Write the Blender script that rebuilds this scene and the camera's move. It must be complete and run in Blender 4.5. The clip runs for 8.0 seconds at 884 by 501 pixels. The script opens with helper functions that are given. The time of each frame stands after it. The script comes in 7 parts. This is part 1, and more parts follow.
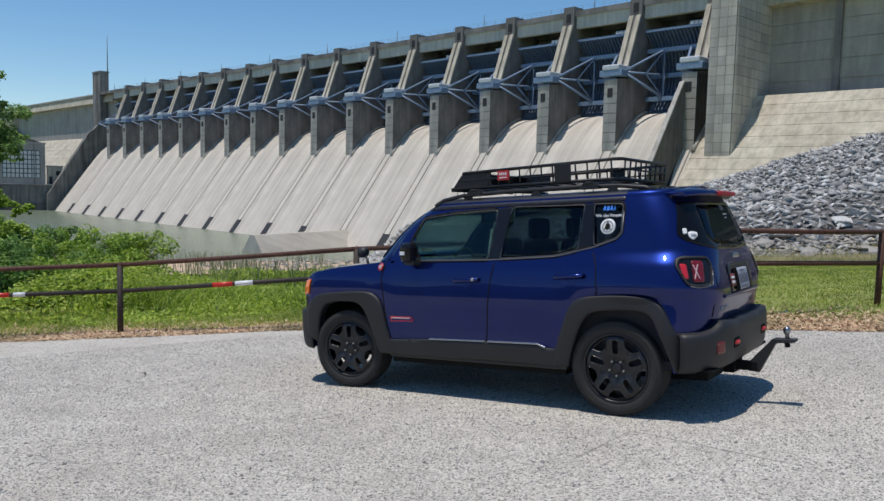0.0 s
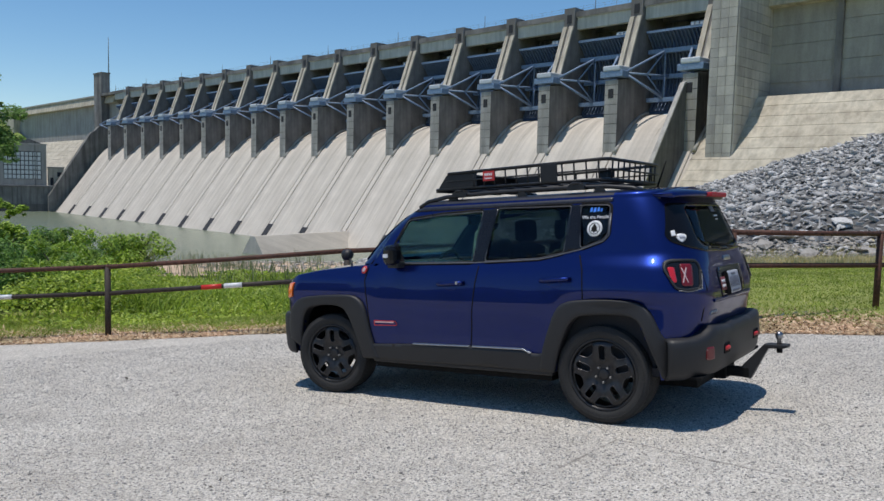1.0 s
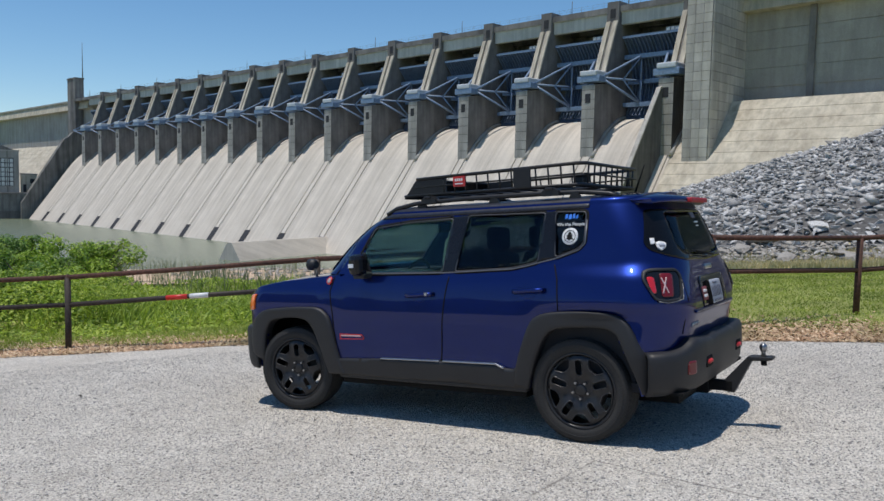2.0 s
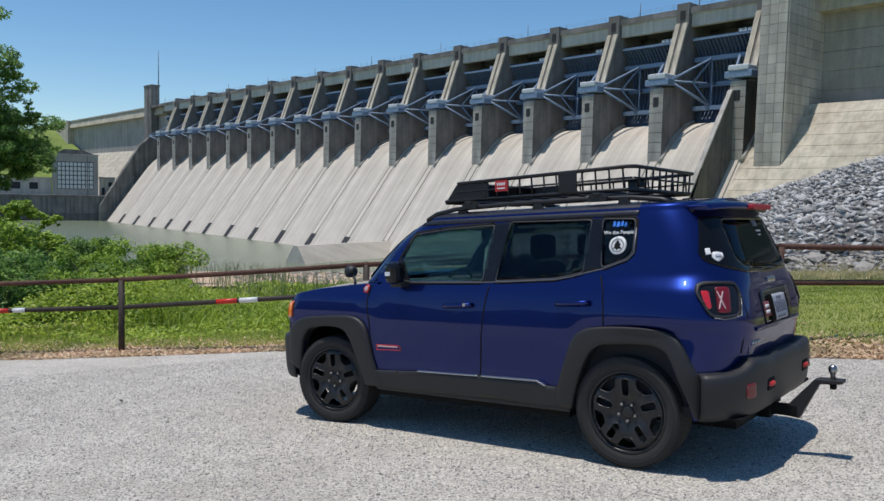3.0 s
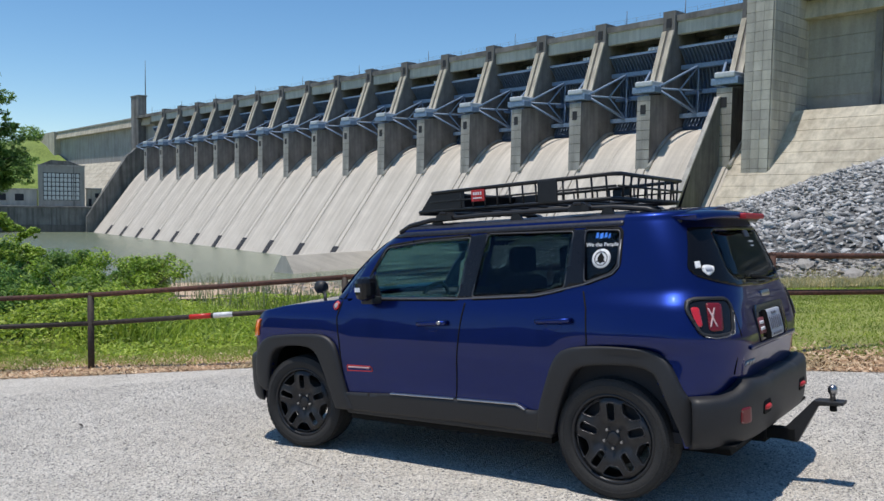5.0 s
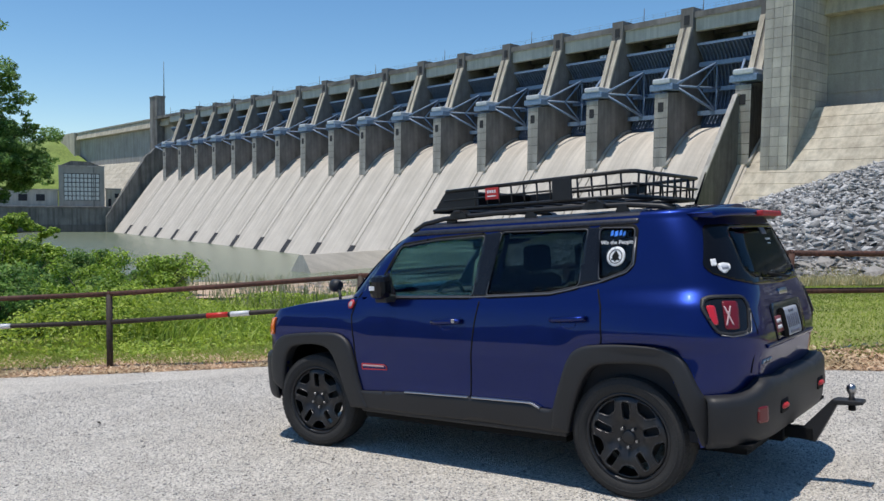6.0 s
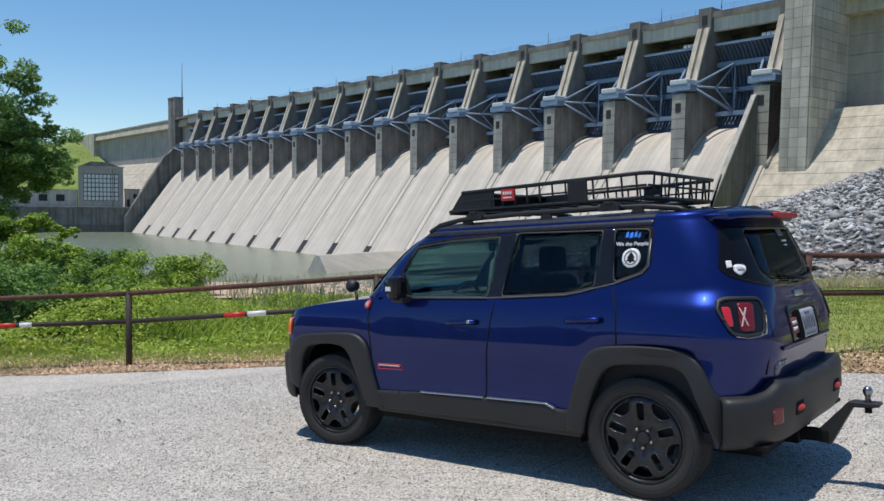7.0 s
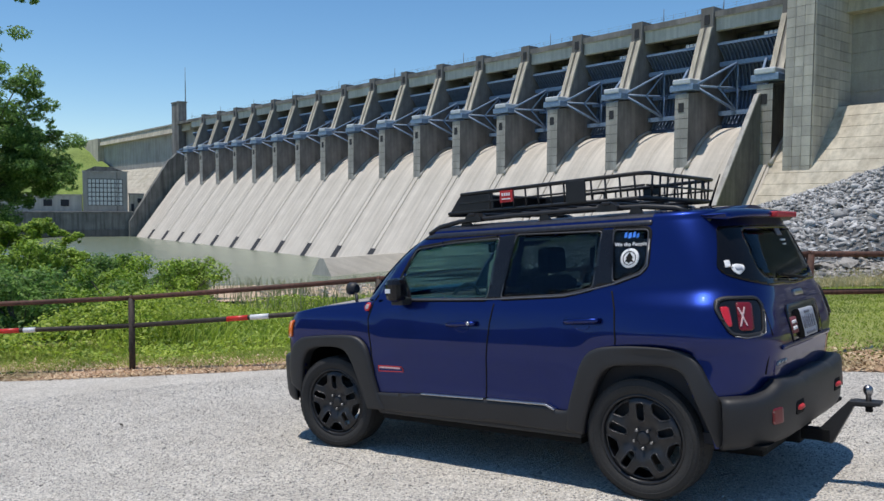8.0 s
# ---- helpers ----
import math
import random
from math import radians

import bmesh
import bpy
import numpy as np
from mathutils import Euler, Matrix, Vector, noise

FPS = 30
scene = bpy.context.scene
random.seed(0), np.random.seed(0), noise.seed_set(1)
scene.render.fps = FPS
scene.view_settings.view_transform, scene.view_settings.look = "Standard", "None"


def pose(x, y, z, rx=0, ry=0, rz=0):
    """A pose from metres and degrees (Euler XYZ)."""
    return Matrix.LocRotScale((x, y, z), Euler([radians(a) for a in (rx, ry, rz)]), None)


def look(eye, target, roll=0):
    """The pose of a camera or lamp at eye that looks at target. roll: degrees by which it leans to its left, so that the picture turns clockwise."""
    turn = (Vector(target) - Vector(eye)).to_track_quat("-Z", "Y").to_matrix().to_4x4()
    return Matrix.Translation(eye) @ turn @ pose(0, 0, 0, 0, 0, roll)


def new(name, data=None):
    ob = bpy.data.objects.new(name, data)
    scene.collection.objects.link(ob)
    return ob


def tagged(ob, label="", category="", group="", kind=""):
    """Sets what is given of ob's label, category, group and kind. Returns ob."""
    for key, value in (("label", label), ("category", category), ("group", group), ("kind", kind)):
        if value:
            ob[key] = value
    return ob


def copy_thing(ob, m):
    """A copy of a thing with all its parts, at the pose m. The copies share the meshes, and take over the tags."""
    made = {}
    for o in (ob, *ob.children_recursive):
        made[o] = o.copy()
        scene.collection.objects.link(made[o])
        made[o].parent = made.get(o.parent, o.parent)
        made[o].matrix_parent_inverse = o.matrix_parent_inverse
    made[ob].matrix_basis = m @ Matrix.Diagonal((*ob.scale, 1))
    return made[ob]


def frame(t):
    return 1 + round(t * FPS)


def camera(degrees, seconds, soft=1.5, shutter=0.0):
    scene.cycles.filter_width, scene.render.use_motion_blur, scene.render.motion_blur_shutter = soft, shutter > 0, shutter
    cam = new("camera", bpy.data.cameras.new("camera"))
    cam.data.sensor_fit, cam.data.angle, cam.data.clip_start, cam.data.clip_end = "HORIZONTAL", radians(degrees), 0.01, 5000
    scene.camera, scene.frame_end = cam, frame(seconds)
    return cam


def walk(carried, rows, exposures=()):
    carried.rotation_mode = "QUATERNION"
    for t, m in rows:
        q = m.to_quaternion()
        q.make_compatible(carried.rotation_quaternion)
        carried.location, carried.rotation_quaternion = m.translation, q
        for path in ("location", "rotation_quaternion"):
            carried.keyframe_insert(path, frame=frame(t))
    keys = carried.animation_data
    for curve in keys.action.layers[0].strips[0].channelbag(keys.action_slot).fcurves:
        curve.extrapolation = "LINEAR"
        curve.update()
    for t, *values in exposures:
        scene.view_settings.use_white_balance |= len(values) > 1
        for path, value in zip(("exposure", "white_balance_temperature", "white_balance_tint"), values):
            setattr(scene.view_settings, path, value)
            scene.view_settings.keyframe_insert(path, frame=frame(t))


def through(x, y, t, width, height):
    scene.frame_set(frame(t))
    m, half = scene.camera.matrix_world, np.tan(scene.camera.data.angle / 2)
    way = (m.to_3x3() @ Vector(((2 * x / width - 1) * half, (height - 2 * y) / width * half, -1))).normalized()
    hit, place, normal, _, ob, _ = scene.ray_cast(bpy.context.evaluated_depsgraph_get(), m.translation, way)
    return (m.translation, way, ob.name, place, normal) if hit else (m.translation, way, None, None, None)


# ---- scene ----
from mathutils import kdtree

PATH = (
    (0, 3.407, -6.330, 1.784, 34.145, -4.805, 1.439),
    (0.5, 3.446, -6.223, 1.788, 34.340, -4.790, 1.520),
    (1, 3.430, -6.112, 1.785, 34.247, -4.728, 1.423),
    (1.2, 3.396, -6.039, 1.792, 33.728, -4.753, 1.438),
    (2.3, 3.309, -5.697, 1.797, 32.688, -4.280, 1.151),
    (2.5, 3.308, -5.615, 1.801, 34.106, -4.107, 1.107),
    (3, 3.285, -5.437, 1.799, 37.381, -4.105, 1.407),
    (3.5, 3.196, -5.320, 1.807, 37.268, -3.497, 1.557),
    (4, 3.136, -5.225, 1.813, 36.496, -3.196, 1.396),
    (4.2, 3.130, -5.182, 1.814, 36.347, -3.188, 1.289),
    (5.3, 3.159, -5.064, 1.813, 36.891, -3.537, 0.881),
    (5.5, 3.158, -5.059, 1.812, 37.167, -3.507, 0.904),
    (6, 3.164, -5.063, 1.809, 37.853, -3.569, 0.801),
    (6.5, 3.175, -5.087, 1.811, 38.437, -3.545, 0.883),
    (7, 3.188, -5.094, 1.812, 38.994, -3.524, 0.895),
    (7.5, 3.200, -5.095, 1.814, 39.251, -3.439, 0.698),
    (8, 3.216, -5.074, 1.813, 39.293, -3.395, 0.407),
)


def stance(x, y, z, yaw, pitch, roll):
    """A handheld pose: yaw to the left of +y, pitch up, lean to the left."""
    a, p = radians(yaw), radians(pitch)
    ahead = Vector((-math.sin(a) * math.cos(p), math.cos(a) * math.cos(p), math.sin(p)))
    eye = Vector((x, y, z))
    return look(eye, eye + ahead, roll)


cam = camera(58.06, 8.0)
walk(cam, [(row[0], stance(*row[1:])) for row in PATH], ((0.0, -0.12), (2.5, -0.12), (4.0, 0.04), (8.0, 0.04)))

# ---- world and sun ----
SUN_TO = Vector((-0.11, -0.16, 0.98)).normalized()
world = bpy.data.worlds.new("sky")
scene.world = world
world.use_nodes = True
wt = world.node_tree
sky = wt.nodes.new("ShaderNodeTexSky")
sky.sky_type, sky.sun_disc = "NISHITA", False
sky.sun_elevation = math.asin(SUN_TO.z)
sky.sun_rotation = math.atan2(SUN_TO.x, SUN_TO.y)
sky.altitude, sky.air_density, sky.dust_density, sky.ozone_density = 900, 1.0, 0.0, 2.4
clear = wt.nodes.new("ShaderNodeHueSaturation")
clear.inputs["Saturation"].default_value, clear.inputs["Value"].default_value = 1.2, 1.0
clear.inputs["Hue"].default_value = 0.497
wt.links.new(sky.outputs[0], clear.inputs["Color"])
wt.links.new(clear.outputs[0], wt.nodes["Background"].inputs[0])
wt.nodes["Background"].inputs[1].default_value = 0.129
sun = new("sun", bpy.data.lights.new("sun", "SUN"))
sun.data.energy, sun.data.angle, sun.data.color = 4.0, radians(0.53), (1.0, 0.945, 0.87)
sun.matrix_world = look(SUN_TO * 50, (0, 0, 0))
scene.view_settings.exposure = 0.0

# ---- materials ----
def nodes_of(name):
    m = bpy.data.materials.new(name)
    m.use_nodes = True
    t = m.node_tree
    return m, t, t.nodes["Principled BSDF"]


def link(t, a, b):
    t.links.new(a, b)


def noise_tex(t, scale, detail=4.0, stretch=(1, 1, 1), coord="Object", rough=0.55):
    c = t.nodes.new("ShaderNodeTexCoord")
    mp = t.nodes.new("ShaderNodeMapping")
    mp.inputs["Scale"].default_value = stretch
    n = t.nodes.new("ShaderNodeTexNoise")
    n.inputs["Scale"].default_value, n.inputs["Detail"].default_value, n.inputs["Roughness"].default_value = scale, detail, rough
    link(t, c.outputs[coord], mp.inputs["Vector"])
    link(t, mp.outputs[0], n.inputs["Vector"])
    return n.outputs["Fac"]


def ramp(t, fac, stops):
    r = t.nodes.new("ShaderNodeValToRGB")
    e = r.color_ramp.elements
    while len(e) < len(stops):
        e.new(0.5)
    for k, (p, c) in zip(e, stops):
        k.position, k.color = p, (*c, 1) if len(c) == 3 else c
    link(t, fac, r.inputs[0])
    return r.outputs[0]


def mix(t, kind, fac, a, b):
    n = t.nodes.new("ShaderNodeMix")
    n.data_type, n.blend_type = "RGBA", kind
    if isinstance(fac, float):
        n.inputs["Factor"].default_value = fac
    else:
        link(t, fac, n.inputs["Factor"])
    for sock, v in ((n.inputs["A"], a), (n.inputs["B"], b)):
        if isinstance(v, tuple):
            sock.default_value = (*v, 1)
        else:
            link(t, v, sock)
    return n.outputs["Result"]


def bump(t, bsdf, height, strength, distance):
    b = t.nodes.new("ShaderNodeBump")
    b.inputs["Strength"].default_value, b.inputs["Distance"].default_value = strength, distance
    link(t, height, b.inputs["Height"])
    link(t, b.outputs[0], bsdf.inputs["Normal"])


def grainy(name, dark, light, scale, rough=0.9, blotch=0.15, blotch_amount=0.35, relief=0.3, depth=0.01, stretch=(1, 1, 1), metal=0.0, island=0.0):
    """A rough surface: fine grain between two colours, larger blotches over it, and a relief of the grain."""
    m, t, b = nodes_of(name)
    fine = noise_tex(t, scale, 6, stretch)
    colour = ramp(t, fine, [(0.3, dark), (0.7, light)])
    big = noise_tex(t, blotch, 5, stretch)
    shade = ramp(t, big, [(0.3, (1 - blotch_amount,) * 3), (0.7, (1, 1, 1))])
    colour = mix(t, "MULTIPLY", 1.0, colour, shade)
    if island:
        g = t.nodes.new("ShaderNodeNewGeometry")
        r = ramp(t, g.outputs["Random Per Island"], [(0.0, (1 - island,) * 3), (1.0, (1, 1, 1))])
        colour = mix(t, "MULTIPLY", 1.0, colour, r)
    link(t, colour, b.inputs["Base Color"])
    b.inputs["Roughness"].default_value, b.inputs["Metallic"].default_value = rough, metal
    if relief:
        bump(t, b, fine, relief, depth)
    return m


def plain(name, colour, rough=0.5, metal=0.0, coat=0.0, wear=0.08, scale=30.0):
    """Paint, plastic or metal with slight mottling in colour and gloss."""
    m, t, b = nodes_of(name)
    n = noise_tex(t, scale, 4)
    dark = tuple(c * (1 - wear) for c in colour)
    light = tuple(min(1, c * (1 + wear)) for c in colour)
    link(t, ramp(t, n, [(0.3, dark), (0.7, light)]), b.inputs["Base Color"])
    r = t.nodes.new("ShaderNodeMapRange")
    r.inputs["To Min"].default_value, r.inputs["To Max"].default_value = rough * 0.85, min(1, rough * 1.15)
    link(t, n, r.inputs["Value"])
    link(t, r.outputs[0], b.inputs["Roughness"])
    b.inputs["Metallic"].default_value, b.inputs["Coat Weight"].default_value = metal, coat
    b.inputs["Coat Roughness"].default_value = 0.03
    return m


def concrete(name, dark, light, streak=0.45, streak_stretch=(0.9, 0.9, 0.06), rough=0.88, vary=0.0):
    """Weathered mass concrete: sandy grain, cloudy blotches and water streaks running down."""
    m, t, b = nodes_of(name)
    fine = noise_tex(t, 6.0, 7)
    cloud = noise_tex(t, 0.22, 6, rough=0.62)
    run = noise_tex(t, 1.1, 5, streak_stretch, rough=0.6)
    colour = ramp(t, cloud, [(0.3, dark), (0.68, light)])
    colour = mix(t, "MULTIPLY", 1.0, colour, ramp(t, fine, [(0.25, (0.82, 0.82, 0.82)), (0.75, (1, 1, 1))]))
    colour = mix(t, "MULTIPLY", 1.0, colour, ramp(t, run, [(0.36, (1 - streak,) * 3), (0.6, (1, 1, 1))]))
    if vary:
        o = t.nodes.new("ShaderNodeObjectInfo")
        colour = mix(t, "MULTIPLY", 1.0, colour, ramp(t, o.outputs["Random"], [(0.0, (1 - vary, 1 - vary, 1 - vary * 0.9)), (1.0, (1, 1, 1))]))
    link(t, colour, b.inputs["Base Color"])
    b.inputs["Roughness"].default_value = rough
    bump(t, b, fine, 0.35, 0.03)
    return m


# Darker than the noses: stains, plus the side faces' shade put into the colour.
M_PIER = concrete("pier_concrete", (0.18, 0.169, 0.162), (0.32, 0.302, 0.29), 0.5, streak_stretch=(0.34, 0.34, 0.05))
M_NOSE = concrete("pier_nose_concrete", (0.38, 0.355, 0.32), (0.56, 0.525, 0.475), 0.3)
M_CHUTE = concrete("chute_concrete", (0.578, 0.523, 0.453), (0.668, 0.609, 0.532), 0.22, streak_stretch=(0.8, 0.035, 0.035))
M_FACE = concrete("face_concrete", (0.48, 0.42, 0.33), (0.66, 0.60, 0.49), 0.28)
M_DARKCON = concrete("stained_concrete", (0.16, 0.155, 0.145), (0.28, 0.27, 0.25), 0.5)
M_STAIN = concrete("black_stained_concrete", (0.085, 0.081, 0.077), (0.19, 0.18, 0.17), 0.4)
M_GIRDER = concrete("pale_girder_concrete", (0.50, 0.49, 0.45), (0.68, 0.66, 0.61), 0.25)
M_STEEL = plain("blue_grey_steel", (0.19, 0.27, 0.40), 0.5, 0.0, wear=0.25, scale=3)
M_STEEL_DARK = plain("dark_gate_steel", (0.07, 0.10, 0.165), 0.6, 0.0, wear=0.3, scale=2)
M_SLAB = plain("pale_painted_slab", (0.55, 0.58, 0.62), 0.6, wear=0.12, scale=2)
# Near-black for openings: the shade inside them is put into the colour.
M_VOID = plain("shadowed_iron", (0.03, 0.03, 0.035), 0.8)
M_LOT, _t, _b = nodes_of("chip_seal")
_c = _t.nodes.new("ShaderNodeTexCoord")
_v = _t.nodes.new("ShaderNodeTexVoronoi")
_v.inputs["Scale"].default_value = 110.0
link(_t, _c.outputs["Object"], _v.inputs["Vector"])
_chip = ramp(_t, _v.outputs["Color"], [(0.08, (0.32, 0.297, 0.265)), (0.30, (0.56, 0.522, 0.468)), (0.62, (0.78, 0.73, 0.65)), (0.95, (0.94, 0.895, 0.82))])
_col = mix(_t, "MULTIPLY", 1.0, _chip, ramp(_t, noise_tex(_t, 50.0, 3), [(0.36, (0.76, 0.75, 0.74)), (0.5, (1, 1, 1))]))
_col = mix(_t, "MULTIPLY", 1.0, _col, ramp(_t, noise_tex(_t, 0.55, 6, rough=0.65), [(0.36, (0.88, 0.87, 0.86)), (0.6, (1, 1, 1))]))
_col = mix(_t, "MULTIPLY", 1.0, _col, ramp(_t, noise_tex(_t, 3.2, 5, rough=0.7), [(0.34, (0.87, 0.87, 0.87)), (0.56, (1, 1, 1))]))
# hairline cracks, broken up along their length
_wob = _t.nodes.new("ShaderNodeTexNoise")
_wob.inputs["Scale"].default_value, _wob.inputs["Detail"].default_value = 2.2, 5
_wc = mix(_t, "LINEAR_LIGHT", 0.22, _c.outputs["Object"], _wob.outputs["Color"])
_ed = _t.nodes.new("ShaderNodeTexVoronoi")
_ed.feature = "DISTANCE_TO_EDGE"
_ed.inputs["Scale"].default_value = 0.42
link(_t, _wc, _ed.inputs["Vector"])
_crack = ramp(_t, _ed.outputs["Distance"], [(0.0, (0.42, 0.41, 0.40)), (0.0035, (1, 1, 1))])
_some = ramp(_t, noise_tex(_t, 0.7, 4), [(0.50, (0, 0, 0)), (0.56, (1, 1, 1))])
_col = mix(_t, "MULTIPLY", _some, _col, _crack)
link(_t, _col, _b.inputs["Base Color"])
_b.inputs["Roughness"].default_value = 0.95
bump(_t, _b, _v.outputs["Distance"], 1.0, 0.012)
M_SOIL = grainy("grassy_soil", (0.25, 0.28, 0.07), (0.41, 0.43, 0.13), 9.0, 1.0, 0.3, 0.5, 0.6, 0.05)
M_WATER, _t, _b = nodes_of("green_river_water")
_b.inputs["Base Color"].default_value = (0.17, 0.20, 0.14, 1)
_b.inputs["IOR"].default_value = 1.33
_b.inputs["Roughness"].default_value = 0.22
bump(_t, _b, noise_tex(_t, 0.8, 5, (1, 1, 1)), 0.5, 0.25)
M_RUST = grainy("rusty_pipe", (0.055, 0.022, 0.014), (0.16, 0.065, 0.04), 25.0, 0.75, 2.0, 0.4, 0.4, 0.003)
M_ROCK = grainy("grey_riprap", (0.42, 0.412, 0.40), (0.80, 0.785, 0.765), 7.0, 0.9, 0.7, 0.25, 0.8, 0.03, island=0.6)


def foliage(name, dark, light, tip=None, through=0.42):
    """Leaves or grass: a hue for each leaf, a little light let through."""
    m = bpy.data.materials.new(name)
    m.use_nodes = True
    t = m.node_tree
    b = t.nodes["Principled BSDF"]
    g = t.nodes.new("ShaderNodeNewGeometry")
    stops = [(0.0, dark), (0.75, light)] + ([(1.0, tip)] if tip else [])
    c = ramp(t, g.outputs["Random Per Island"], stops)
    c = mix(t, "MULTIPLY", 1.0, c, ramp(t, noise_tex(t, 0.8, 3), [(0.32, (0.46, 0.54, 0.42)), (0.62, (1, 1, 1))]))
    link(t, c, b.inputs["Base Color"])
    b.inputs["Roughness"].default_value = 0.6
    tr, mx = t.nodes.new("ShaderNodeBsdfTranslucent"), t.nodes.new("ShaderNodeMixShader")
    link(t, c, tr.inputs[0])
    mx.inputs[0].default_value = through
    link(t, b.outputs[0], mx.inputs[1]), link(t, tr.outputs[0], mx.inputs[2])
    link(t, mx.outputs[0], t.nodes["Material Output"].inputs[0])
    return m


M_LEAF = foliage("tree_leaves", (0.10, 0.19, 0.055), (0.28, 0.46, 0.125), (0.42, 0.58, 0.19), 0.58)
M_SHRUB = foliage("shrub_leaves", (0.10, 0.20, 0.022), (0.36, 0.52, 0.055), (0.56, 0.66, 0.14), 0.36)
M_GRASS = foliage("lawn_grass", (0.22, 0.30, 0.04), (0.41, 0.49, 0.08), (0.62, 0.59, 0.25))
M_WEED = foliage("tall_weeds", (0.16, 0.26, 0.03), (0.46, 0.58, 0.07), (0.62, 0.69, 0.17))
M_DRYGRASS = foliage("dry_grass", (0.46, 0.41, 0.20), (0.72, 0.63, 0.38), (0.84, 0.76, 0.54))
M_LITTER = foliage("dry_leaf_litter", (0.30, 0.17, 0.09), (0.66, 0.45, 0.28), (0.80, 0.63, 0.44), 0.1)
M_BARK = grainy("grey_bark", (0.05, 0.042, 0.035), (0.14, 0.12, 0.10), 14.0, 0.95, 1.0, 0.4, 0.8, 0.03)
M_PALEROCK = grainy("pale_rubble", (0.36, 0.33, 0.29), (0.58, 0.54, 0.49), 6.0, 0.95, 0.7, 0.25, 0.6, 0.04, island=0.4)
M_DIRT = grainy("tan_dirt", (0.48, 0.33, 0.22), (0.76, 0.59, 0.43), 18.0, 1.0, 1.2, 0.4, 0.7, 0.03)
M_HILL = grainy("far_grass_hill", (0.13, 0.19, 0.04), (0.26, 0.33, 0.08), 1.2, 1.0, 0.1, 0.3, 0.4, 0.1)
M_PANE = plain("pale_window_pane", (0.62, 0.64, 0.62), 0.35, wear=0.15, scale=0.6)

# ---- mesh helpers ----
def mesh_of(name, verts, faces, mat=None, smooth=False):
    me = bpy.data.meshes.new(name)
    me.from_pydata([tuple(v) for v in verts], [], [tuple(f) for f in faces])
    if mat:
        me.materials.append(mat)
    if smooth:
        me.shade_smooth()
    me.update()
    return me


def np_mesh(name, verts, faces, mat=None, smooth=False):
    """A mesh from arrays: vertices (n, 3) and faces (m, 3 or 4)."""
    me = bpy.data.meshes.new(name)
    v, f = np.asarray(verts, np.float32), np.asarray(faces, np.int32)
    k = f.shape[1]
    me.vertices.add(len(v)), me.loops.add(f.size), me.polygons.add(len(f))
    me.vertices.foreach_set("co", v.ravel())
    me.loops.foreach_set("vertex_index", f.ravel())
    me.polygons.foreach_set("loop_start", np.arange(len(f), dtype=np.int32) * k)
    if mat:
        me.materials.append(mat)
    me.update(calc_edges=True)
    if smooth:
        me.shade_smooth()
    return me


def part(name, data, mat, parent, label="", m=None):
    """One mesh object under a thing or a part. data: a bmesh or a mesh."""
    if isinstance(data, bmesh.types.BMesh):
        me = bpy.data.meshes.new(name)
        data.to_mesh(me)
        data.free()
    else:
        me = data
    if mat and not me.materials:
        me.materials.append(mat)
    ob = new(name, me)
    ob.parent = parent
    if m is not None:
        ob.matrix_local = m
    return tagged(ob, label)


def thing(name, label, category, group="", kind="", m=None):
    ob = new(name)
    ob.empty_display_size = 0.2
    if m is not None:
        ob.matrix_world = m
    return tagged(ob, label, category, group, kind)


def box(bm, lo, hi, bevel=0.0):
    """A box between two corners, added to bm."""
    (x0, y0, z0), (x1, y1, z1) = lo, hi
    v = [bm.verts.new(p) for p in ((x0, y0, z0), (x1, y0, z0), (x1, y1, z0), (x0, y1, z0), (x0, y0, z1), (x1, y0, z1), (x1, y1, z1), (x0, y1, z1))]
    fs = [bm.faces.new([v[i] for i in f]) for f in ((3, 2, 1, 0), (4, 5, 6, 7), (0, 1, 5, 4), (1, 2, 6, 5), (2, 3, 7, 6), (3, 0, 4, 7))]
    if bevel:
        es = {e for f in fs for e in f.edges}
        bmesh.ops.bevel(bm, geom=list(es), offset=bevel, segments=2, affect="EDGES", profile=0.5)
    return bm


def boxes(*pairs, bevel=0.0):
    bm = bmesh.new()
    for lo, hi in pairs:
        box(bm, lo, hi, bevel)
    return bm


def tube(points, radius, sides=8, closed=False, radii=None):
    """A round pipe along points, as a bmesh."""
    bm = bmesh.new()
    pts = [Vector(p) for p in points]
    n = len(pts)
    rings = []
    up = None
    for i, p in enumerate(pts):
        a = pts[i - 1] if (i > 0 or closed) else p
        b = pts[(i + 1) % n] if (i < n - 1 or closed) else p
        d = (b - a).normalized()
        if up is None:
            up = d.orthogonal().normalized()
        side = d.cross(up).normalized()
        up = side.cross(d).normalized()
        r = radii[i] if radii else radius
        rings.append([bm.verts.new(p + r * (math.cos(2 * math.pi * k / sides) * side + math.sin(2 * math.pi * k / sides) * up)) for k in range(sides)])
    pairs = list(zip(rings, rings[1:])) + ([(rings[-1], rings[0])] if closed else [])
    for r0, r1 in pairs:
        for k in range(sides):
            f = bm.faces.new((r0[k], r0[(k + 1) % sides], r1[(k + 1) % sides], r1[k]))
            f.smooth = True
    if not closed:
        bm.faces.new(rings[0]), bm.faces.new(rings[-1][::-1])
    bmesh.ops.recalc_face_normals(bm, faces=bm.faces)
    return bm


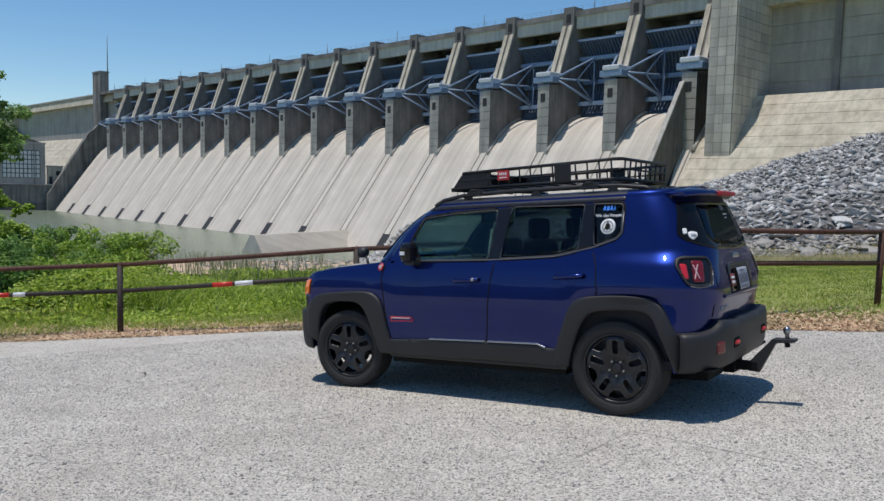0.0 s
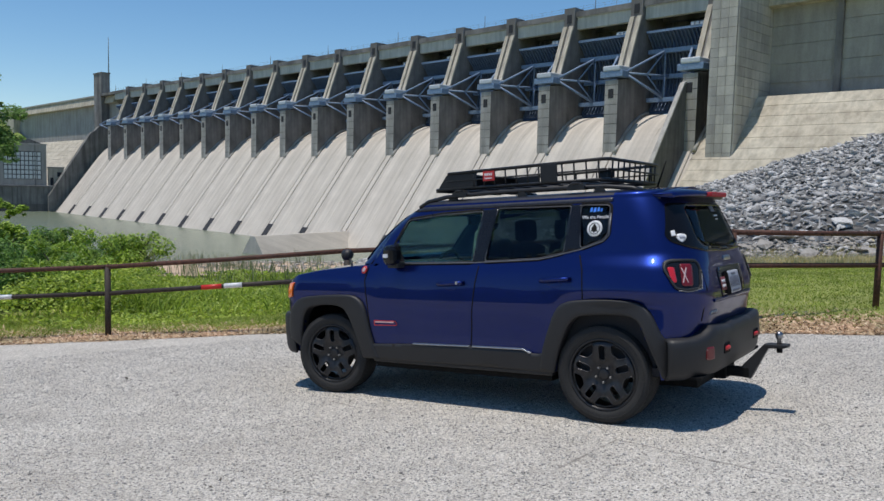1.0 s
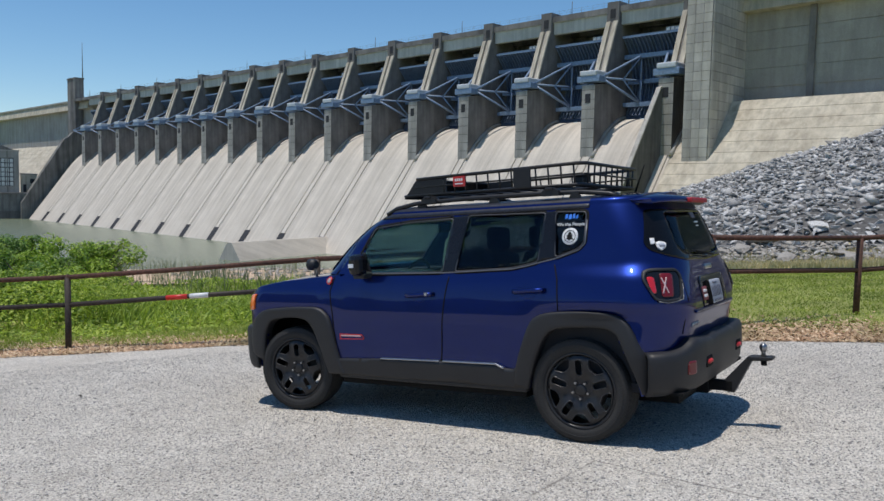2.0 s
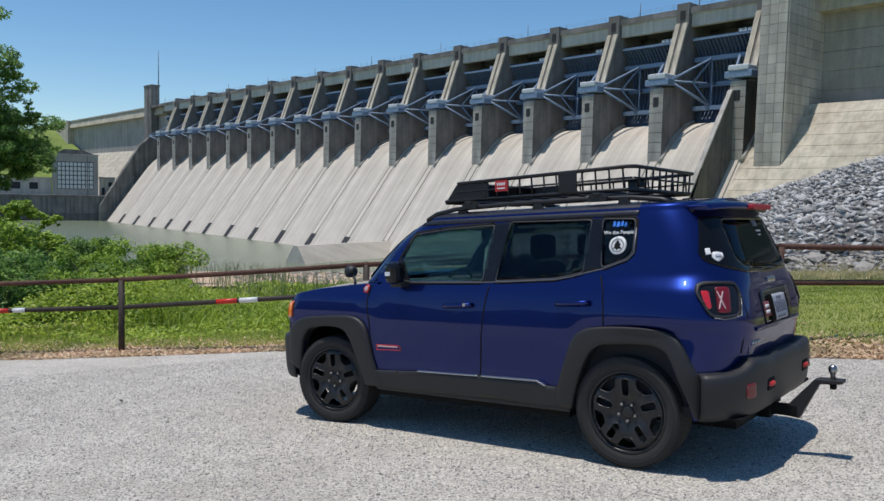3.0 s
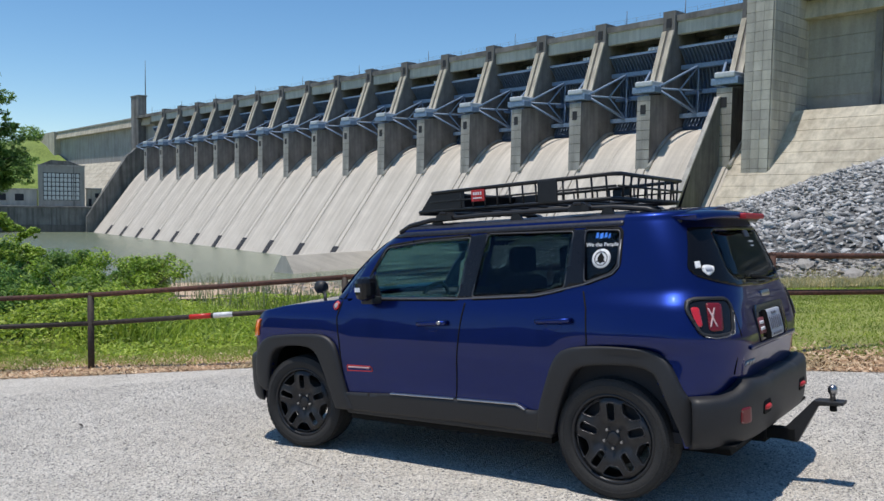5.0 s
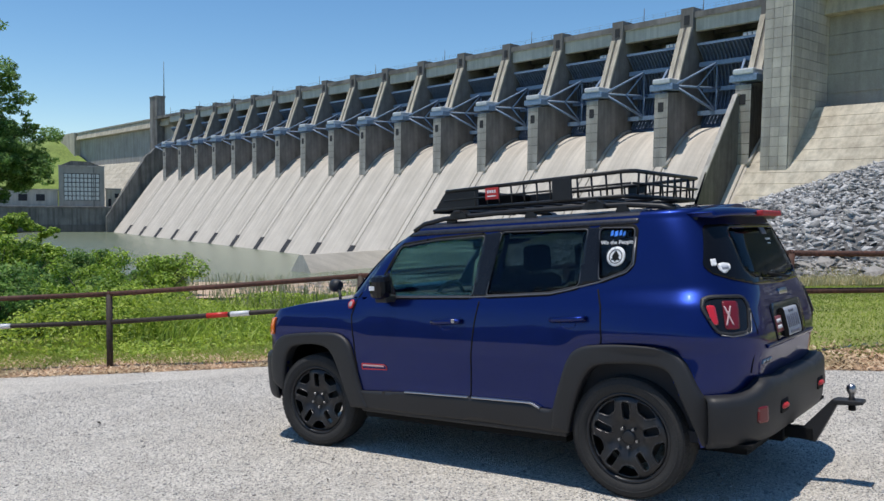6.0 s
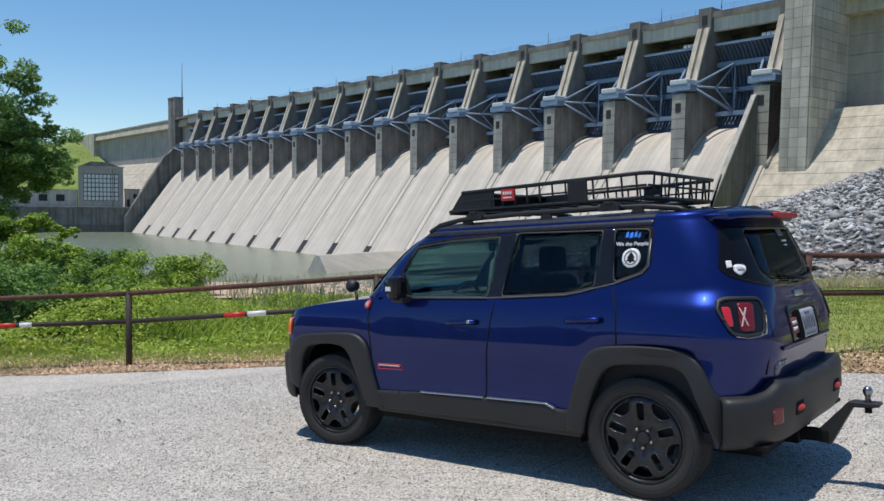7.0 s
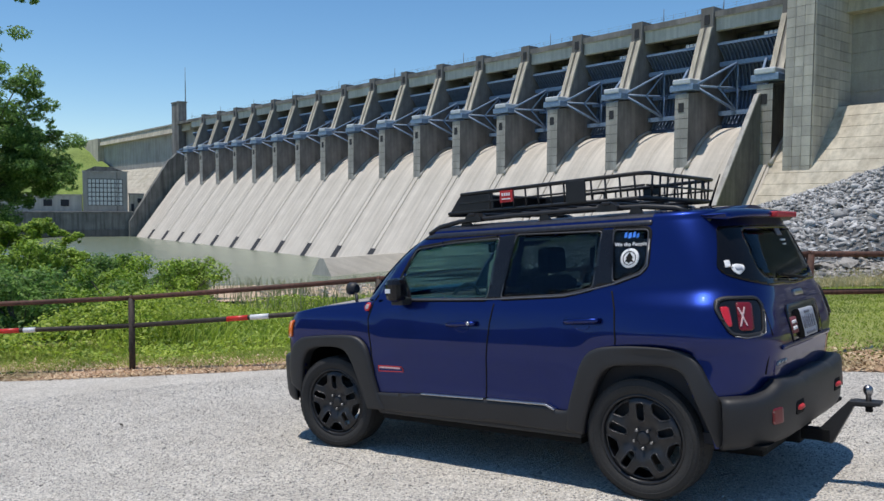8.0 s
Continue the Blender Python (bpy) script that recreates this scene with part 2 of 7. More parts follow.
def prism(outline, depth0, depth1, axes="xz"):
    """A flat outline pushed along the third axis from depth0 to depth1. axes: which world axes the outline's pairs are."""
    bm = bmesh.new()
    third = ({0, 1, 2} - {"xyz".index(a) for a in axes}).pop()
    def at(p, d):
        q = [0.0, 0.0, 0.0]
        q["xyz".index(axes[0])], q["xyz".index(axes[1])], q[third] = p[0], p[1], d
        return q
    a = [bm.verts.new(at(p, depth0)) for p in outline]
    b = [bm.verts.new(at(p, depth1)) for p in outline]
    n = len(outline)
    for i in range(n):
        bm.faces.new((a[i], a[(i + 1) % n], b[(i + 1) % n], b[i]))
    bm.faces.new(a), bm.faces.new(b[::-1])
    bmesh.ops.recalc_face_normals(bm, faces=bm.faces)
    return bm


def shift(bm, v):
    bmesh.ops.translate(bm, verts=bm.verts, vec=v)
    return bm


def joined(*bms):
    """Several bmeshes in one."""
    out = bmesh.new()
    for b in bms:
        me = bpy.data.meshes.new("tmp")
        b.to_mesh(me)
        b.free()
        out.from_mesh(me)
        bpy.data.meshes.remove(me)
    return out

# ---- the dam ----
# Its own axes: x runs along the dam towards the far bank, y downstream, z up.
DAM_TURN = radians(12.0)
BAY, PIER_W, PIERS = 13.934, 2.5, 16
DAM_AT = Matrix.Translation((-49.237, 117.365, 0)) @ Matrix(((-math.cos(DAM_TURN), -math.sin(DAM_TURN), 0, 0), (math.sin(DAM_TURN), -math.cos(DAM_TURN), 0, 0), (0, 0, 1, 0), (0, 0, 0, 1)))
WATER_Z = -11.2


def chute_z(n):
    """Height of the spillway's surface n metres downstream of the pier noses."""
    if n < -9.5:
        return 14.4
    return 14.4 - 0.1025 * (n + 9.5) ** 1.85 if n < 0.0 else 7.8 - 1.35 * n


dam = thing("dam", "long grey concrete gravity dam with a gated spillway", "dam", kind="structure", m=DAM_AT)


def pier_mesh():
    low = prism([(-14, 2), (0, 2), (0, 19.3), (-2.2, 19.6), (-14, 19.6)], -PIER_W, 0, "yz")
    high = prism([(-14, 19.6), (-3.0, 19.6), (-3.2, 21.7), (-6.3, 30.4), (-6.3, 33.7), (-9.0, 33.7), (-9.0, 32.9), (-14, 32.9)], -PIER_W + 0.1, -0.1, "yz")
    return joined(low, high)


def lift_joints():
    """Proud lifts on the nose, with open joints between them."""
    bm = bmesh.new()
    z = 3.0
    while z < 19.0:
        box(bm, (-PIER_W + 0.02, -0.05, z + 0.05), (-0.02, 0.09, min(z + 1.5, 19.25)))
        z += 1.55
    return bm


def slope_ribs():
    """Two ribs and a sunk channel on the leaning face."""
    d = Vector((0, -3.1, 8.7))
    out = []
    for u0, u1 in ((-2.35, -1.5), (-1.0, -0.15)):
        bm = bmesh.new()
        vs = []
        for w in (0.0, 1.0):
            p = Vector((0, -3.2, 21.7)) + w * d
            for u in (u0, u1):
                for off in (0.0, 0.28):
                    vs.append(bm.verts.new((u, p.y + off, p.z + off * 0.2)))
        for f in ((0, 1, 3, 2), (4, 6, 7, 5), (0, 4, 5, 1), (1, 5, 7, 3), (3, 7, 6, 2), (2, 6, 4, 0)):
            bm.faces.new([vs[i] for i in f])
        bmesh.ops.recalc_face_normals(bm, faces=bm.faces)
        out.append(bm)
    return joined(*out)


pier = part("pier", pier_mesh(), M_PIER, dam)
# Paler lifts put the nose's brighter light into their colour.
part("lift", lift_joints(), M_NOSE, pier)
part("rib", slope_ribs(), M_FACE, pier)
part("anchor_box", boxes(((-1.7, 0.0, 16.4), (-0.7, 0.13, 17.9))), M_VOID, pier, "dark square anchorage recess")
part("trunnion_girder", boxes(((-3.4, -1.6, 19.75), (0.9, 0.30, 20.75)), bevel=0.08), M_STEEL, pier, "blue-grey steel girder")
part("bearing_slab", boxes(((-2.9, -3.2, 20.75), (0.35, 0.40, 21.6)), bevel=0.18), M_SLAB, pier, "pale painted bearing slab")
kerb = [(-PIER_W - 0.05, n, chute_z(n) + 0.22) for n in np.linspace(-9.3, 0.3, 13)]
part("kerb", tube(kerb, 0.34, 6), M_NOSE, pier, "pale kerb along the foot of the pier")
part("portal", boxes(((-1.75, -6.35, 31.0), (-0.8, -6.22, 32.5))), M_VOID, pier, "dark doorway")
for k in range(-1, PIERS):
    if k:
        copy_thing(pier, Matrix.Translation((k * BAY, 0, 0)))


# Ribs lighter than the gate skin, darker than the girders.
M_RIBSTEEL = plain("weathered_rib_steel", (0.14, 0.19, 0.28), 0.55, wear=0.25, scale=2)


def skin_arc():
    bm = bmesh.new()
    prev = None
    for i in range(13):
        a = radians(-40 + i * 90 / 12)
        n, z = -1.5 - 9.5 * math.cos(a), 20.5 + 9.5 * math.sin(a)
        row = [bm.verts.new((u, n, z)) for u in (0.05, BAY - PIER_W - 0.05)] + [bm.verts.new((u, n - 0.25, z)) for u in (0.05, BAY - PIER_W - 0.05)]
        if prev:
            bm.faces.new((prev[0], prev[1], row[1], row[0])), bm.faces.new((prev[2], row[2], row[3], prev[3]))
        prev = row
    return bm


def rib_rows():
    out = bmesh.new()
    for i in range(17):
        u = 0.4 + i * (BAY - PIER_W - 0.8) / 16
        prev = None
        for j in range(9):
            a = radians(-36 + j * 86 / 8)
            q = []
            for r in (9.5, 9.05):
                n, z = -1.5 - r * math.cos(a), 20.5 + r * math.sin(a)
                q += [out.verts.new((u - 0.06, n, z)), out.verts.new((u + 0.06, n, z))]
            if prev:
                out.faces.new((prev[2], prev[3], q[3], q[2])), out.faces.new((prev[0], prev[2], q[2], q[0])), out.faces.new((prev[3], prev[1], q[1], q[3]))
            prev = q
    return out


def beam(a, b, w):
    """A square strut between two points."""
    return tube([a, b], w * 0.7, 4)


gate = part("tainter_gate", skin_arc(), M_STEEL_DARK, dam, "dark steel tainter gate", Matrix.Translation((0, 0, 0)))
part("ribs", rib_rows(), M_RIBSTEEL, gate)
CLEAR = BAY - PIER_W
for z, n in ((24.6, -8.9), (20.6, -10.2), (16.7, -8.9)):
    part("girder", boxes(((0.2, n, z - 0.35), (CLEAR - 0.2, n + 0.9, z + 0.35))), M_STEEL, gate)
for side in (0, 1):
    u0, u1 = (0.15, 3.3) if side == 0 else (CLEAR - 0.15, CLEAR - 3.3)
    for z, n in ((24.6, -8.2), (20.6, -9.4), (16.9, -8.2)):
        part("arm", beam((u0, -1.2, 20.5), (u1, n, z), 0.33), M_STEEL, gate)
    for z0, z1 in ((24.6, 20.6), (20.6, 16.9)):
        part("strut", beam((u1, -8.3, z0), (u1, -8.3, z1), 0.24), M_STEEL, gate)
        part("brace", beam((u0 + (u1 - u0) * 0.55, -5.2, 20.5), (u1, -8.3, z0 if z0 > 21 else z1), 0.22), M_STEEL, gate)
part("top_beam", boxes(((0.1, -8.0, 27.6), (CLEAR - 0.1, -7.35, 28.0))), M_STEEL, gate)
hoist = plain("pale_hoist_steel", (0.55, 0.58, 0.63), 0.6, wear=0.15, scale=2)
for i in range(4):
    part("hoist_block", boxes(((0.3 + i * 0.78, -7.9, 28.0), (0.92 + i * 0.78, -7.3, 28.5))), hoist, gate, "pale hoist block")
for k in range(-1, PIERS):
    if k:
        copy_thing(gate, Matrix.Translation((k * BAY, 0, 0)))


def chute_bay():
    """One bay of the spillway: slabs with sunk joints and a raised kerb on each pier line."""
    ns = [-12, -9.5, -8.5, -7.5, -6.5, -5.5, -4.5, -3.5, -2.5, -1.5, -0.5, 0.5, 2, 5, 8, 11, 14.5]
    us, lows, u = [], [], -PIER_W
    for w, low in ((0.30, 0.0), (0.26, -0.20), (1.38, 0.03), (0.26, -0.20), (0.30, 0.0)) + ((5.55, 0.0), (0.08, -0.03), (5.46, 0.0), (0.14, -0.03), (0.204, 0.0)):
        us += [u + 0.001, u + w]
        lows += [low, low]
        u += w
    grid, faces = [], []
    for n in ns:
        for uu, lo in zip(us, lows):
            grid.append((uu, n + lo * 0.8, chute_z(n) + lo * 0.6))
    m = len(us)
    for i in range(len(ns) - 1):
        for j in range(m - 1):
            faces.append((i * m + j, i * m + j + 1, (i + 1) * m + j + 1, (i + 1) * m + j))
    return mesh_of("chute", grid, faces, M_CHUTE)


chute = part("spillway_chute", chute_bay(), M_CHUTE, dam, "pale streaked concrete chute")
# The slot is a proud dark block that paints the recess's shade.
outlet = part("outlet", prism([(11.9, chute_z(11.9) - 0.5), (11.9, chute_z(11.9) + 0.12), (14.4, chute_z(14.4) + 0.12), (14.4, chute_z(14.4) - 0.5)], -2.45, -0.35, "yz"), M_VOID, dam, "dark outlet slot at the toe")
for k in range(-1, PIERS):
    if k:
        copy_thing(chute, Matrix.Translation((k * BAY, 0, 0)))
        copy_thing(outlet, Matrix.Translation((k * BAY, 0, 0)))

U_R, U_L = -BAY, (PIERS) * BAY
part("bridge_deck", boxes(((U_R - 40, -14, 32.0), (U_L + 12, -6.6, 32.95)), ((U_R - 40, -13.8, 30.2), (U_L + 20, -12.6, 32.0))), M_PIER, dam)
for k in range(-1, PIERS):
    part("bridge_girder", boxes(((k * BAY, -8.0, 29.9), (k * BAY + CLEAR, -7.0, 31.9)), ((k * BAY, -8.0, 31.9), (k * BAY + CLEAR, -6.75, 32.2))), M_GIRDER, dam, "pale concrete girder")
# Dark breast walls: the shade of the opening under the deck, put into colour.
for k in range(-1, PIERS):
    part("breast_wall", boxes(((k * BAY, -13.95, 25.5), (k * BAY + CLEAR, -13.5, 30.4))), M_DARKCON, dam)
rail = [beam((U_R - 30, -6.8, z), (U_L + 10, -6.8, z), 0.02) for z in (33.4, 33.8)]
part("deck_railing", joined(*rail), M_DARKCON, dam, "thin grey railing")
post = part("rail_post", beam((0, -6.8, 32.9), (0, -6.8, 33.85), 0.03), M_DARKCON, dam)
for i in range(1, 110):
    copy_thing(post, Matrix.Translation((U_R - 20 + i * 2.32, 0, 0)))
mast = part("light_mast", tube([(0, -13, 33), (0, -13, 37.0)], 0.1, 6, radii=[0.10, 0.05]), M_DARKCON, dam)
for i in range(-1, 9):
    copy_thing(mast, Matrix.Translation((i * 2 * BAY + 12.0, 0, 0)))

# sloping training walls at both ends of the spillway
def training_wall(u0, u1):
    return prism([(-2, 2), (-0.3, 17.9), (0.6, 17.6), (15.5, -5.6), (15.5, -13), (-2, -13)], u0, u1, "yz")


wall = part("training_wall", training_wall(U_R - 0.75, U_R - 0.05), M_STAIN, dam, "dark stained training wall")
part("coping", prism([(-0.3, 17.92), (0.6, 17.62), (15.5, -5.58), (15.5, -5.2), (0.7, 17.9), (-0.3, 18.2)], U_R - 0.77, U_R - 0.03, "yz"), M_NOSE, wall, "pale coping")
part("training_wall", prism([(-13, -13), (-13, 20.0), (-2.2, 20.0), (-0.3, 17.9), (0.6, 17.6), (15.5, -5.6), (15.5, -13)], U_L + 0.05, U_L + 2.2, "yz"), M_DARKCON, dam)

# the end block beside the spillway, faced with cast panels
BLOCK = (-22.6, -18.55)
part("end_block", boxes(((BLOCK[0] + 0.1, -16, -13), (BLOCK[1], 0.7, 33.0))), M_PIER, dam)
M_PANEL = concrete("panel_concrete", (0.50, 0.465, 0.415), (0.68, 0.64, 0.575), 0.22, vary=0.22)
z = 6.0
while z < 32.5:
    for j in range(3):
        u0 = BLOCK[0] + 0.12 + j * 1.313
        part("panel", boxes(((u0, 0.6, z), (u0 + 1.27, 0.8, z + 1.32))), M_PANEL, dam)
    for j in range(5):
        n0 = 0.62 - (j + 1) * 2.4
        part("panel", boxes(((BLOCK[0] - 0.08, n0, z), (BLOCK[0] + 0.15, n0 + 2.37, z + 1.32))), M_PANEL, dam)
    z += 1.37

M_WALL = concrete("wall_concrete", (0.36, 0.34, 0.305), (0.46, 0.44, 0.40), 0.22, streak_stretch=(0.5, 0.5, 0.08))

# closed sections beyond: a leaning face built in lifts, and an upright wall under the road
def lifts(u0, u1, top=16.0):
    bm = bmesh.new()
    z = top
    while z > -12:
        n0, n1 = (7.7 - z) / 1.25, (7.7 - z + 1.6) / 1.25
        q = [(u0, n0, z), (u1, n0, z), (u1, n1, z - 1.56), (u0, n1, z - 1.56), (u1, n1 - 0.12, z - 1.6), (u0, n1 - 0.12, z - 1.6)]
        v = [bm.verts.new(p) for p in q]
        bm.faces.new((v[0], v[1], v[2], v[3])), bm.faces.new((v[3], v[2], v[4], v[5]))
        z -= 1.6
    return bm


part("leaning_face", lifts(-90, -16.5), M_FACE, dam)
part("buttress", boxes(((U_R - 2.5, -14, -13), (U_R - 0.78, 0.02, 19.2))), M_STAIN, dam)
part("leaning_face", lifts(U_L + 2.2, U_L + 122), M_FACE, dam)
for u0, u1 in ((-90, BLOCK[0] - 0.1), (U_L + 2, U_L + 122)):
    part("upright_wall", boxes(((u0, -16, -12), (u1, -10.2, 30.0)), ((u0, -16, 32.4), (u1, -8.4, 33.0))), M_WALL, dam)
    part("parapet", prism([(-16, 29.0), (-8.2, 29.4), (-8.9, 32.4), (-16, 32.4)], u0, u1, "yz"), M_FACE, dam)
    part("ledge", prism([(-10.3, 16.2), (-6.6, 16.0), (-6.6, -12), (-10.3, -12)], u0, u1, "yz"), M_PIER, dam)
for z in (18.2, 21.0, 23.8, 26.6):
    part("lift_band", boxes(((-90, -10.3, z), (BLOCK[0] - 0.1, -10.06, z + 2.72))), M_WALL, dam)
for u in (-33.0, -45.0):
    part("pilaster", boxes(((u, -10.3, 10), (u + 0.9, -9.5, 30.2))), M_PIER, dam)
part("wing_wall", prism([(U_L + 122, -12), (U_L + 122, 33.0), (U_L + 150, 33.0), (U_L + 172, 32.6), (U_L + 172, -12)], -16, -7.4, "xz"), M_FACE, dam, "pale concrete wing wall")
part("gate_tower", boxes(((U_L + 11, -10.4, 10), (U_L + 18.5, -7.2, 40.6)), ((U_L + 10.8, -10.6, 40.6), (U_L + 18.7, -7.0, 41.1))), M_PIER, dam, "square concrete tower")
part("tower_mast", tube([(U_L + 11, -10, 41), (U_L + 11, -10, 54.5)], 0.2, 6, radii=[0.2, 0.07]), M_DARKCON, dam)

# divider wall in the basin, with sloped flanks
def ridge(a, b, z0, z1, w0, w1):
    bm = bmesh.new()
    a, b = Vector(a), Vector(b)
    d = (b - a).normalized()
    s = Vector((-d.y, d.x))
    vs = []
    for p in (a, b):
        for k, z in ((-w0, z0), (-w1, z1), (w1, z1), (w0, z0)):
            q = p + s * k
            vs.append(bm.verts.new((q.x, q.y, z)))
    for i in range(3):
        bm.faces.new((vs[i], vs[i + 1], vs[i + 5], vs[i + 4]))
    bm.faces.new(vs[0:4]), bm.faces.new(vs[4:8][::-1])
    bmesh.ops.recalc_face_normals(bm, faces=bm.faces)
    return bm


part("divider_wall", ridge((47.0, 37.2), (56.0, 0.0), -12.5, -8.1, 3.4, 0.5), M_CHUTE, dam, "low concrete divider wall")

# far bank: river wall, powerhouse, grassy hill
BANK_AT = Matrix.Translation((-277.9, 143.5, 0)) @ Matrix(((0.467, 0.884, 0, 0), (0.884, -0.467, 0, 0), (0, 0, 1, 0), (0, 0, 0, 1)))
river_wall = thing("river_wall", "dark stained concrete river wall below the powerhouse", "wall", kind="structure", m=BANK_AT)
part("coping", boxes(((-70, 0.2, -2.6), (12.2, 2.6, -2.0)), bevel=0.1), M_PIER, river_wall)
for i in range(6):
    part("wall_bay", boxes(((-70 + i * 13.7, 0.4, -14), (-56.4 + i * 13.7, 2.2, -2.6))), M_DARKCON, river_wall)
    part("pilaster", boxes(((-56.6 + i * 13.7, 0.4, -14), (-55.9 + i * 13.7, 2.45, -2.62))), M_DARKCON, river_wall)
part("water_line", boxes(((-70, 0.4, -14), (12.0, 2.5, -8.6))), M_STAIN, river_wall, "black stained foot of the wall")
power = thing("powerhouse", "pale grey concrete powerhouse with a large gridded window", "building", m=BANK_AT)
part("wall", boxes(((-7.8, -14, -3), (7.3, 0, 12.3))), M_WALL, power)
part("parapet", boxes(((-8.0, -0.4, 12.3), (7.5, 0.25, 12.75))), M_NOSE, power)
part("roof", prism([(-7.9, 12.4), (6.4, 12.6), (2.2, 14.2), (-3.6, 14.4)], -13.5, -0.5, "xz"), M_DARKCON, power, "low hipped roof")
part("corner_post", boxes(((6.6, -0.2, -2.0), (7.35, 0.3, 12.3))), M_WALL, power)
part("down_pipe", boxes(((3.6, 0.0, -2.0), (3.9, 0.3, 12.3))), M_DARKCON, power)
win = part("window", boxes(((-6.1, 0.0, 0.1), (5.75, 0.12, 9.9))), M_VOID, power, "large gridded window")
pane_me = boxes(((0, 0, 0), (1.04, 0.14, 1.34)))
pm = bpy.data.meshes.new("pane")
pane_me.to_mesh(pm)
pane_me.free()
pm.materials.append(M_PANE)
for i in range(9):
    for j in range(6):
        part("pane", pm, None, win, m=Matrix.Translation((-5.95 + i * 1.307, 0.06, 0.25 + j * 1.61)))
shed = thing("shed", "small tan concrete shed beside the powerhouse", "building", m=BANK_AT)
part("wall", boxes(((7.9, -6, -3), (13.0, -1.2, 4.2))), M_FACE, shed)
part("roof", boxes(((7.7, -6.2, 4.2), (13.2, -1.0, 4.7))), M_WALL, shed)
part("door", boxes(((8.6, -1.25, -2.0), (9.6, -1.1, 0.8))), M_VOID, shed)
part("window", boxes(((10.8, -1.25, 1.2), (12.2, -1.1, 2.8))), M_VOID, shed)
annex = thing("annex", "long low pale concrete annex on the far bank", "building", m=BANK_AT)
part("wall", boxes(((-62, -10, -3), (-8.2, -2.0, 3.6))), M_CHUTE, annex)
part("roof", boxes(((-62.3, -10.2, 3.6), (-8.0, -1.7, 4.1))), M_FACE, annex)
for i in range(9):
    part("window", boxes(((-60 + i * 5.6, -2.05, -0.2), (-57.2 + i * 5.6, -1.9, 2.2))), M_VOID, annex)


# grassy hill against the wing wall
hu, hn = np.concatenate([np.linspace(292, 440, 60), np.linspace(450, 900, 24)]), np.linspace(-9, 160, 36)
HU, HN = np.meshgrid(hu, hn)
HZ = np.interp(HU, (292, 305, 320, 330, 345, 358, 372, 400, 430, 900), (-4, 7, 16, 18.3, 22.0, 26.8, 31.0, 33.2, 32.6, 30)) - 0.4 * (HN + 9)
HZ = HZ + 0.35 * np.sin(HU * 0.31) * np.sin(HN * 0.3)
hi = np.arange(HU.size).reshape(HU.shape)
hq = np.stack([hi[:-1, :-1], hi[1:, :-1], hi[1:, 1:], hi[:-1, 1:]], -1).reshape(-1, 4)
hill = new("hillside", np_mesh("hillside", np.stack([HU, HN, np.maximum(HZ, -13)], -1).reshape(-1, 3), hq, M_HILL, True))
hill.matrix_world = DAM_AT
tagged(hill, "mown green hillside at the end of the dam", "hill", kind="structure")

# ---- ground, water ----
def lot_z(x, y):
    return 0.08044 * x - 0.01562 * y


def smooth(a, b, v):
    t = np.clip((v - a) / (b - a), 0, 1)
    return t * t * (3 - 2 * t)


EYE0 = (3.2, -5.5)
EDGE = ((-60, -40), (-30, -19.5), (-14, -5.4), (-9.6, -1.4), (-8.1, -0.45), (-7.4, 0.0), (-6.5, 0.75), (-5.1, 1.95), (-3.0, 3.1), (-1.0, 3.8), (1.2, 4.36), (2.5, 4.62), (5, 4.9), (14, 5.2), (60, 5.5))


def edge_y(x):
    e = np.array(EDGE)
    return np.interp(x, e[:, 0], e[:, 1])


def height(x, y):
    """The lie of the land: the sloping lot, a bank that falls to the river, a lawn and the foot of the riprap."""
    x, y = np.asarray(x, float), np.asarray(y, float)
    base = 0.08044 * np.clip(x, -12, 30) - 0.01562 * np.clip(y, -30, 30)
    past = y - edge_y(x)
    dx, dy = x - EYE0[0], y - EYE0[1]
    r, beta = np.hypot(dx, dy), np.degrees(np.arctan2(-dx, dy))
    left = smooth(20, 32, beta) * smooth(150, 110, beta)
    bank = np.interp(r, (0, 12, 20, 37, 48, 55, 80, 400), (-0.6, -0.65, -1.1, -2.1, -3.1, -4.2, -12.5, -14))
    river = base + (bank - base) * smooth(11, 19, r)
    lawn = base + 0.12 * smooth(0.2, 2.2, past)
    crest = np.interp(beta, (-60, 0, 5, 10.3, 16.5, 22, 28, 33, 37, 39, 41), (9, 6.9, 5.4, 3.9, 1.95, 0.5, -0.1, -0.6, -1.05, -2.0, -3.5))
    left = left + (smooth(36, 42, beta) * smooth(150, 110, beta) - left) * smooth(26, 30, r)
    up = smooth(26, 32, r) * 0.3 + smooth(26, 54, r) * 0.7
    lawn = np.where(r > 26, lawn + (crest - lawn) * up, lawn)
    fall = smooth(56, 74, r) * smooth(20, 27, beta)
    lawn = lawn + (-12.8 - lawn) * fall
    land = river * left + lawn * (1 - left)
    return base + (land - base) * smooth(0.0, 0.5, past)


def stretched(limit, fine, n):
    """Coordinates that lie close together near the middle and far apart outside."""
    t = np.linspace(-1, 1, n)
    return np.sign(t) * (fine * np.abs(t) + (limit - fine) * np.abs(t) ** 4)


gx, gy = stretched(1500, 45, 420), stretched(1500, 45, 420) + 6
X, Y = np.meshgrid(gx, gy)
Z = height(X, Y) - 0.03
n = len(gx)
idx = np.arange(n * n).reshape(n, n)
quads = np.stack([idx[:-1, :-1], idx[:-1, 1:], idx[1:, 1:], idx[1:, :-1]], -1).reshape(-1, 4)
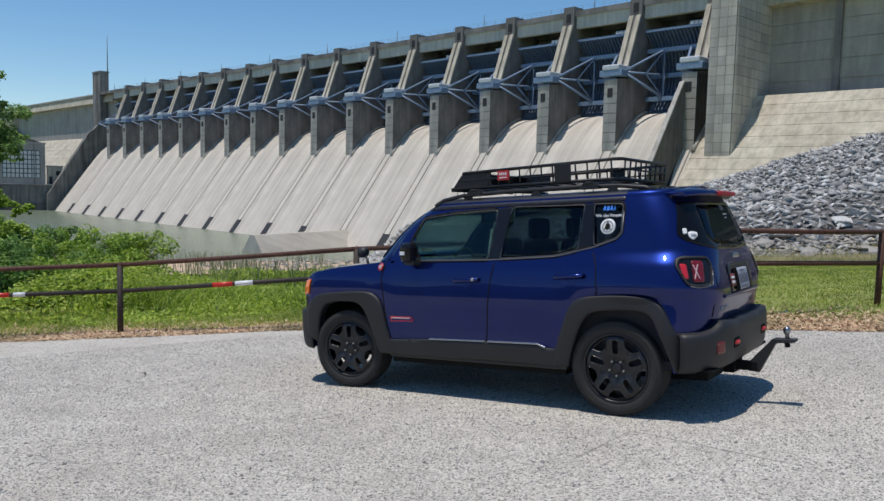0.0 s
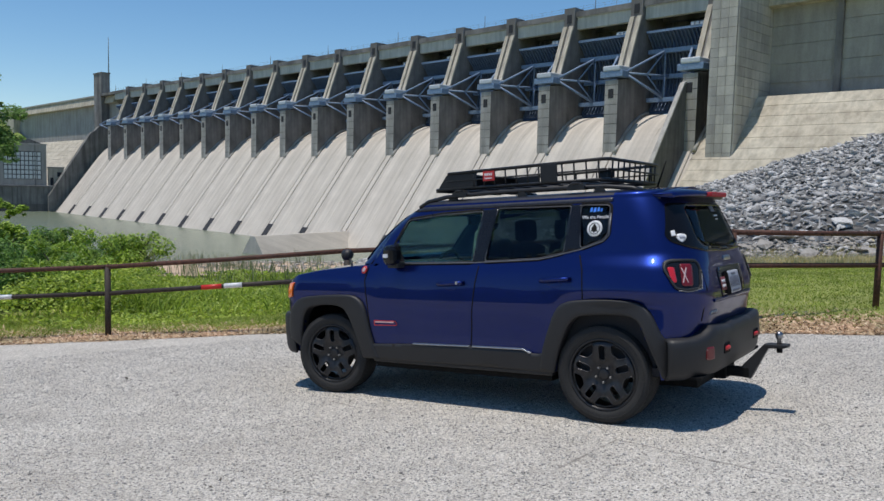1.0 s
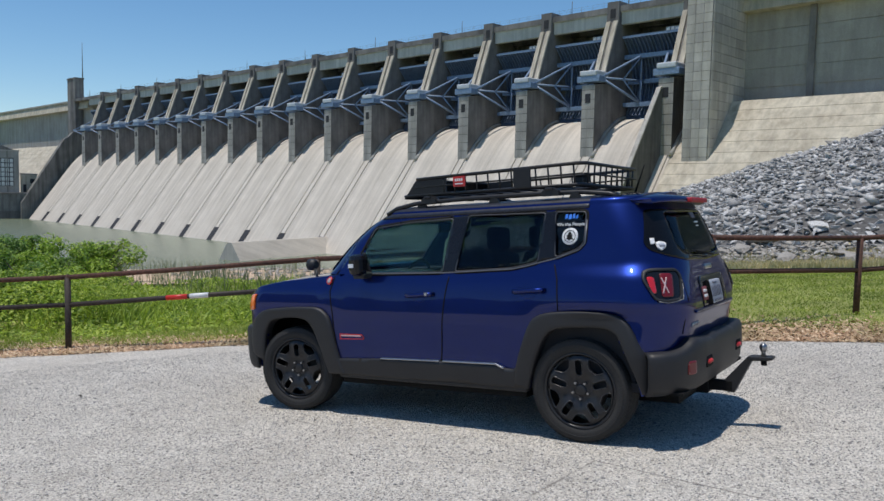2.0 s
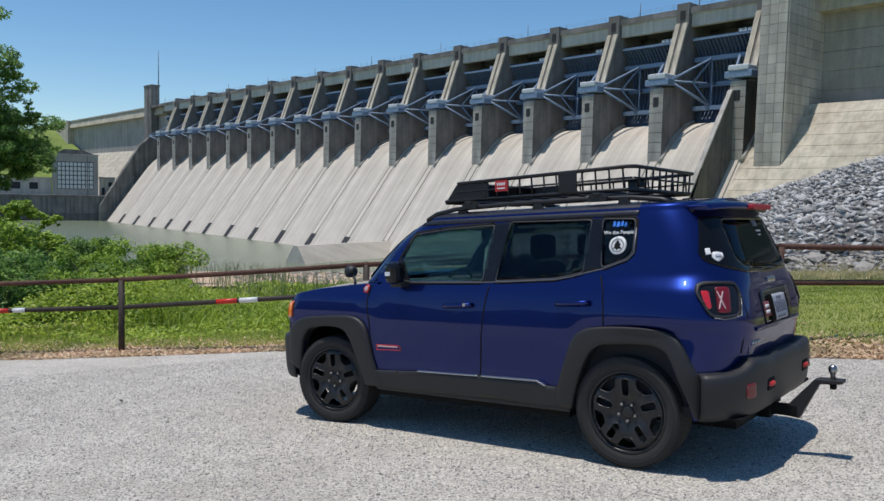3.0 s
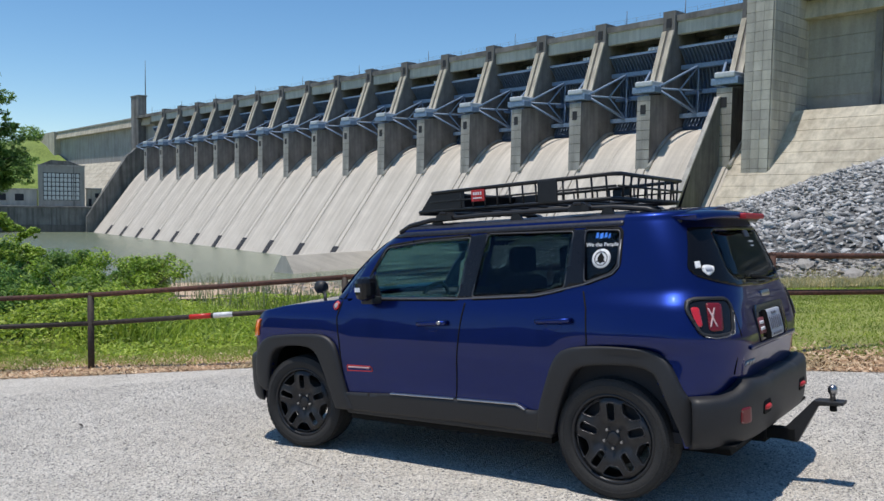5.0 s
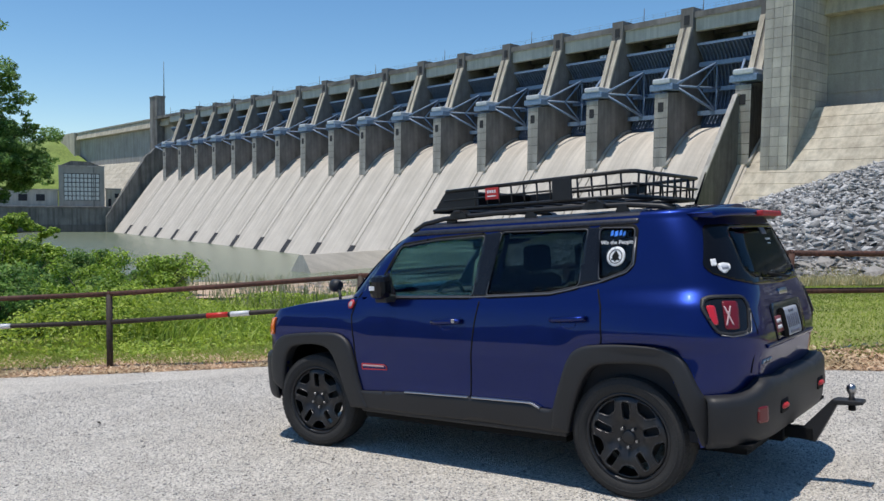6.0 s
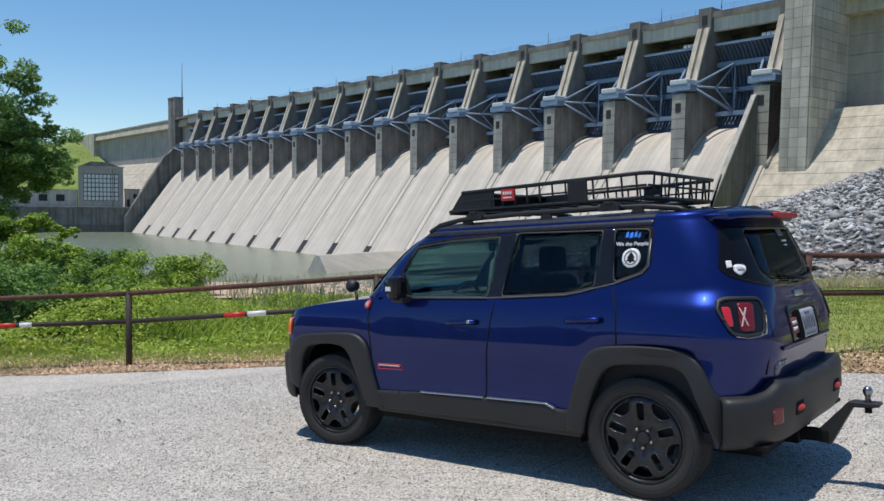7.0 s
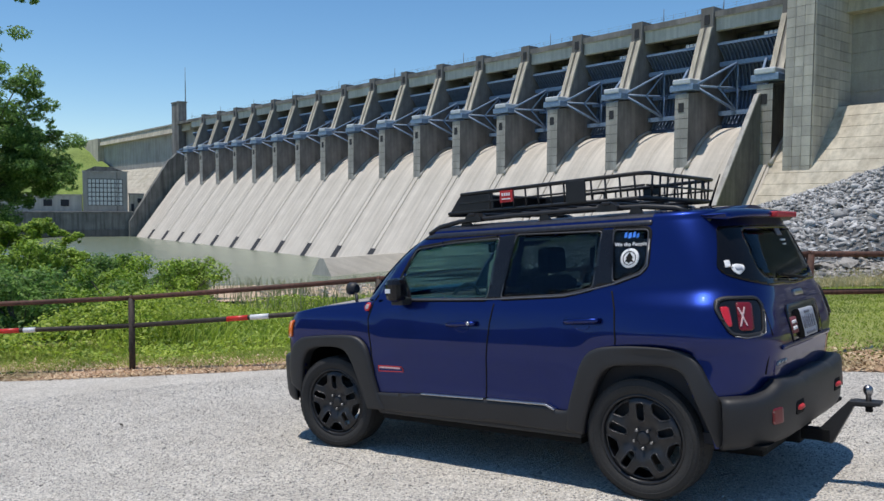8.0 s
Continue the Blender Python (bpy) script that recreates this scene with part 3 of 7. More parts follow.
Z = Z + 0.02 * np.sin(X * 2.1 + np.sin(Y * 1.7)) * np.sin(Y * 1.9 + 1.3 * np.sin(X * 0.8)) * smooth(0.6, 3.0, Y - edge_y(X))
ground = tagged(new("ground", np_mesh("ground", np.stack([X, Y, Z], -1).reshape(-1, 3), quads, M_SOIL, True)), "grassy river bank and lawn with bare soil", "ground", kind="structure")

# the parking lot, with a ragged edge
lx = np.concatenate([np.linspace(-40, -12, 30), np.linspace(-11.8, 8, 140), np.linspace(8.5, 40, 30)])
rows = []
for k, s in enumerate(np.r_[np.linspace(0, 1, 30) ** 2]):
    ragged = np.array([0.16 * noise.noise((x * 1.3, 3.1, 0)) + 0.08 * noise.noise((x * 5, 1.7, 2)) for x in lx])
    yy = edge_y(lx) + ragged - s * (edge_y(lx) + 45)
    zz = lot_z(np.clip(lx, -12, 30), np.clip(yy, -30, 30)) + (0.0 if k else -0.05)
    rows.append(np.stack([lx, yy, zz], -1))
V = np.concatenate(rows)
m = len(lx)
ii = np.arange(len(V)).reshape(-1, m)
quads = np.stack([ii[:-1, :-1], ii[1:, :-1], ii[1:, 1:], ii[:-1, 1:]], -1).reshape(-1, 4)
tagged(new("parking_lot", np_mesh("parking_lot", V, quads, M_LOT, True)), "pale grey chip-seal parking lot with a ragged edge", "parking lot", kind="structure")

wv = [(-700, -200, WATER_Z), (200, -200, WATER_Z), (200, 400, WATER_Z), (-700, 400, WATER_Z)]
tagged(new("river_water", mesh_of("river_water", wv, [(0, 1, 2, 3)], M_WATER)), "calm grey-green river water below the dam", "water", kind="structure")

# an unseen wooded rise behind the lot, added to darken the car's reflections
bb, br = np.radians(np.linspace(112, 292, 160)), np.linspace(0, 1, 14)
BB, BR = np.meshgrid(bb, br)
lump = np.array([[noise.noise((b * 9, r * 3, 1.0)) + 0.5 * noise.noise((b * 31, r * 8, 4.0)) for b in bb] for r in br])
RR = 42 + 60 * BR + 3 * lump
BZ = -1 + (10 + 4 * lump) * np.sqrt(np.clip(BR * 3, 0, 1)) * smooth(112, 124, np.degrees(BB)) * smooth(292, 280, np.degrees(BB))
bi = np.arange(BB.size).reshape(BB.shape)
bq = np.stack([bi[:-1, :-1], bi[1:, :-1], bi[1:, 1:], bi[:-1, 1:]], -1).reshape(-1, 4)
M_WOODS = grainy("far_tree_crowns", (0.03, 0.055, 0.012), (0.10, 0.15, 0.04), 2.5, 1.0, 0.3, 0.5, 1.0, 0.3)
tagged(new("wooded_bank", np_mesh("wooded_bank", np.stack([EYE0[0] - RR * np.sin(BB), EYE0[1] + RR * np.cos(BB), BZ], -1).reshape(-1, 3), bq, M_WOODS)), "dark green wooded rise beyond the lot", "woods", kind="structure")

# ---- pipe fence ----
POSTS = [(-17.0, -6.3), (-13.8, -3.9), (-10.57, -1.53), (-7.37, 0.87), (-4.23, 2.68), (-1.9, 4.1), (0.62, 5.02), (2.2, 6.86), (4.4, 9.4), (6.6, 11.9)]
POST_TOPS = (1.04, 1.04, 1.04, 1.04, 1.17, 1.20, 1.27, 1.17, 1.20, 1.20)
M_DARKRAIL = grainy("dark_steel_rail", (0.026, 0.018, 0.014), (0.065, 0.048, 0.038), 30.0, 0.7, 2.0, 0.3, 0.3, 0.002)
M_TAPERED = plain("red_reflective_tape", (0.6, 0.03, 0.02), 0.4)
M_TAPEWHITE = plain("silver_reflective_tape", (0.75, 0.75, 0.75), 0.4)
fence = thing("fence", "rusty brown pipe fence with dark lower rail and reflective tape", "fence")


def post_top(i):
    x, y = POSTS[i]
    return Vector((x, y, lot_z(max(x, -12), y) + POST_TOPS[i]))


for i, (x, y) in enumerate(POSTS):
    top = post_top(i)
    part("post", tube([(x, y, top.z - 1.35), (x, y, top.z)], 0.045, 12), M_DARKRAIL if i < 5 else M_RUST, fence)
for i in range(len(POSTS) - 1):
    a, b = post_top(i), post_top(i + 1)
    part("top_rail", tube([a, (a + b) / 2 - Vector((0, 0, 0.006)), b], 0.036, 12), M_RUST, fence)
    part("weld_collar", tube([a - (b - a).normalized() * 0.02, a + (b - a).normalized() * 0.02], 0.042, 12), M_RUST, fence)
    drop = 0.40 if i < 5 else 0.455
    a2, b2 = a - Vector((0, 0, drop)), b - Vector((0, 0, drop))
    low = part("lower_rail", tube([a2, b2], 0.035, 10), M_DARKRAIL if i < 5 else M_RUST, fence)
    if i in (1, 2, 3, 4):
        d = (b2 - a2)
        for f0, f1, mt in ((0.40, 0.485, M_TAPERED), (0.495, 0.57, M_TAPEWHITE)) if i > 2 else ((0.50, 0.59, M_TAPERED), (0.605, 0.65, M_TAPEWHITE)):
            part("tape", tube([a2 + d * f0, a2 + d * f1], 0.0375, 10), mt, low, "strip of reflective tape")

# ---- the car ----
# Its own axes: x to the rear, y to its right side, z up from the lot; the wheels stand on z = 0.
_n = Vector((-0.08044, 0.01562, 1)).normalized()
_x = Vector((1, 0, 0.08044)).normalized()
_y = _n.cross(_x)
CAR_AT = Matrix(((_x.x, _y.x, _n.x, 0), (_x.y, _y.y, _n.y, 0), (_x.z, _y.z, _n.z, 0), (0, 0, 0, 1)))

M_PAINT, _t, _b = nodes_of("dark_blue_metallic_paint")
_fl = noise_tex(_t, 900, 2)
link(_t, ramp(_t, _fl, [(0.3, (0.0050, 0.0106, 0.070)), (0.7, (0.0119, 0.0292, 0.185))]), _b.inputs["Base Color"])
_b.inputs["Metallic"].default_value, _b.inputs["Roughness"].default_value = 0.9, 0.36
_b.inputs["Coat Weight"].default_value, _b.inputs["Coat Roughness"].default_value = 1.0, 0.035
_b.inputs["Coat IOR"].default_value = 1.40
_b.inputs["Specular Tint"].default_value = (0.12, 0.15, 0.38, 1)
M_CLAD = grainy("black_cladding_plastic", (0.013, 0.013, 0.0145), (0.025, 0.025, 0.027), 350.0, 0.55, 3.0, 0.2, 0.15, 0.001)
M_GLOSSBLACK = plain("gloss_black", (0.010, 0.010, 0.012), 0.10)
M_GLOSSBLACK.node_tree.nodes["Principled BSDF"].inputs["Specular IOR Level"].default_value = 0.35
M_RUBBER = grainy("tyre_rubber", (0.017, 0.0165, 0.016), (0.037, 0.0355, 0.034), 120.0, 0.8, 5.0, 0.3, 0.3, 0.001)
M_RIM = plain("satin_black_alloy", (0.026, 0.026, 0.028), 0.36, 0.3, wear=0.2)
# Lighter than the rim: the highlight on the slot edges, put into the colour.
M_LIP = plain("worn_black_lip", (0.045, 0.045, 0.048), 0.28, 0.4, wear=0.3)
M_LUG = plain("dark_lug_nut", (0.35, 0.35, 0.36), 0.3, 1.0)
M_TRIM = plain("black_rubber_trim", (0.009, 0.009, 0.009), 0.85)
M_TRIM.node_tree.nodes["Principled BSDF"].inputs["Specular IOR Level"].default_value = 0.2
M_CHROME = plain("brushed_trim", (0.45, 0.46, 0.48), 0.3, 1.0)
M_DULLTRIM = plain("dull_metal_trim", (0.20, 0.20, 0.21), 0.4, 0.8)
M_SEAL = plain("grey_window_trim", (0.085, 0.085, 0.09), 0.45, 0.6)
M_RACK = plain("satin_black_rack", (0.010, 0.010, 0.011), 0.45, wear=0.2)
M_RED = plain("red_lens", (0.55, 0.015, 0.02), 0.15, coat=1.0)
M_DEEPRED = plain("deep_red_lens", (0.16, 0.006, 0.010), 0.3, coat=0.2)
M_ORANGE = plain("orange_lens", (0.9, 0.16, 0.01), 0.2, coat=1.0)
M_WHITE = plain("white_vinyl", (0.78, 0.78, 0.78), 0.5)
M_REDPAINT = plain("red_enamel", (0.5, 0.03, 0.03), 0.4)
M_SKYBLUE = plain("blue_vinyl", (0.03, 0.20, 0.75), 0.5)
M_SEAT = grainy("dark_seat_cloth", (0.02, 0.02, 0.022), (0.045, 0.045, 0.05), 200.0, 0.95, 4.0, 0.2, 0.2, 0.002)


def tinted(name, tint):
    """A tinted pane of real glass."""
    m = bpy.data.materials.new(name)
    m.use_nodes = True
    t = m.node_tree
    t.nodes.remove(t.nodes["Principled BSDF"])
    gl = t.nodes.new("ShaderNodeBsdfGlass")
    gl.inputs["Color"].default_value = (*tint, 1)
    gl.inputs["Roughness"].default_value, gl.inputs["IOR"].default_value = 0.0, 1.5
    link(t, gl.outputs[0], t.nodes["Material Output"].inputs[0])
    return m


M_GLASS = tinted("light_tinted_glass", (0.56, 0.68, 0.66))
M_PRIVACY = tinted("privacy_glass", (0.36, 0.40, 0.44))

car = thing("car", "dark blue compact off-road car with black cladding and roof basket", "car", m=CAR_AT)


def smoothstep(a, b, v):
    t = min(1.0, max(0.0, (v - a) / (b - a)))
    return t * t * (3 - 2 * t)


def curve_table(table):
    """A smooth curve through pairs, with no overshoot between them."""
    xs, ys = [p[0] for p in table], [p[1] for p in table]
    n = len(xs)
    d = [(ys[i + 1] - ys[i]) / (xs[i + 1] - xs[i]) for i in range(n - 1)]
    m = [d[0]] + [0.0 if d[i - 1] * d[i] <= 0 else 2 * d[i - 1] * d[i] / (d[i - 1] + d[i]) for i in range(1, n - 1)] + [d[-1]]

    def value(v):
        if v <= xs[0]:
            return ys[0]
        if v >= xs[-1]:
            return ys[-1]
        i = max(k for k in range(n - 1) if xs[k] <= v)
        h = xs[i + 1] - xs[i]
        t = (v - xs[i]) / h
        return (2 * t ** 3 - 3 * t * t + 1) * ys[i] + (t ** 3 - 2 * t * t + t) * h * m[i] + (3 * t * t - 2 * t ** 3) * ys[i + 1] + (t ** 3 - t * t) * h * m[i + 1]

    return value


class Hull:
    """A body half lofted over height: at each level a plan outline with rounded corners."""

    def __init__(self, xf, xr, hw, corner_f, corner_r):
        self.xf, self.xr, self.hw, self.cf, self.cr = xf, xr, hw, corner_f, corner_r

    def wide(self, x, z):
        """Half width of the flank, its corners left out: haunches over the wheels and a hollow along the doors."""
        rear = 0.060 * smoothstep(0.84, 0.95, z) * (1 - 0.22 * smoothstep(0.95, 1.10, z)) * smoothstep(1.222, 1.095, z) * smoothstep(0.85, 1.58, x)
        front = 0.016 * smoothstep(0.80, 0.92, z) * smoothstep(1.10, 1.0, z) * smoothstep(-0.70, -1.05, x)
        hollow = 0.010 * smoothstep(0.46, 0.58, z) * smoothstep(0.80, 0.66, z) * smoothstep(-0.85, -0.55, x) * smoothstep(0.95, 0.6, x)
        skirt = 0.034 * smoothstep(0.95, 0.55, z) * smoothstep(1.45, 1.66, x)
        return self.hw(z) + rear + front + skirt - hollow

    def side(self, x, z):
        """Half width at a place on the flank, corners included."""
        xf, xr, w = self.xf(z), self.xr(z), self.wide(x, z)
        (a, b), (c, d) = self.cf, self.cr
        if x < xf + a:
            k = min(1.0, (xf + a - x) / a)
            return w - b + b * math.sqrt(max(0.0, 1 - k ** 2.3))
        if x > xr - c:
            k = min(1.0, (x - xr + c) / c)
            return w - d + d * math.sqrt(max(0.0, 1 - k ** 2.3))
        return w

    def tail_x(self, y, z):
        """How far back the tail reaches at a half width y."""
        c, d = self.cr
        q = (y - self.wide(9, z) + d) / d
        return self.xr(z) - c + c * max(0.0, 1 - max(0.0, q) ** 2) ** (1 / 2.3)

    def outline(self, z, nf=14, nc=26, ns=150, nr=14):
        xf, xr = self.xf(z), self.xr(z)
        (a, b), (c, d) = self.cf, self.cr
        w = self.wide(-9, z)
        pts = [(xf, y) for y in np.linspace(0, w - b, nf)[:-1]]
        for t in np.linspace(0, math.pi / 2, nc)[:-1]:
            k = max(0.0, math.cos(t)) ** (2 / 2.3)
            x = xf + a - a * k
            pts.append((x, self.side(x, z)))
        mid = -0.1
        n1 = ns * 2 // 5
        pts += [(x, self.side(x, z)) for x in np.linspace(xf + a, mid, n1)[:-1]]
        pts += [(x, self.side(x, z)) for x in np.linspace(mid, xr - c, ns - n1 + 1)[:-1]]
        w = self.wide(9, z)
        for t in np.linspace(math.pi / 2, 0, nc)[:-1]:
            k = max(0.0, math.cos(t)) ** (2 / 2.3)
            pts.append((xr - c + c * k, self.side(xr - c + c * k, z)))
        pts += [(xr, y) for y in np.linspace(w - d, 0, nr)]
        return pts


def nearest(p, poly):
    """The nearest point of a closed outline, and how far it is."""
    best, at = 1e9, p
    for i in range(len(poly)):
        ax, ay = poly[i - 1]
        bx, by = poly[i]
        dx, dy = bx - ax, by - ay
        t = min(1.0, max(0.0, ((p[0] - ax) * dx + (p[1] - ay) * dy) / (dx * dx + dy * dy + 1e-12)))
        qx, qy = ax + t * dx, ay + t * dy
        d = math.hypot(p[0] - qx, p[1] - qy)
        if d < best:
            best, at = d, (qx, qy)
    return at, best


def inside(p, poly):
    hit = False
    for i in range(len(poly)):
        (ax, ay), (bx, by) = poly[i - 1], poly[i]
        if (ay > p[1]) != (by > p[1]) and p[0] < (bx - ax) * (p[1] - ay) / (by - ay) + ax:
            hit = not hit
    return hit


def rounded(poly, r=0.04, k=5):
    """The outline with its corners rounded."""
    out = []
    n = len(poly)
    for i in range(n):
        a, b, c = Vector(poly[i - 1]), Vector(poly[i]), Vector(poly[(i + 1) % n])
        d0, d1 = (a - b), (c - b)
        q = min(r, d0.length * 0.45, d1.length * 0.45)
        p0, p1 = b + d0.normalized() * q, b + d1.normalized() * q
        for j in range(k + 1):
            t = j / k
            v = (1 - t) ** 2 * p0 + 2 * t * (1 - t) * b + t * t * p1
            out.append((v.x, v.y))
    return out


def widened(poly, w):
    """The outline moved outwards by w."""
    cx, cy = sum(p[0] for p in poly) / len(poly), sum(p[1] for p in poly) / len(poly)
    out = []
    for i in range(len(poly)):
        d = Vector(poly[(i + 1) % len(poly)]) - Vector(poly[i - 1])
        q = Vector((d.y, -d.x)).normalized()
        if q.dot(Vector((poly[i][0] - cx, poly[i][1] - cy))) < 0:
            q = -q
        out.append((poly[i][0] + q.x * w, poly[i][1] + q.y * w))
    return out


def patch(poly, holes=(), cell=0.02):
    """A flat net of small cells inside an outline, fitted to its edge: points and faces."""
    xs, ys = [p[0] for p in poly], [p[1] for p in poly]
    nx, ny = int((max(xs) - min(xs)) / cell) + 3, int((max(ys) - min(ys)) / cell) + 3
    x0, y0 = min(xs) - cell, min(ys) - cell
    pts, ok = [], []
    for j in range(ny):
        for i in range(nx):
            p = (x0 + i * cell, y0 + j * cell)
            isin = inside(p, poly) and not any(inside(p, h) for h in holes)
            best = min((nearest(p, q) for q in (poly, *holes)), key=lambda r: r[1])
            if best[1] < cell * 0.6:
                p, isin = best[0], True
            pts.append(p)
            ok.append(isin)
    faces = []
    for j in range(ny - 1):
        for i in range(nx - 1):
            q = [j * nx + i, j * nx + i + 1, (j + 1) * nx + i + 1, (j + 1) * nx + i]
            q = [k for k in q if ok[k]]
            if len(q) >= 3:
                c = (sum(pts[k][0] for k in q) / len(q), sum(pts[k][1] for k in q) / len(q))
                if inside(c, poly) and not any(inside(c, h) for h in holes):
                    faces.append(q)
    return pts, faces


def skin(poly, holes, place, thick, cell=0.02):
    """A panel of the given outline laid on a curved surface. place(u, v, out): the 3D point, out metres proud of the surface."""
    pts, faces = patch(poly, holes, cell)
    bm = bmesh.new()
    used = sorted({k for f in faces for k in f})
    top = {k: bm.verts.new(place(*pts[k], thick)) for k in used}
    low = {k: bm.verts.new(place(*pts[k], -0.004)) for k in used}
    count = {}
    for f in faces:
        bm.faces.new([top[k] for k in f]).smooth = True
        bm.faces.new([low[k] for k in f][::-1])
        for a, b in zip(f, f[1:] + f[:1]):
            count[(a, b)] = 1
    for a, b in count:
        if (b, a) not in count:
            bm.faces.new((top[b], top[a], low[a], low[b]))
    bmesh.ops.remove_doubles(bm, verts=bm.verts, dist=0.0006)
    bmesh.ops.recalc_face_normals(bm, faces=bm.faces)
    return bm


WIDTH = curve_table([(0.2, 0.83), (0.35, 0.857), (0.5, 0.870), (0.62, 0.877), (0.74, 0.880), (0.85, 0.877), (0.94, 0.868), (1.02, 0.855), (1.08, 0.842), (1.13, 0.826), (1.18, 0.810), (1.3, 0.779), (1.45, 0.735), (1.58, 0.687), (1.66, 0.65)])
REACH = curve_table([(0.2, 1.86), (0.4, 1.925), (0.6, 1.945), (0.72, 1.953), (0.80, 1.967), (0.86, 1.982), (0.90, 1.983), (0.96, 1.974), (1.04, 1.957), (1.12, 1.940), (1.2, 1.919), (1.33, 1.877), (1.45, 1.832), (1.56, 1.785), (1.66, 1.74)])
TUB = Hull(curve_table([(0.2, -1.885), (0.35, -1.985), (0.5, -2.035), (0.8, -2.035), (0.95, -2.005), (1.02, -1.955), (1.2, -1.915)]), REACH, WIDTH, (0.32, 0.26), (0.36, 0.45))
CABIN = Hull(curve_table([(1.08, -1.08), (1.16, -0.98), (1.38, -0.77), (1.58, -0.52), (1.66, -0.37)]), REACH, WIDTH, (0.24, 0.15), (0.36, 0.45))

ARCH_F = rounded([(-1.65, 0.15), (-1.628, 0.60), (-1.60, 0.685), (-1.531, 0.756), (-1.414, 0.786), (-1.221, 0.793), (-1.113, 0.776), (-1.052, 0.715), (-1.0, 0.612), (-0.947, 0.467), (-0.85, 0.15)], 0.05)
ARCH_R = rounded([(0.88, 0.15), (0.914, 0.317), (0.94, 0.424), (0.98, 0.547), (1.035, 0.672), (1.085, 0.742), (1.141, 0.773), (1.282, 0.787), (1.452, 0.790), (1.55, 0.771), (1.597, 0.723), (1.652, 0.589), (1.70, 0.45), (1.74, 0.15)], 0.05)
DOOR_F = [(-0.79, 0.37), (-0.807, 0.46), (-0.848, 0.85), (-0.872, 1.01), (-0.842, 1.13), (-0.80, 1.19), (-0.58, 1.585), (0.30, 1.60), (0.288, 1.30), (0.266, 1.123), (0.244, 0.996), (0.214, 0.737), (0.196, 0.512), (0.207, 0.37)]
DOOR_R = [(0.207, 0.37), (0.196, 0.512), (0.214, 0.737), (0.244, 0.996), (0.266, 1.123), (0.288, 1.30), (0.30, 1.60), (1.06, 1.60), (1.097, 1.25), (1.151, 1.099), (1.166, 0.923), (1.158, 0.885), (1.02, 0.86), (0.95, 0.78), (0.88, 0.64), (0.84, 0.37)]
GLASS_F = rounded([(-0.665, 1.152), (0.204, 1.157), (0.248, 1.555), (-0.143, 1.542), (-0.485, 1.508)], 0.03)
GLASS_R = rounded([(0.313, 1.162), (0.787, 1.182), (0.986, 1.222), (1.014, 1.562), (0.382, 1.572)], 0.025)
GLASS_Q = rounded([(1.115, 1.250), (1.285, 1.308), (1.322, 1.350), (1.320, 1.557), (1.09, 1.566)], 0.03)
SCREEN = rounded([(-0.74, 1.17), (0.74, 1.17), (0.60, 1.575), (-0.60, 1.575)], 0.06)
BACKLIGHT = rounded([(-0.50, 1.30), (-0.43, 1.245), (0.0, 1.222), (0.43, 1.245), (0.50, 1.30), (0.46, 1.535), (-0.46, 1.535)], 0.05)
REAR_GLASS = rounded([(-0.762, 1.325), (-0.739, 1.28), (-0.625, 1.240), (-0.43, 1.204), (0.0, 1.190), (0.43, 1.204), (0.625, 1.240), (0.739, 1.28), (0.762, 1.325), (0.615, 1.556), (-0.615, 1.556)], 0.03)
BELT = 1.13


def hood_z(x):
    return float(np.interp(x, (-2.045, -1.965, -1.74, -1.4, -0.95, -0.6), (0.93, 0.99, 1.05, 1.095, 1.135, 1.15)))


def hull_net(hull, levels, holes_side, holes_front, holes_rear, lines=(), cap=None, fillet=0.05, crown=0.03):
    """Rows of points of one half (y > 0), fitted to openings; then both halves with faces sorted by region."""
    rows, flags = [], []
    nf, nc, ns, nr = 14, 26, 150, 14
    half = (nc - 1) // 2
    kinds = ["f"] * (nf - 1) + ["s"] * (2 * (nc - 1) + ns - 1 - half) + ["r"] * (nr + half)
    for z in levels:
        row = []
        for kind, (x, y) in zip(kinds, hull.outline(z)):
            zz = z
            if cap and x < -0.85:
                top = levels[-1]
                lo = levels[0]
                zz = lo + (z - lo) * (cap(x) - lo) / (top - lo)
            at = {"f": (y, zz), "s": (x, zz), "r": (y, zz)}[kind]
            for group in ({"f": holes_front, "s": holes_side, "r": holes_rear}[kind], lines if kind == "s" else ()):
                moved = False
                for h in group:
                    q, d = nearest(at, h)
                    if d < (0.0135 if group is not lines else 0.0094 if x > -0.1 else 0.0136):
                        at, moved = q, True
                        break
                if moved:
                    break
            if kind == "s":
                x, zz = at
                y = hull.side(x, zz)
            else:
                y, zz = at
                x = hull.xf(zz) if kind == "f" else hull.tail_x(y, zz)
            row.append((x, y, zz))
        rows.append(row)
    last = rows[-1]
    for j in range(1, 6):
        a = j / 5 * math.pi / 2
        rows.append([(x + (fillet * (1 - math.cos(a)) if k < nf else (-fillet * (1 - math.cos(a)) if kinds[k] == "r" else 0)), max(0.0, y - fillet * (1 - math.cos(a))), z + fillet * 0.7 * math.sin(a)) for k, (x, y, z) in enumerate(last)])
    rim = rows[-1]
    for j in range(1, 9):
        s = 1 - j / 8
        rows.append([(x, y * s, z + crown * (1 - s * s)) for x, y, z in rim])
    return rows, kinds, len(levels)


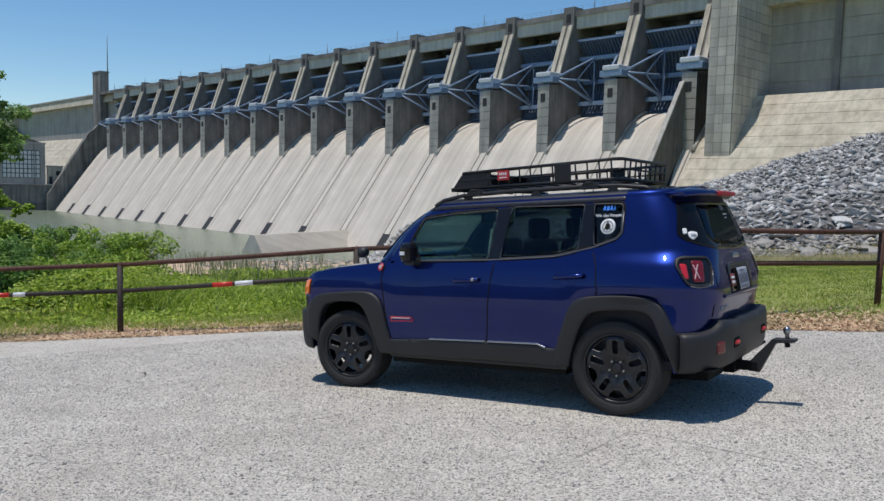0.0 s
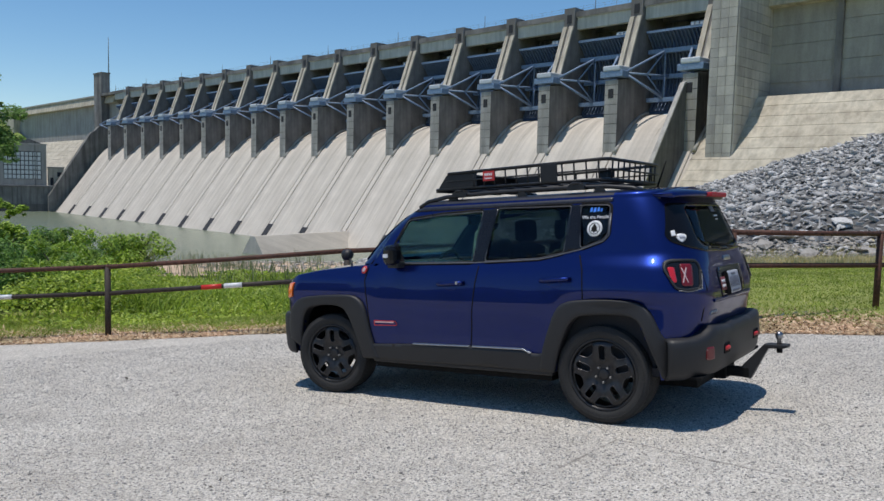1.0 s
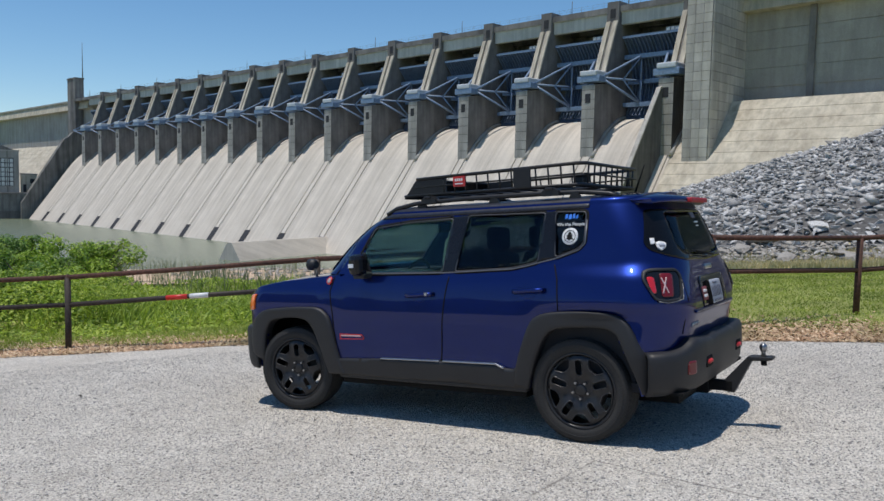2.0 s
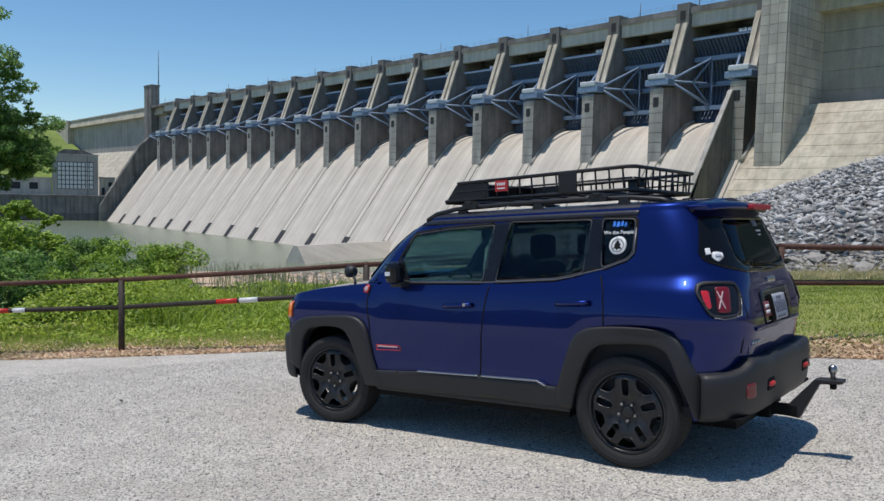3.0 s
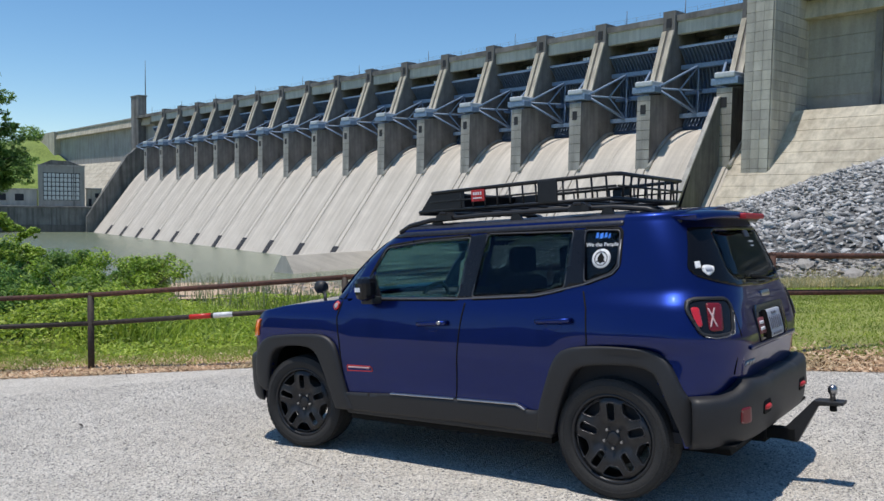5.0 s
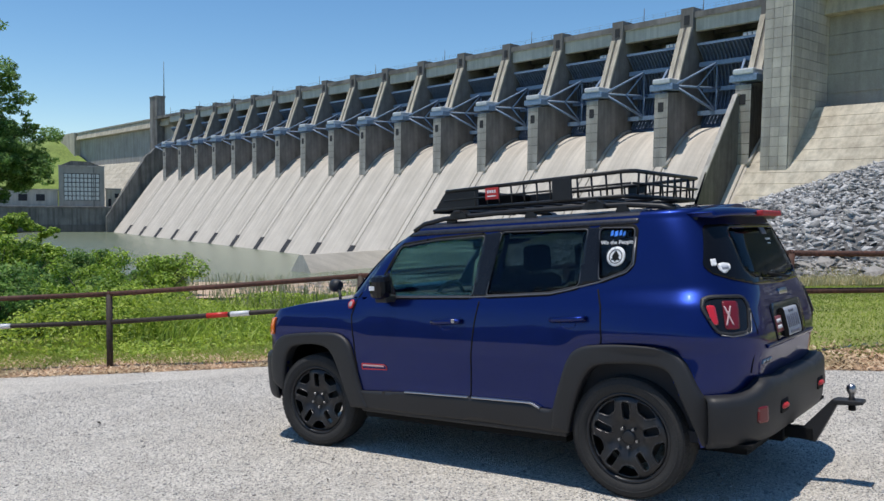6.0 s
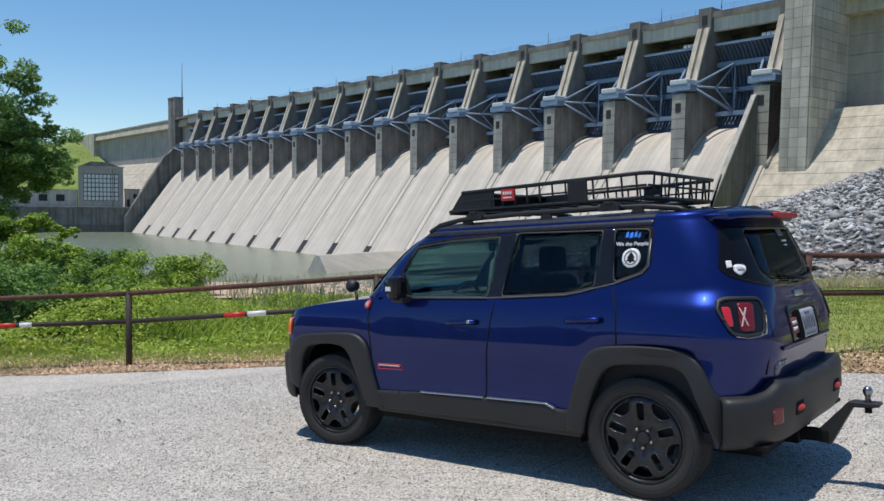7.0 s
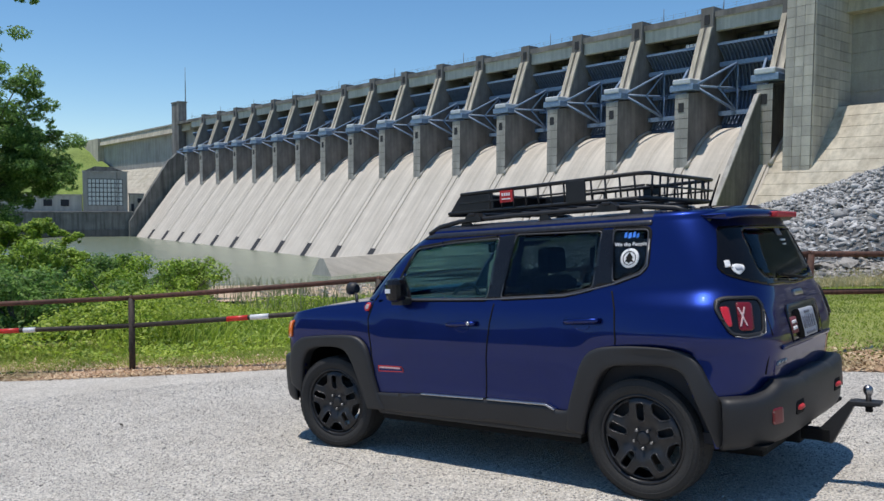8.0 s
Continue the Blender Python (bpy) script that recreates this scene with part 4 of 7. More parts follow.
def bow(v):
    """The nose is not flat: it curves back towards the flanks."""
    x, y, z = v
    if x < -1.5 and z < 1.2:
        x += 0.10 * (-1.5 - x) / 0.45 * min(1.0, abs(y) / 0.8) ** 2
    if x < -0.2 and z > 1.08:
        x -= 0.07 * min(1.0, (-0.2 - x) / 0.5) * max(0.0, 1 - (abs(y) / 0.75) ** 2) * smoothstep(1.08, 1.16, z)
    return (x, y, z)


def hull_parts(rows, kinds, nlev, region, keep):
    """Both halves as one bmesh for each region name."""
    out = {}
    m = len(rows[0])
    verts = {}
    for sgn in (1, -1):
        for i in range(len(rows) - 1):
            for j in range(m - 1):
                q = [(i, j), (i, j + 1), (i + 1, j + 1), (i + 1, j)]
                c = [sum(rows[a][b][k] for a, b in q) / 4 for k in range(3)]
                kind = kinds[j] if kinds[j] == kinds[j + 1] else "s"
                if not keep(kind, c, i, nlev):
                    continue
                name = region(kind, c, i, nlev, sgn)
                if name not in out:
                    out[name] = bmesh.new()
                bm = out[name]
                vs = []
                for a, b in q:
                    key = (name, sgn, a, b)
                    if key not in verts:
                        x, y, z = bow(rows[a][b])
                        verts[key] = bm.verts.new((x, y * sgn, z))
                    vs.append(verts[key])
                if sgn < 0:
                    vs = vs[::-1]
                f = bm.faces.new(vs)
                f.smooth = True
    for bm in out.values():
        bmesh.ops.remove_doubles(bm, verts=bm.verts, dist=0.0008)
        bmesh.ops.recalc_face_normals(bm, faces=bm.faces)
    return out


def thicken(ob, t=0.018):
    md = ob.modifiers.new("thickness", "SOLIDIFY")
    md.thickness, md.offset = t, -1
    return ob


def outward(bm):
    """Turns every face of a body panel away from the cabin."""
    wrong = []
    for f in bm.faces:
        p = f.calc_center_median()
        if f.normal.dot(p - Vector((max(-1.3, min(1.2, p.x)), 0, min(p.z, 1.0)))) < 0:
            wrong.append(f)
    bmesh.ops.reverse_faces(bm, faces=wrong)
    bm.normal_update()


def pressed(name, bm, tree, normals, mat, parent, t=0.018):
    """A pressed panel with an inner skin and turned-in edges; its shading runs on smoothly into the panels beside it."""
    verts = [v.co.copy() for v in bm.verts]
    near = [normals[tree.find(v)[1]] for v in verts]
    bm.verts.index_update()
    faces = [[v.index for v in f.verts] for f in bm.faces]
    n, count = len(verts), {}
    for f in faces:
        for a, b in zip(f, f[1:] + f[:1]):
            count[(a, b)] = 1
    inner = [[i + n for i in f[::-1]] for f in faces]
    rims = [[b, a, a + n, b + n] for a, b in count if (b, a) not in count]
    bm.free()
    me = mesh_of(name, verts + [v - q * t for v, q in zip(verts, near)], faces + inner + rims, mat, True)
    split = [near[i] for f in faces for i in f] + [-near[i - n] for f in inner for i in f]
    for f in rims:
        u, v = me.vertices[f[1]].co - me.vertices[f[0]].co, me.vertices[f[3]].co - me.vertices[f[0]].co
        q = u.cross(v)
        split += [q.normalized() if q.length > 1e-9 else Vector((0, 0, 1))] * 4
    me.normals_split_custom_set(split)
    return part(name, me, mat, parent)


def door_of(kind, c, sgn):
    """The door that a place on the flank belongs to, if any."""
    for nm, poly in (("front_door", DOOR_F), ("rear_door", DOOR_R)):
        if kind == "s" and inside((c[0], c[2]), poly):
            return nm if sgn < 0 else nm + "_right"


def tub_region(kind, c, i, nlev, sgn):
    name = door_of(kind, c, sgn) if i < nlev else None
    if name:
        return name
    if c[0] > 1.8 and c[2] > 0.72 and c[1] < 0.61:
        return "tailgate"
    return "bonnet" if i > nlev + 1 and c[0] < -0.85 else "body"


def tub_keep(kind, c, i, nlev):
    if i >= nlev - 1 and c[0] > -0.80:
        return False
    return not (kind == "s" and (inside((c[0], c[2]), ARCH_F) or inside((c[0], c[2]), ARCH_R)))


def cabin_keep(kind, c, i, nlev):
    at = (c[0], c[2])
    if kind == "s":
        return not any(inside(at, g) for g in (GLASS_F, GLASS_R, GLASS_Q)) and not (c[0] < -0.75 and c[2] < 1.14)
    return not (i < nlev and inside((c[1], c[2]), SCREEN if kind == "f" else BACKLIGHT))


def cabin_region(kind, c, i, nlev, sgn):
    if i >= nlev:
        return "roof" if c[0] < 1.335 else "roof_end"
    if c[0] > 1.5 and c[1] < 0.61:
        return "tailgate"
    return door_of(kind, c, sgn) or "body"


# the body from sill to roof, sorted into its panels
lev = list(np.linspace(0.345, BELT, 37))
rows, kinds, nl = hull_net(TUB, lev, (ARCH_F, ARCH_R), (), (), (DOOR_F, DOOR_R), cap=lambda x: min(BELT, hood_z(x) - 0.021), fillet=0.03, crown=0.035)
panels = hull_parts(rows, kinds, nl, tub_region, tub_keep)
lev = list(np.linspace(BELT, 1.615, 29))
rows, kinds, nl = hull_net(CABIN, lev, (GLASS_F, GLASS_R, GLASS_Q), (SCREEN,), (BACKLIGHT,), (DOOR_F, DOOR_R), fillet=0.06, crown=0.03)
for name, bm in hull_parts(rows, kinds, nl, cabin_region, cabin_keep).items():
    panels[name] = joined(panels[name], bm) if name in panels else bm
M_ROOF = plain("dusty_black_roof", (0.013, 0.015, 0.026), 0.42, wear=0.7, scale=55)
whole = bmesh.new()
for bm in panels.values():
    bmesh.ops.remove_doubles(bm, verts=bm.verts, dist=0.001)
    tmp = bpy.data.meshes.new("tmp")
    bm.to_mesh(tmp)
    whole.from_mesh(tmp)
    bpy.data.meshes.remove(tmp)
bmesh.ops.remove_doubles(whole, verts=whole.verts, dist=0.0015)
bmesh.ops.recalc_face_normals(whole, faces=whole.faces)
outward(whole)
normals = [v.normal.copy() for v in whole.verts]
tree = kdtree.KDTree(len(normals))
for i, v in enumerate(whole.verts):
    tree.insert(v.co, i)
tree.balance()
whole.free()
shell = {}
for name, bm in panels.items():
    bmesh.ops.recalc_face_normals(bm, faces=bm.faces)
    outward(bm)
    shell[name] = pressed(name.replace("_right", ""), bm, tree, normals, M_ROOF if name == "roof" else M_PAINT, car)


def flank(hull, sgn):
    return lambda u, v, out: bow((u, sgn * (hull.side(u, v) + out), v))


def tail(hull):
    return lambda u, v, out: (hull.tail_x(abs(u), v) + out, u, v)


def wrap_tail(hull):
    """Round the tail from side to side: s metres along the plan outline from the middle, v up, out metres proud."""
    store = {}

    def line(v):
        key = round(v, 4)
        if key not in store:
            w, d = hull.wide(9, v), hull.cr[1]
            pts = [(hull.xr(v), 0.0), (hull.xr(v), w - d)]
            for t in np.linspace(math.pi / 2, 0, 40)[1:]:
                k = math.sin(t) ** (2 / 2.3)
                x = hull.xr(v) - hull.cr[0] + hull.cr[0] * k
                pts.append((x, hull.side(x, v)))
            pts += [(x, hull.side(x, v)) for x in np.arange(pts[-1][0] - 0.02, 0.9, -0.02)]
            p = np.array(pts)
            run = np.concatenate([[0], np.cumsum(np.hypot(*np.diff(p, axis=0).T))])
            store[key] = (p, run)
        return store[key]

    def place(s, v, out):
        p, run = line(v)
        a = abs(s)
        x, y = np.interp(a, run, p[:, 0]), np.interp(a, run, p[:, 1])
        e = 0.012
        dx = np.interp(a + e, run, p[:, 0]) - np.interp(max(0, a - e), run, p[:, 0])
        dy = np.interp(a + e, run, p[:, 1]) - np.interp(max(0, a - e), run, p[:, 1])
        n = math.hypot(dx, dy)
        return (float(x + dy / n * out), (-1 if s < 0 else 1) * float(y - dx / n * out), v)

    return place


def nose(hull):
    return lambda u, v, out: (lambda p: (p[0] - out, p[1], p[2]))(bow((hull.xf(v), u, v)))


def front_corner(hull, sgn):
    """Round the front corner: u metres along the plan outline from where the flank begins to turn."""
    a, b = hull.cf
    length = 0.46 * (a + b) / 0.58

    def place(u, v, out):
        t = min(math.pi / 2, u / length * math.pi / 2)
        k = math.sin(t) ** (2 / 2.3)
        p = (hull.xf(v) + a - a * k, hull.wide(-9, v) - b + b * math.sqrt(max(0.0, 1 - k ** 2.3)))
        return bow((p[0] - math.sin(t) * out, sgn * (p[1] + math.cos(t) * out), v))

    return place


def eased(line, n):
    """A polyline with its corners cut twice, in n even steps."""
    p = np.array(line, float)
    for _ in range(2):
        p = np.concatenate([p[:1], np.stack([0.75 * p[:-1] + 0.25 * p[1:], 0.25 * p[:-1] + 0.75 * p[1:]], 1).reshape(-1, 2), p[-1:]])
    run = np.concatenate([[0], np.cumsum(np.hypot(*np.diff(p, axis=0).T))])
    at = np.linspace(0, run[-1], n)
    return np.stack([np.interp(at, run, p[:, 0]), np.interp(at, run, p[:, 1])], -1)


def arch_band(outer, inner, place, thick):
    """A wheel-arch flare between two outlines: rounded along its outer edge, with a lip turned into the arch."""
    section = ((0.0, -0.004), (0.0, 0.35), (0.025, 0.66), (0.07, 0.86), (0.14, 0.96), (0.3, 1.0), (0.5, 1.0), (0.7, 1.0), (0.86, 0.98), (0.94, 0.88), (0.985, 0.65), (1.0, 0.3), (1.0, -1.6))
    a, b = eased(outer, 72), eased(inner, 72)
    bm = bmesh.new()
    rows = [[bm.verts.new(place(*(a[i] + (b[i] - a[i]) * w), thick * h)) for w, h in section] for i in range(72)]
    for r0, r1 in zip(rows, rows[1:]):
        for k in range(len(section) - 1):
            bm.faces.new((r0[k], r1[k], r1[k + 1], r0[k + 1])).smooth = True
    bm.faces.new(rows[0]), bm.faces.new(rows[-1][::-1])
    bmesh.ops.recalc_face_normals(bm, faces=bm.faces)
    return bm


FLARE_F = [(-1.90, 0.50), (-1.86, 0.66), (-1.78, 0.775), (-1.70, 0.825), (-1.605, 0.852), (-1.335, 0.874), (-1.085, 0.884), (-0.99, 0.878), (-0.935, 0.856), (-0.872, 0.80), (-0.838, 0.685), (-0.803, 0.521), (-0.767, 0.419), (-0.72, 0.34)]
FLARE_F_IN = [(-1.66, 0.40), (-1.628, 0.597), (-1.599, 0.679), (-1.531, 0.75), (-1.414, 0.781), (-1.221, 0.789), (-1.113, 0.772), (-1.056, 0.715), (-1.004, 0.612), (-0.951, 0.467), (-0.91, 0.34)]
FLARE_R = [(0.80, 0.36), (0.822, 0.491), (0.848, 0.57), (0.896, 0.693), (0.93, 0.78), (0.976, 0.842), (1.053, 0.873), (1.154, 0.884), (1.292, 0.891), (1.462, 0.889), (1.573, 0.875), (1.632, 0.845), (1.677, 0.795), (1.728, 0.668), (1.76, 0.62), (1.80, 0.58), (1.825, 0.50), (1.835, 0.36)]
FLARE_R_IN = [(0.918, 0.34), (0.94, 0.424), (0.98, 0.547), (1.035, 0.669), (1.085, 0.738), (1.141, 0.768), (1.282, 0.782), (1.452, 0.786), (1.55, 0.767), (1.597, 0.723), (1.652, 0.589), (1.70, 0.45), (1.725, 0.36)]
SILL = [(-0.80, 0.335), (-0.80, 0.464), (-0.359, 0.486), (0.205, 0.497), (0.66, 0.502), (0.735, 0.475), (0.80, 0.472), (0.85, 0.50), (0.90, 0.34), (0.30, 0.345)]
for sgn in (-1, 1):
    on = flank(TUB, sgn)
    part("wheel_arch_flare", arch_band(FLARE_F, FLARE_F_IN, on, 0.034), M_CLAD, car, "black plastic")
    part("wheel_arch_flare", arch_band(FLARE_R, FLARE_R_IN, on, 0.030), M_CLAD, car, "black plastic")
    part("sill_cladding", skin(SILL, (), on, 0.022, 0.022), M_CLAD, car, "black plastic")
    part("rocker", boxes(((-0.80, min(sgn * 0.80, sgn * 0.868), 0.312), (0.90, max(sgn * 0.80, sgn * 0.868), 0.350)), bevel=0.012), M_CLAD, car)
    for strip in ([(-0.36, 0.484), (0.188, 0.493), (0.188, 0.504), (-0.36, 0.495)], [(0.218, 0.493), (0.665, 0.497), (0.73, 0.470), (0.735, 0.481), (0.668, 0.509), (0.218, 0.505)]):
        part("chrome_strip", skin(strip, (), on, 0.026, 0.01), M_CHROME, car, "thin bright strip")
    # shut lines of the doors
    for line in (DOOR_F[:6], DOOR_F[9:], [(1.115, 1.20), (1.151, 1.099), (1.166, 0.923), (1.158, 0.885)]):
        pts = []
        for (a, b), (c, d) in zip(line, line[1:]):
            for k in range(6):
                u, v = a + (c - a) * k / 6, b + (d - b) * k / 6
                pts.append(on(u, v, 0.0) if v < BELT else flank(CABIN, sgn)(u, v, 0.0))
        part("shut_line", tube(pts, 0.0052, 8), M_TRIM, car)
    up = flank(CABIN, sgn)

    for nm, poly, mt in (("front_window", GLASS_F, M_GLASS), ("rear_window", GLASS_R, M_PRIVACY), ("quarter_window", GLASS_Q, M_PRIVACY)):
        pane = part(nm, skin(poly, (), lambda u, v, o, up=up: up(u, v, o - 0.008), 0.004, 0.03), mt, car, "tinted glass")
        pane.visible_shadow = False
        loop = [up(u, v, 0.002) for u, v in poly]
        part("surround", skin(widened(poly, 0.022), (poly,), up, 0.0015, 0.011), M_TRIM, pane)
        part("seal", tube(loop, 0.005, 6, True), M_SEAL, pane)
    part("window_post", skin([(0.20, 1.150), (0.318, 1.156), (0.388, 1.578), (0.243, 1.564)], (), up, 0.004, 0.02), M_GLOSSBLACK, car, "gloss black door pillar")
    part("window_post", skin([(0.98, 1.214), (1.121, 1.245), (1.094, 1.572), (1.008, 1.570)], (), up, 0.004, 0.02), M_GLOSSBLACK, car, "gloss black rear pillar")
    part("mirror_sail", skin([(-0.675, 1.148), (-0.46, 1.150), (-0.575, 1.335)], (), up, 0.006, 0.02), M_GLOSSBLACK, car)
    belt = [up(u, v, 0.004) for u, v in [(-0.67 + i * 0.0875, 1.146 + 0.0005 * i) for i in range(11)] + [(0.31, 1.155), (0.55, 1.164), (0.787, 1.174), (0.9, 1.193), (0.986, 1.214), (1.115, 1.241), (1.2, 1.270), (1.29, 1.300), (1.33, 1.342), (1.331, 1.50)]]
    part("belt_moulding", tube(belt, 0.005, 6), M_DULLTRIM, car, "dull bright moulding")
    part("roof_side_band", skin(rounded([(-0.47, 1.578), (1.335, 1.582), (1.335, 1.614), (-0.42, 1.614)], 0.012), (), up, 0.004, 0.02), M_ROOF, car, "dark band under the roof rail")
    # roof rail with its feet
    railpts = [(-0.42, 0.635, 1.615), (-0.33, 0.63, 1.660), (-0.15, 0.62, 1.690), (0.3, 0.605, 1.704), (0.9, 0.595, 1.706), (1.25, 0.595, 1.698), (1.45, 0.60, 1.675), (1.53, 0.605, 1.645)]
    part("roof_rail", tube([(x, y * sgn, z) for x, y, z in railpts], 0.017, 10), M_RACK, car, "black roof rail")
    for x in (-0.1, 0.55, 1.2):
        part("rail_foot", prism([(x - 0.055, 1.64), (x + 0.055, 1.64), (x + 0.025, 1.70), (x - 0.025, 1.70)], sgn * 0.605 - 0.010, sgn * 0.605 + 0.010), M_RACK, car)
    # handles
    for x, z, nm in ((-0.10, 0.985, "front_door"), (0.82, 1.022, "rear_door")):
        door = shell[nm if sgn < 0 else nm + "_right"]
        grip = [(x - 0.002, -0.006, 0.004), (x + 0.012, -0.002, 0.030), (x + 0.06, 0.002, 0.040), (x + 0.12, 0.006, 0.043), (x + 0.18, 0.008, 0.040), (x + 0.225, 0.010, 0.030), (x + 0.238, 0.010, 0.004)]
        handle = part("door_handle", tube([on(u, z + dz, o) for u, dz, o in grip], 0.0155, 10), M_PAINT, door)
        dish = [(x + 0.115 + 0.062 * math.cos(a), z - 0.012 + 0.042 * math.sin(a)) for a in np.linspace(0, 2 * math.pi, 25)[:-1]]
        part("handle_dish", skin(dish, (), lambda u, v, o, x=x, z=z: on(u, v, o - 0.016 * max(0.0, 1 - ((u - x - 0.115) / 0.062) ** 2 - ((v - z + 0.012) / 0.042) ** 2)), 0.002, 0.01), M_PAINT, door, "hollow behind the handle")
        if nm == "front_door":
            part("key_cap", tube([on(x + 0.205, z + 0.012, 0.040), on(x + 0.205, z + 0.012, 0.060)], 0.012, 10), M_CHROME, handle, "bright lock cap")
    # door mirror
    bm = boxes(((-0.575, min(sgn * 0.865, sgn * 1.0), 1.14), (-0.445, max(sgn * 0.865, sgn * 1.0), 1.31)), bevel=0.045)
    mir = part("door_mirror", bm, M_GLOSSBLACK, car, "black door mirror")
    part("mirror_arm", boxes(((-0.57, min(sgn * 0.82, sgn * 0.93), 1.115), (-0.46, max(sgn * 0.82, sgn * 0.93), 1.165)), bevel=0.01), M_CLAD, mir)
    part("indicator", boxes(((-0.553, min(sgn * 0.985, sgn * 1.004), 1.205), (-0.505, max(sgn * 0.985, sgn * 1.004), 1.235))), M_WHITE, mir, "pale indicator lens")
    # front corner lamp
    fc = front_corner(TUB, sgn)
    part("side_marker", skin(rounded([(0.055, 0.85), (0.165, 0.835), (0.195, 0.97), (0.07, 0.985)], 0.02), (), fc, 0.012, 0.012), M_ORANGE, car, "orange side marker lens")

# nose: grille slots, headlamps, bumper
nz = nose(TUB)
part("grille", skin([(-0.55, 0.78), (0.55, 0.78), (0.55, 0.93), (-0.55, 0.93)], (), nz, 0.01, 0.05), M_GLOSSBLACK, car)
for k in range(7):
    y = -0.36 + k * 0.12
    part("grille_slot", skin([(y - 0.035, 0.80), (y + 0.035, 0.80), (y + 0.035, 0.915), (y - 0.035, 0.915)], (), nz, 0.02, 0.03), M_TRIM, car)
for sgn in (-1, 1):
    bm = tube([(-1.80, sgn * 0.58, 0.86), (-1.90, sgn * 0.58, 0.86)], 0.085, 20)
    part("headlamp", bm, M_CHROME, car, "round headlamp")


def bumper(hull, zb, zt, out, rear, limit):
    """A wrap-round bumper: the body's plan outline pushed outwards, with rounded top and foot."""
    bm = bmesh.new()
    prof = [(0.0, -0.5), (0.01, 0.1), (0.08, 0.55), (0.22, 0.80), (0.5, 0.95), (0.78, 1.0), (0.90, 0.97), (0.97, 0.84), (1.0, 0.55), (1.01, -0.4)]
    half = [p for p in hull.outline(0.6, 30, 16, 150, 30) if (p[0] > limit if rear else p[0] < limit)]
    ring = [(x, y) for x, y in half] + [(x, -y) for x, y in half[::-1] if y > 1e-4] if rear else [(x, -y) for x, y in half[::-1] if y > 1e-4] + half
    prev = None
    n = len(ring)
    for i, (x, y) in enumerate(ring):
        (ax, ay), (bx, by) = ring[max(0, i - 1)], ring[min(n - 1, i + 1)]
        d = Vector((bx - ax, by - ay)).normalized()
        nx, ny = d.y, -d.x
        if (nx * (1 if rear else -1)) < 0 or (abs(nx) < 0.05 and ny * y < 0):
            nx, ny = -nx, -ny
        row = []
        for a, o in prof:
            z = zb(y) + (zt(y) - zb(y)) * a
            push = out * o * (0.35 + 0.65 * smoothstep(0.0, 0.7, abs(nx)))
            row.append(bm.verts.new(bow((x + nx * push, y + ny * push, z))))
        if prev:
            for k in range(len(row) - 1):
                f = bm.faces.new((prev[k], row[k], row[k + 1], prev[k + 1]))
                f.smooth = True
        prev = row
    bmesh.ops.recalc_face_normals(bm, faces=bm.faces)
    return bm


rear_top = lambda y: float(np.interp(abs(y), (0.2, 0.3, 0.57, 0.605, 0.67, 0.76, 0.9), (0.69, 0.680, 0.700, 0.703, 0.657, 0.634, 0.631)))


thicken(part("rear_bumper", bumper(TUB, lambda y: 0.345, rear_top, 0.097, True, 1.72), M_CLAD, car, "black plastic rear bumper"), 0.02)
thicken(part("front_bumper", bumper(TUB, lambda y: 0.33, lambda y: 0.70 - 0.12 * smoothstep(0.3, 0.1, abs(y)), 0.05, False, -1.72), M_CLAD, car, "black plastic front bumper"), 0.02)
for sgn in (-1, 1):
    part("hook_recess", skin(rounded([(sgn * 0.41 - 0.075, 0.49), (sgn * 0.41 + 0.075, 0.49), (sgn * 0.41 + 0.075, 0.565), (sgn * 0.41 - 0.075, 0.565)], 0.02), (), lambda u, v, o: (2.034 + o, u, v), 0.006, 0.02), M_TRIM, car)
    part("tow_hook", tube([(2.0, sgn * 0.41 - 0.045, 0.527), (2.030, sgn * 0.41 - 0.045, 0.527), (2.044, sgn * 0.41 - 0.025, 0.527), (2.044, sgn * 0.41 + 0.025, 0.527), (2.030, sgn * 0.41 + 0.045, 0.527), (2.0, sgn * 0.41 + 0.045, 0.527)], 0.015, 8), M_REDPAINT, car, "red tow hook")


M_CROSS = plain("pale_red_moulding", (0.55, 0.38, 0.38), 0.4)


def cross_mark(cx, cz, w, h, t):
    """An X as an outline."""
    return [(cx + a * w, cz + b * h) for a, b in ((-1, -1), (-1 + t, -1), (0, -t * 0.7), (1 - t, -1), (1, -1), (t * 0.6, 0), (1, 1), (1 - t, 1), (0, t * 0.7), (-1 + t, 1), (-1, 1), (-t * 0.6, 0))]


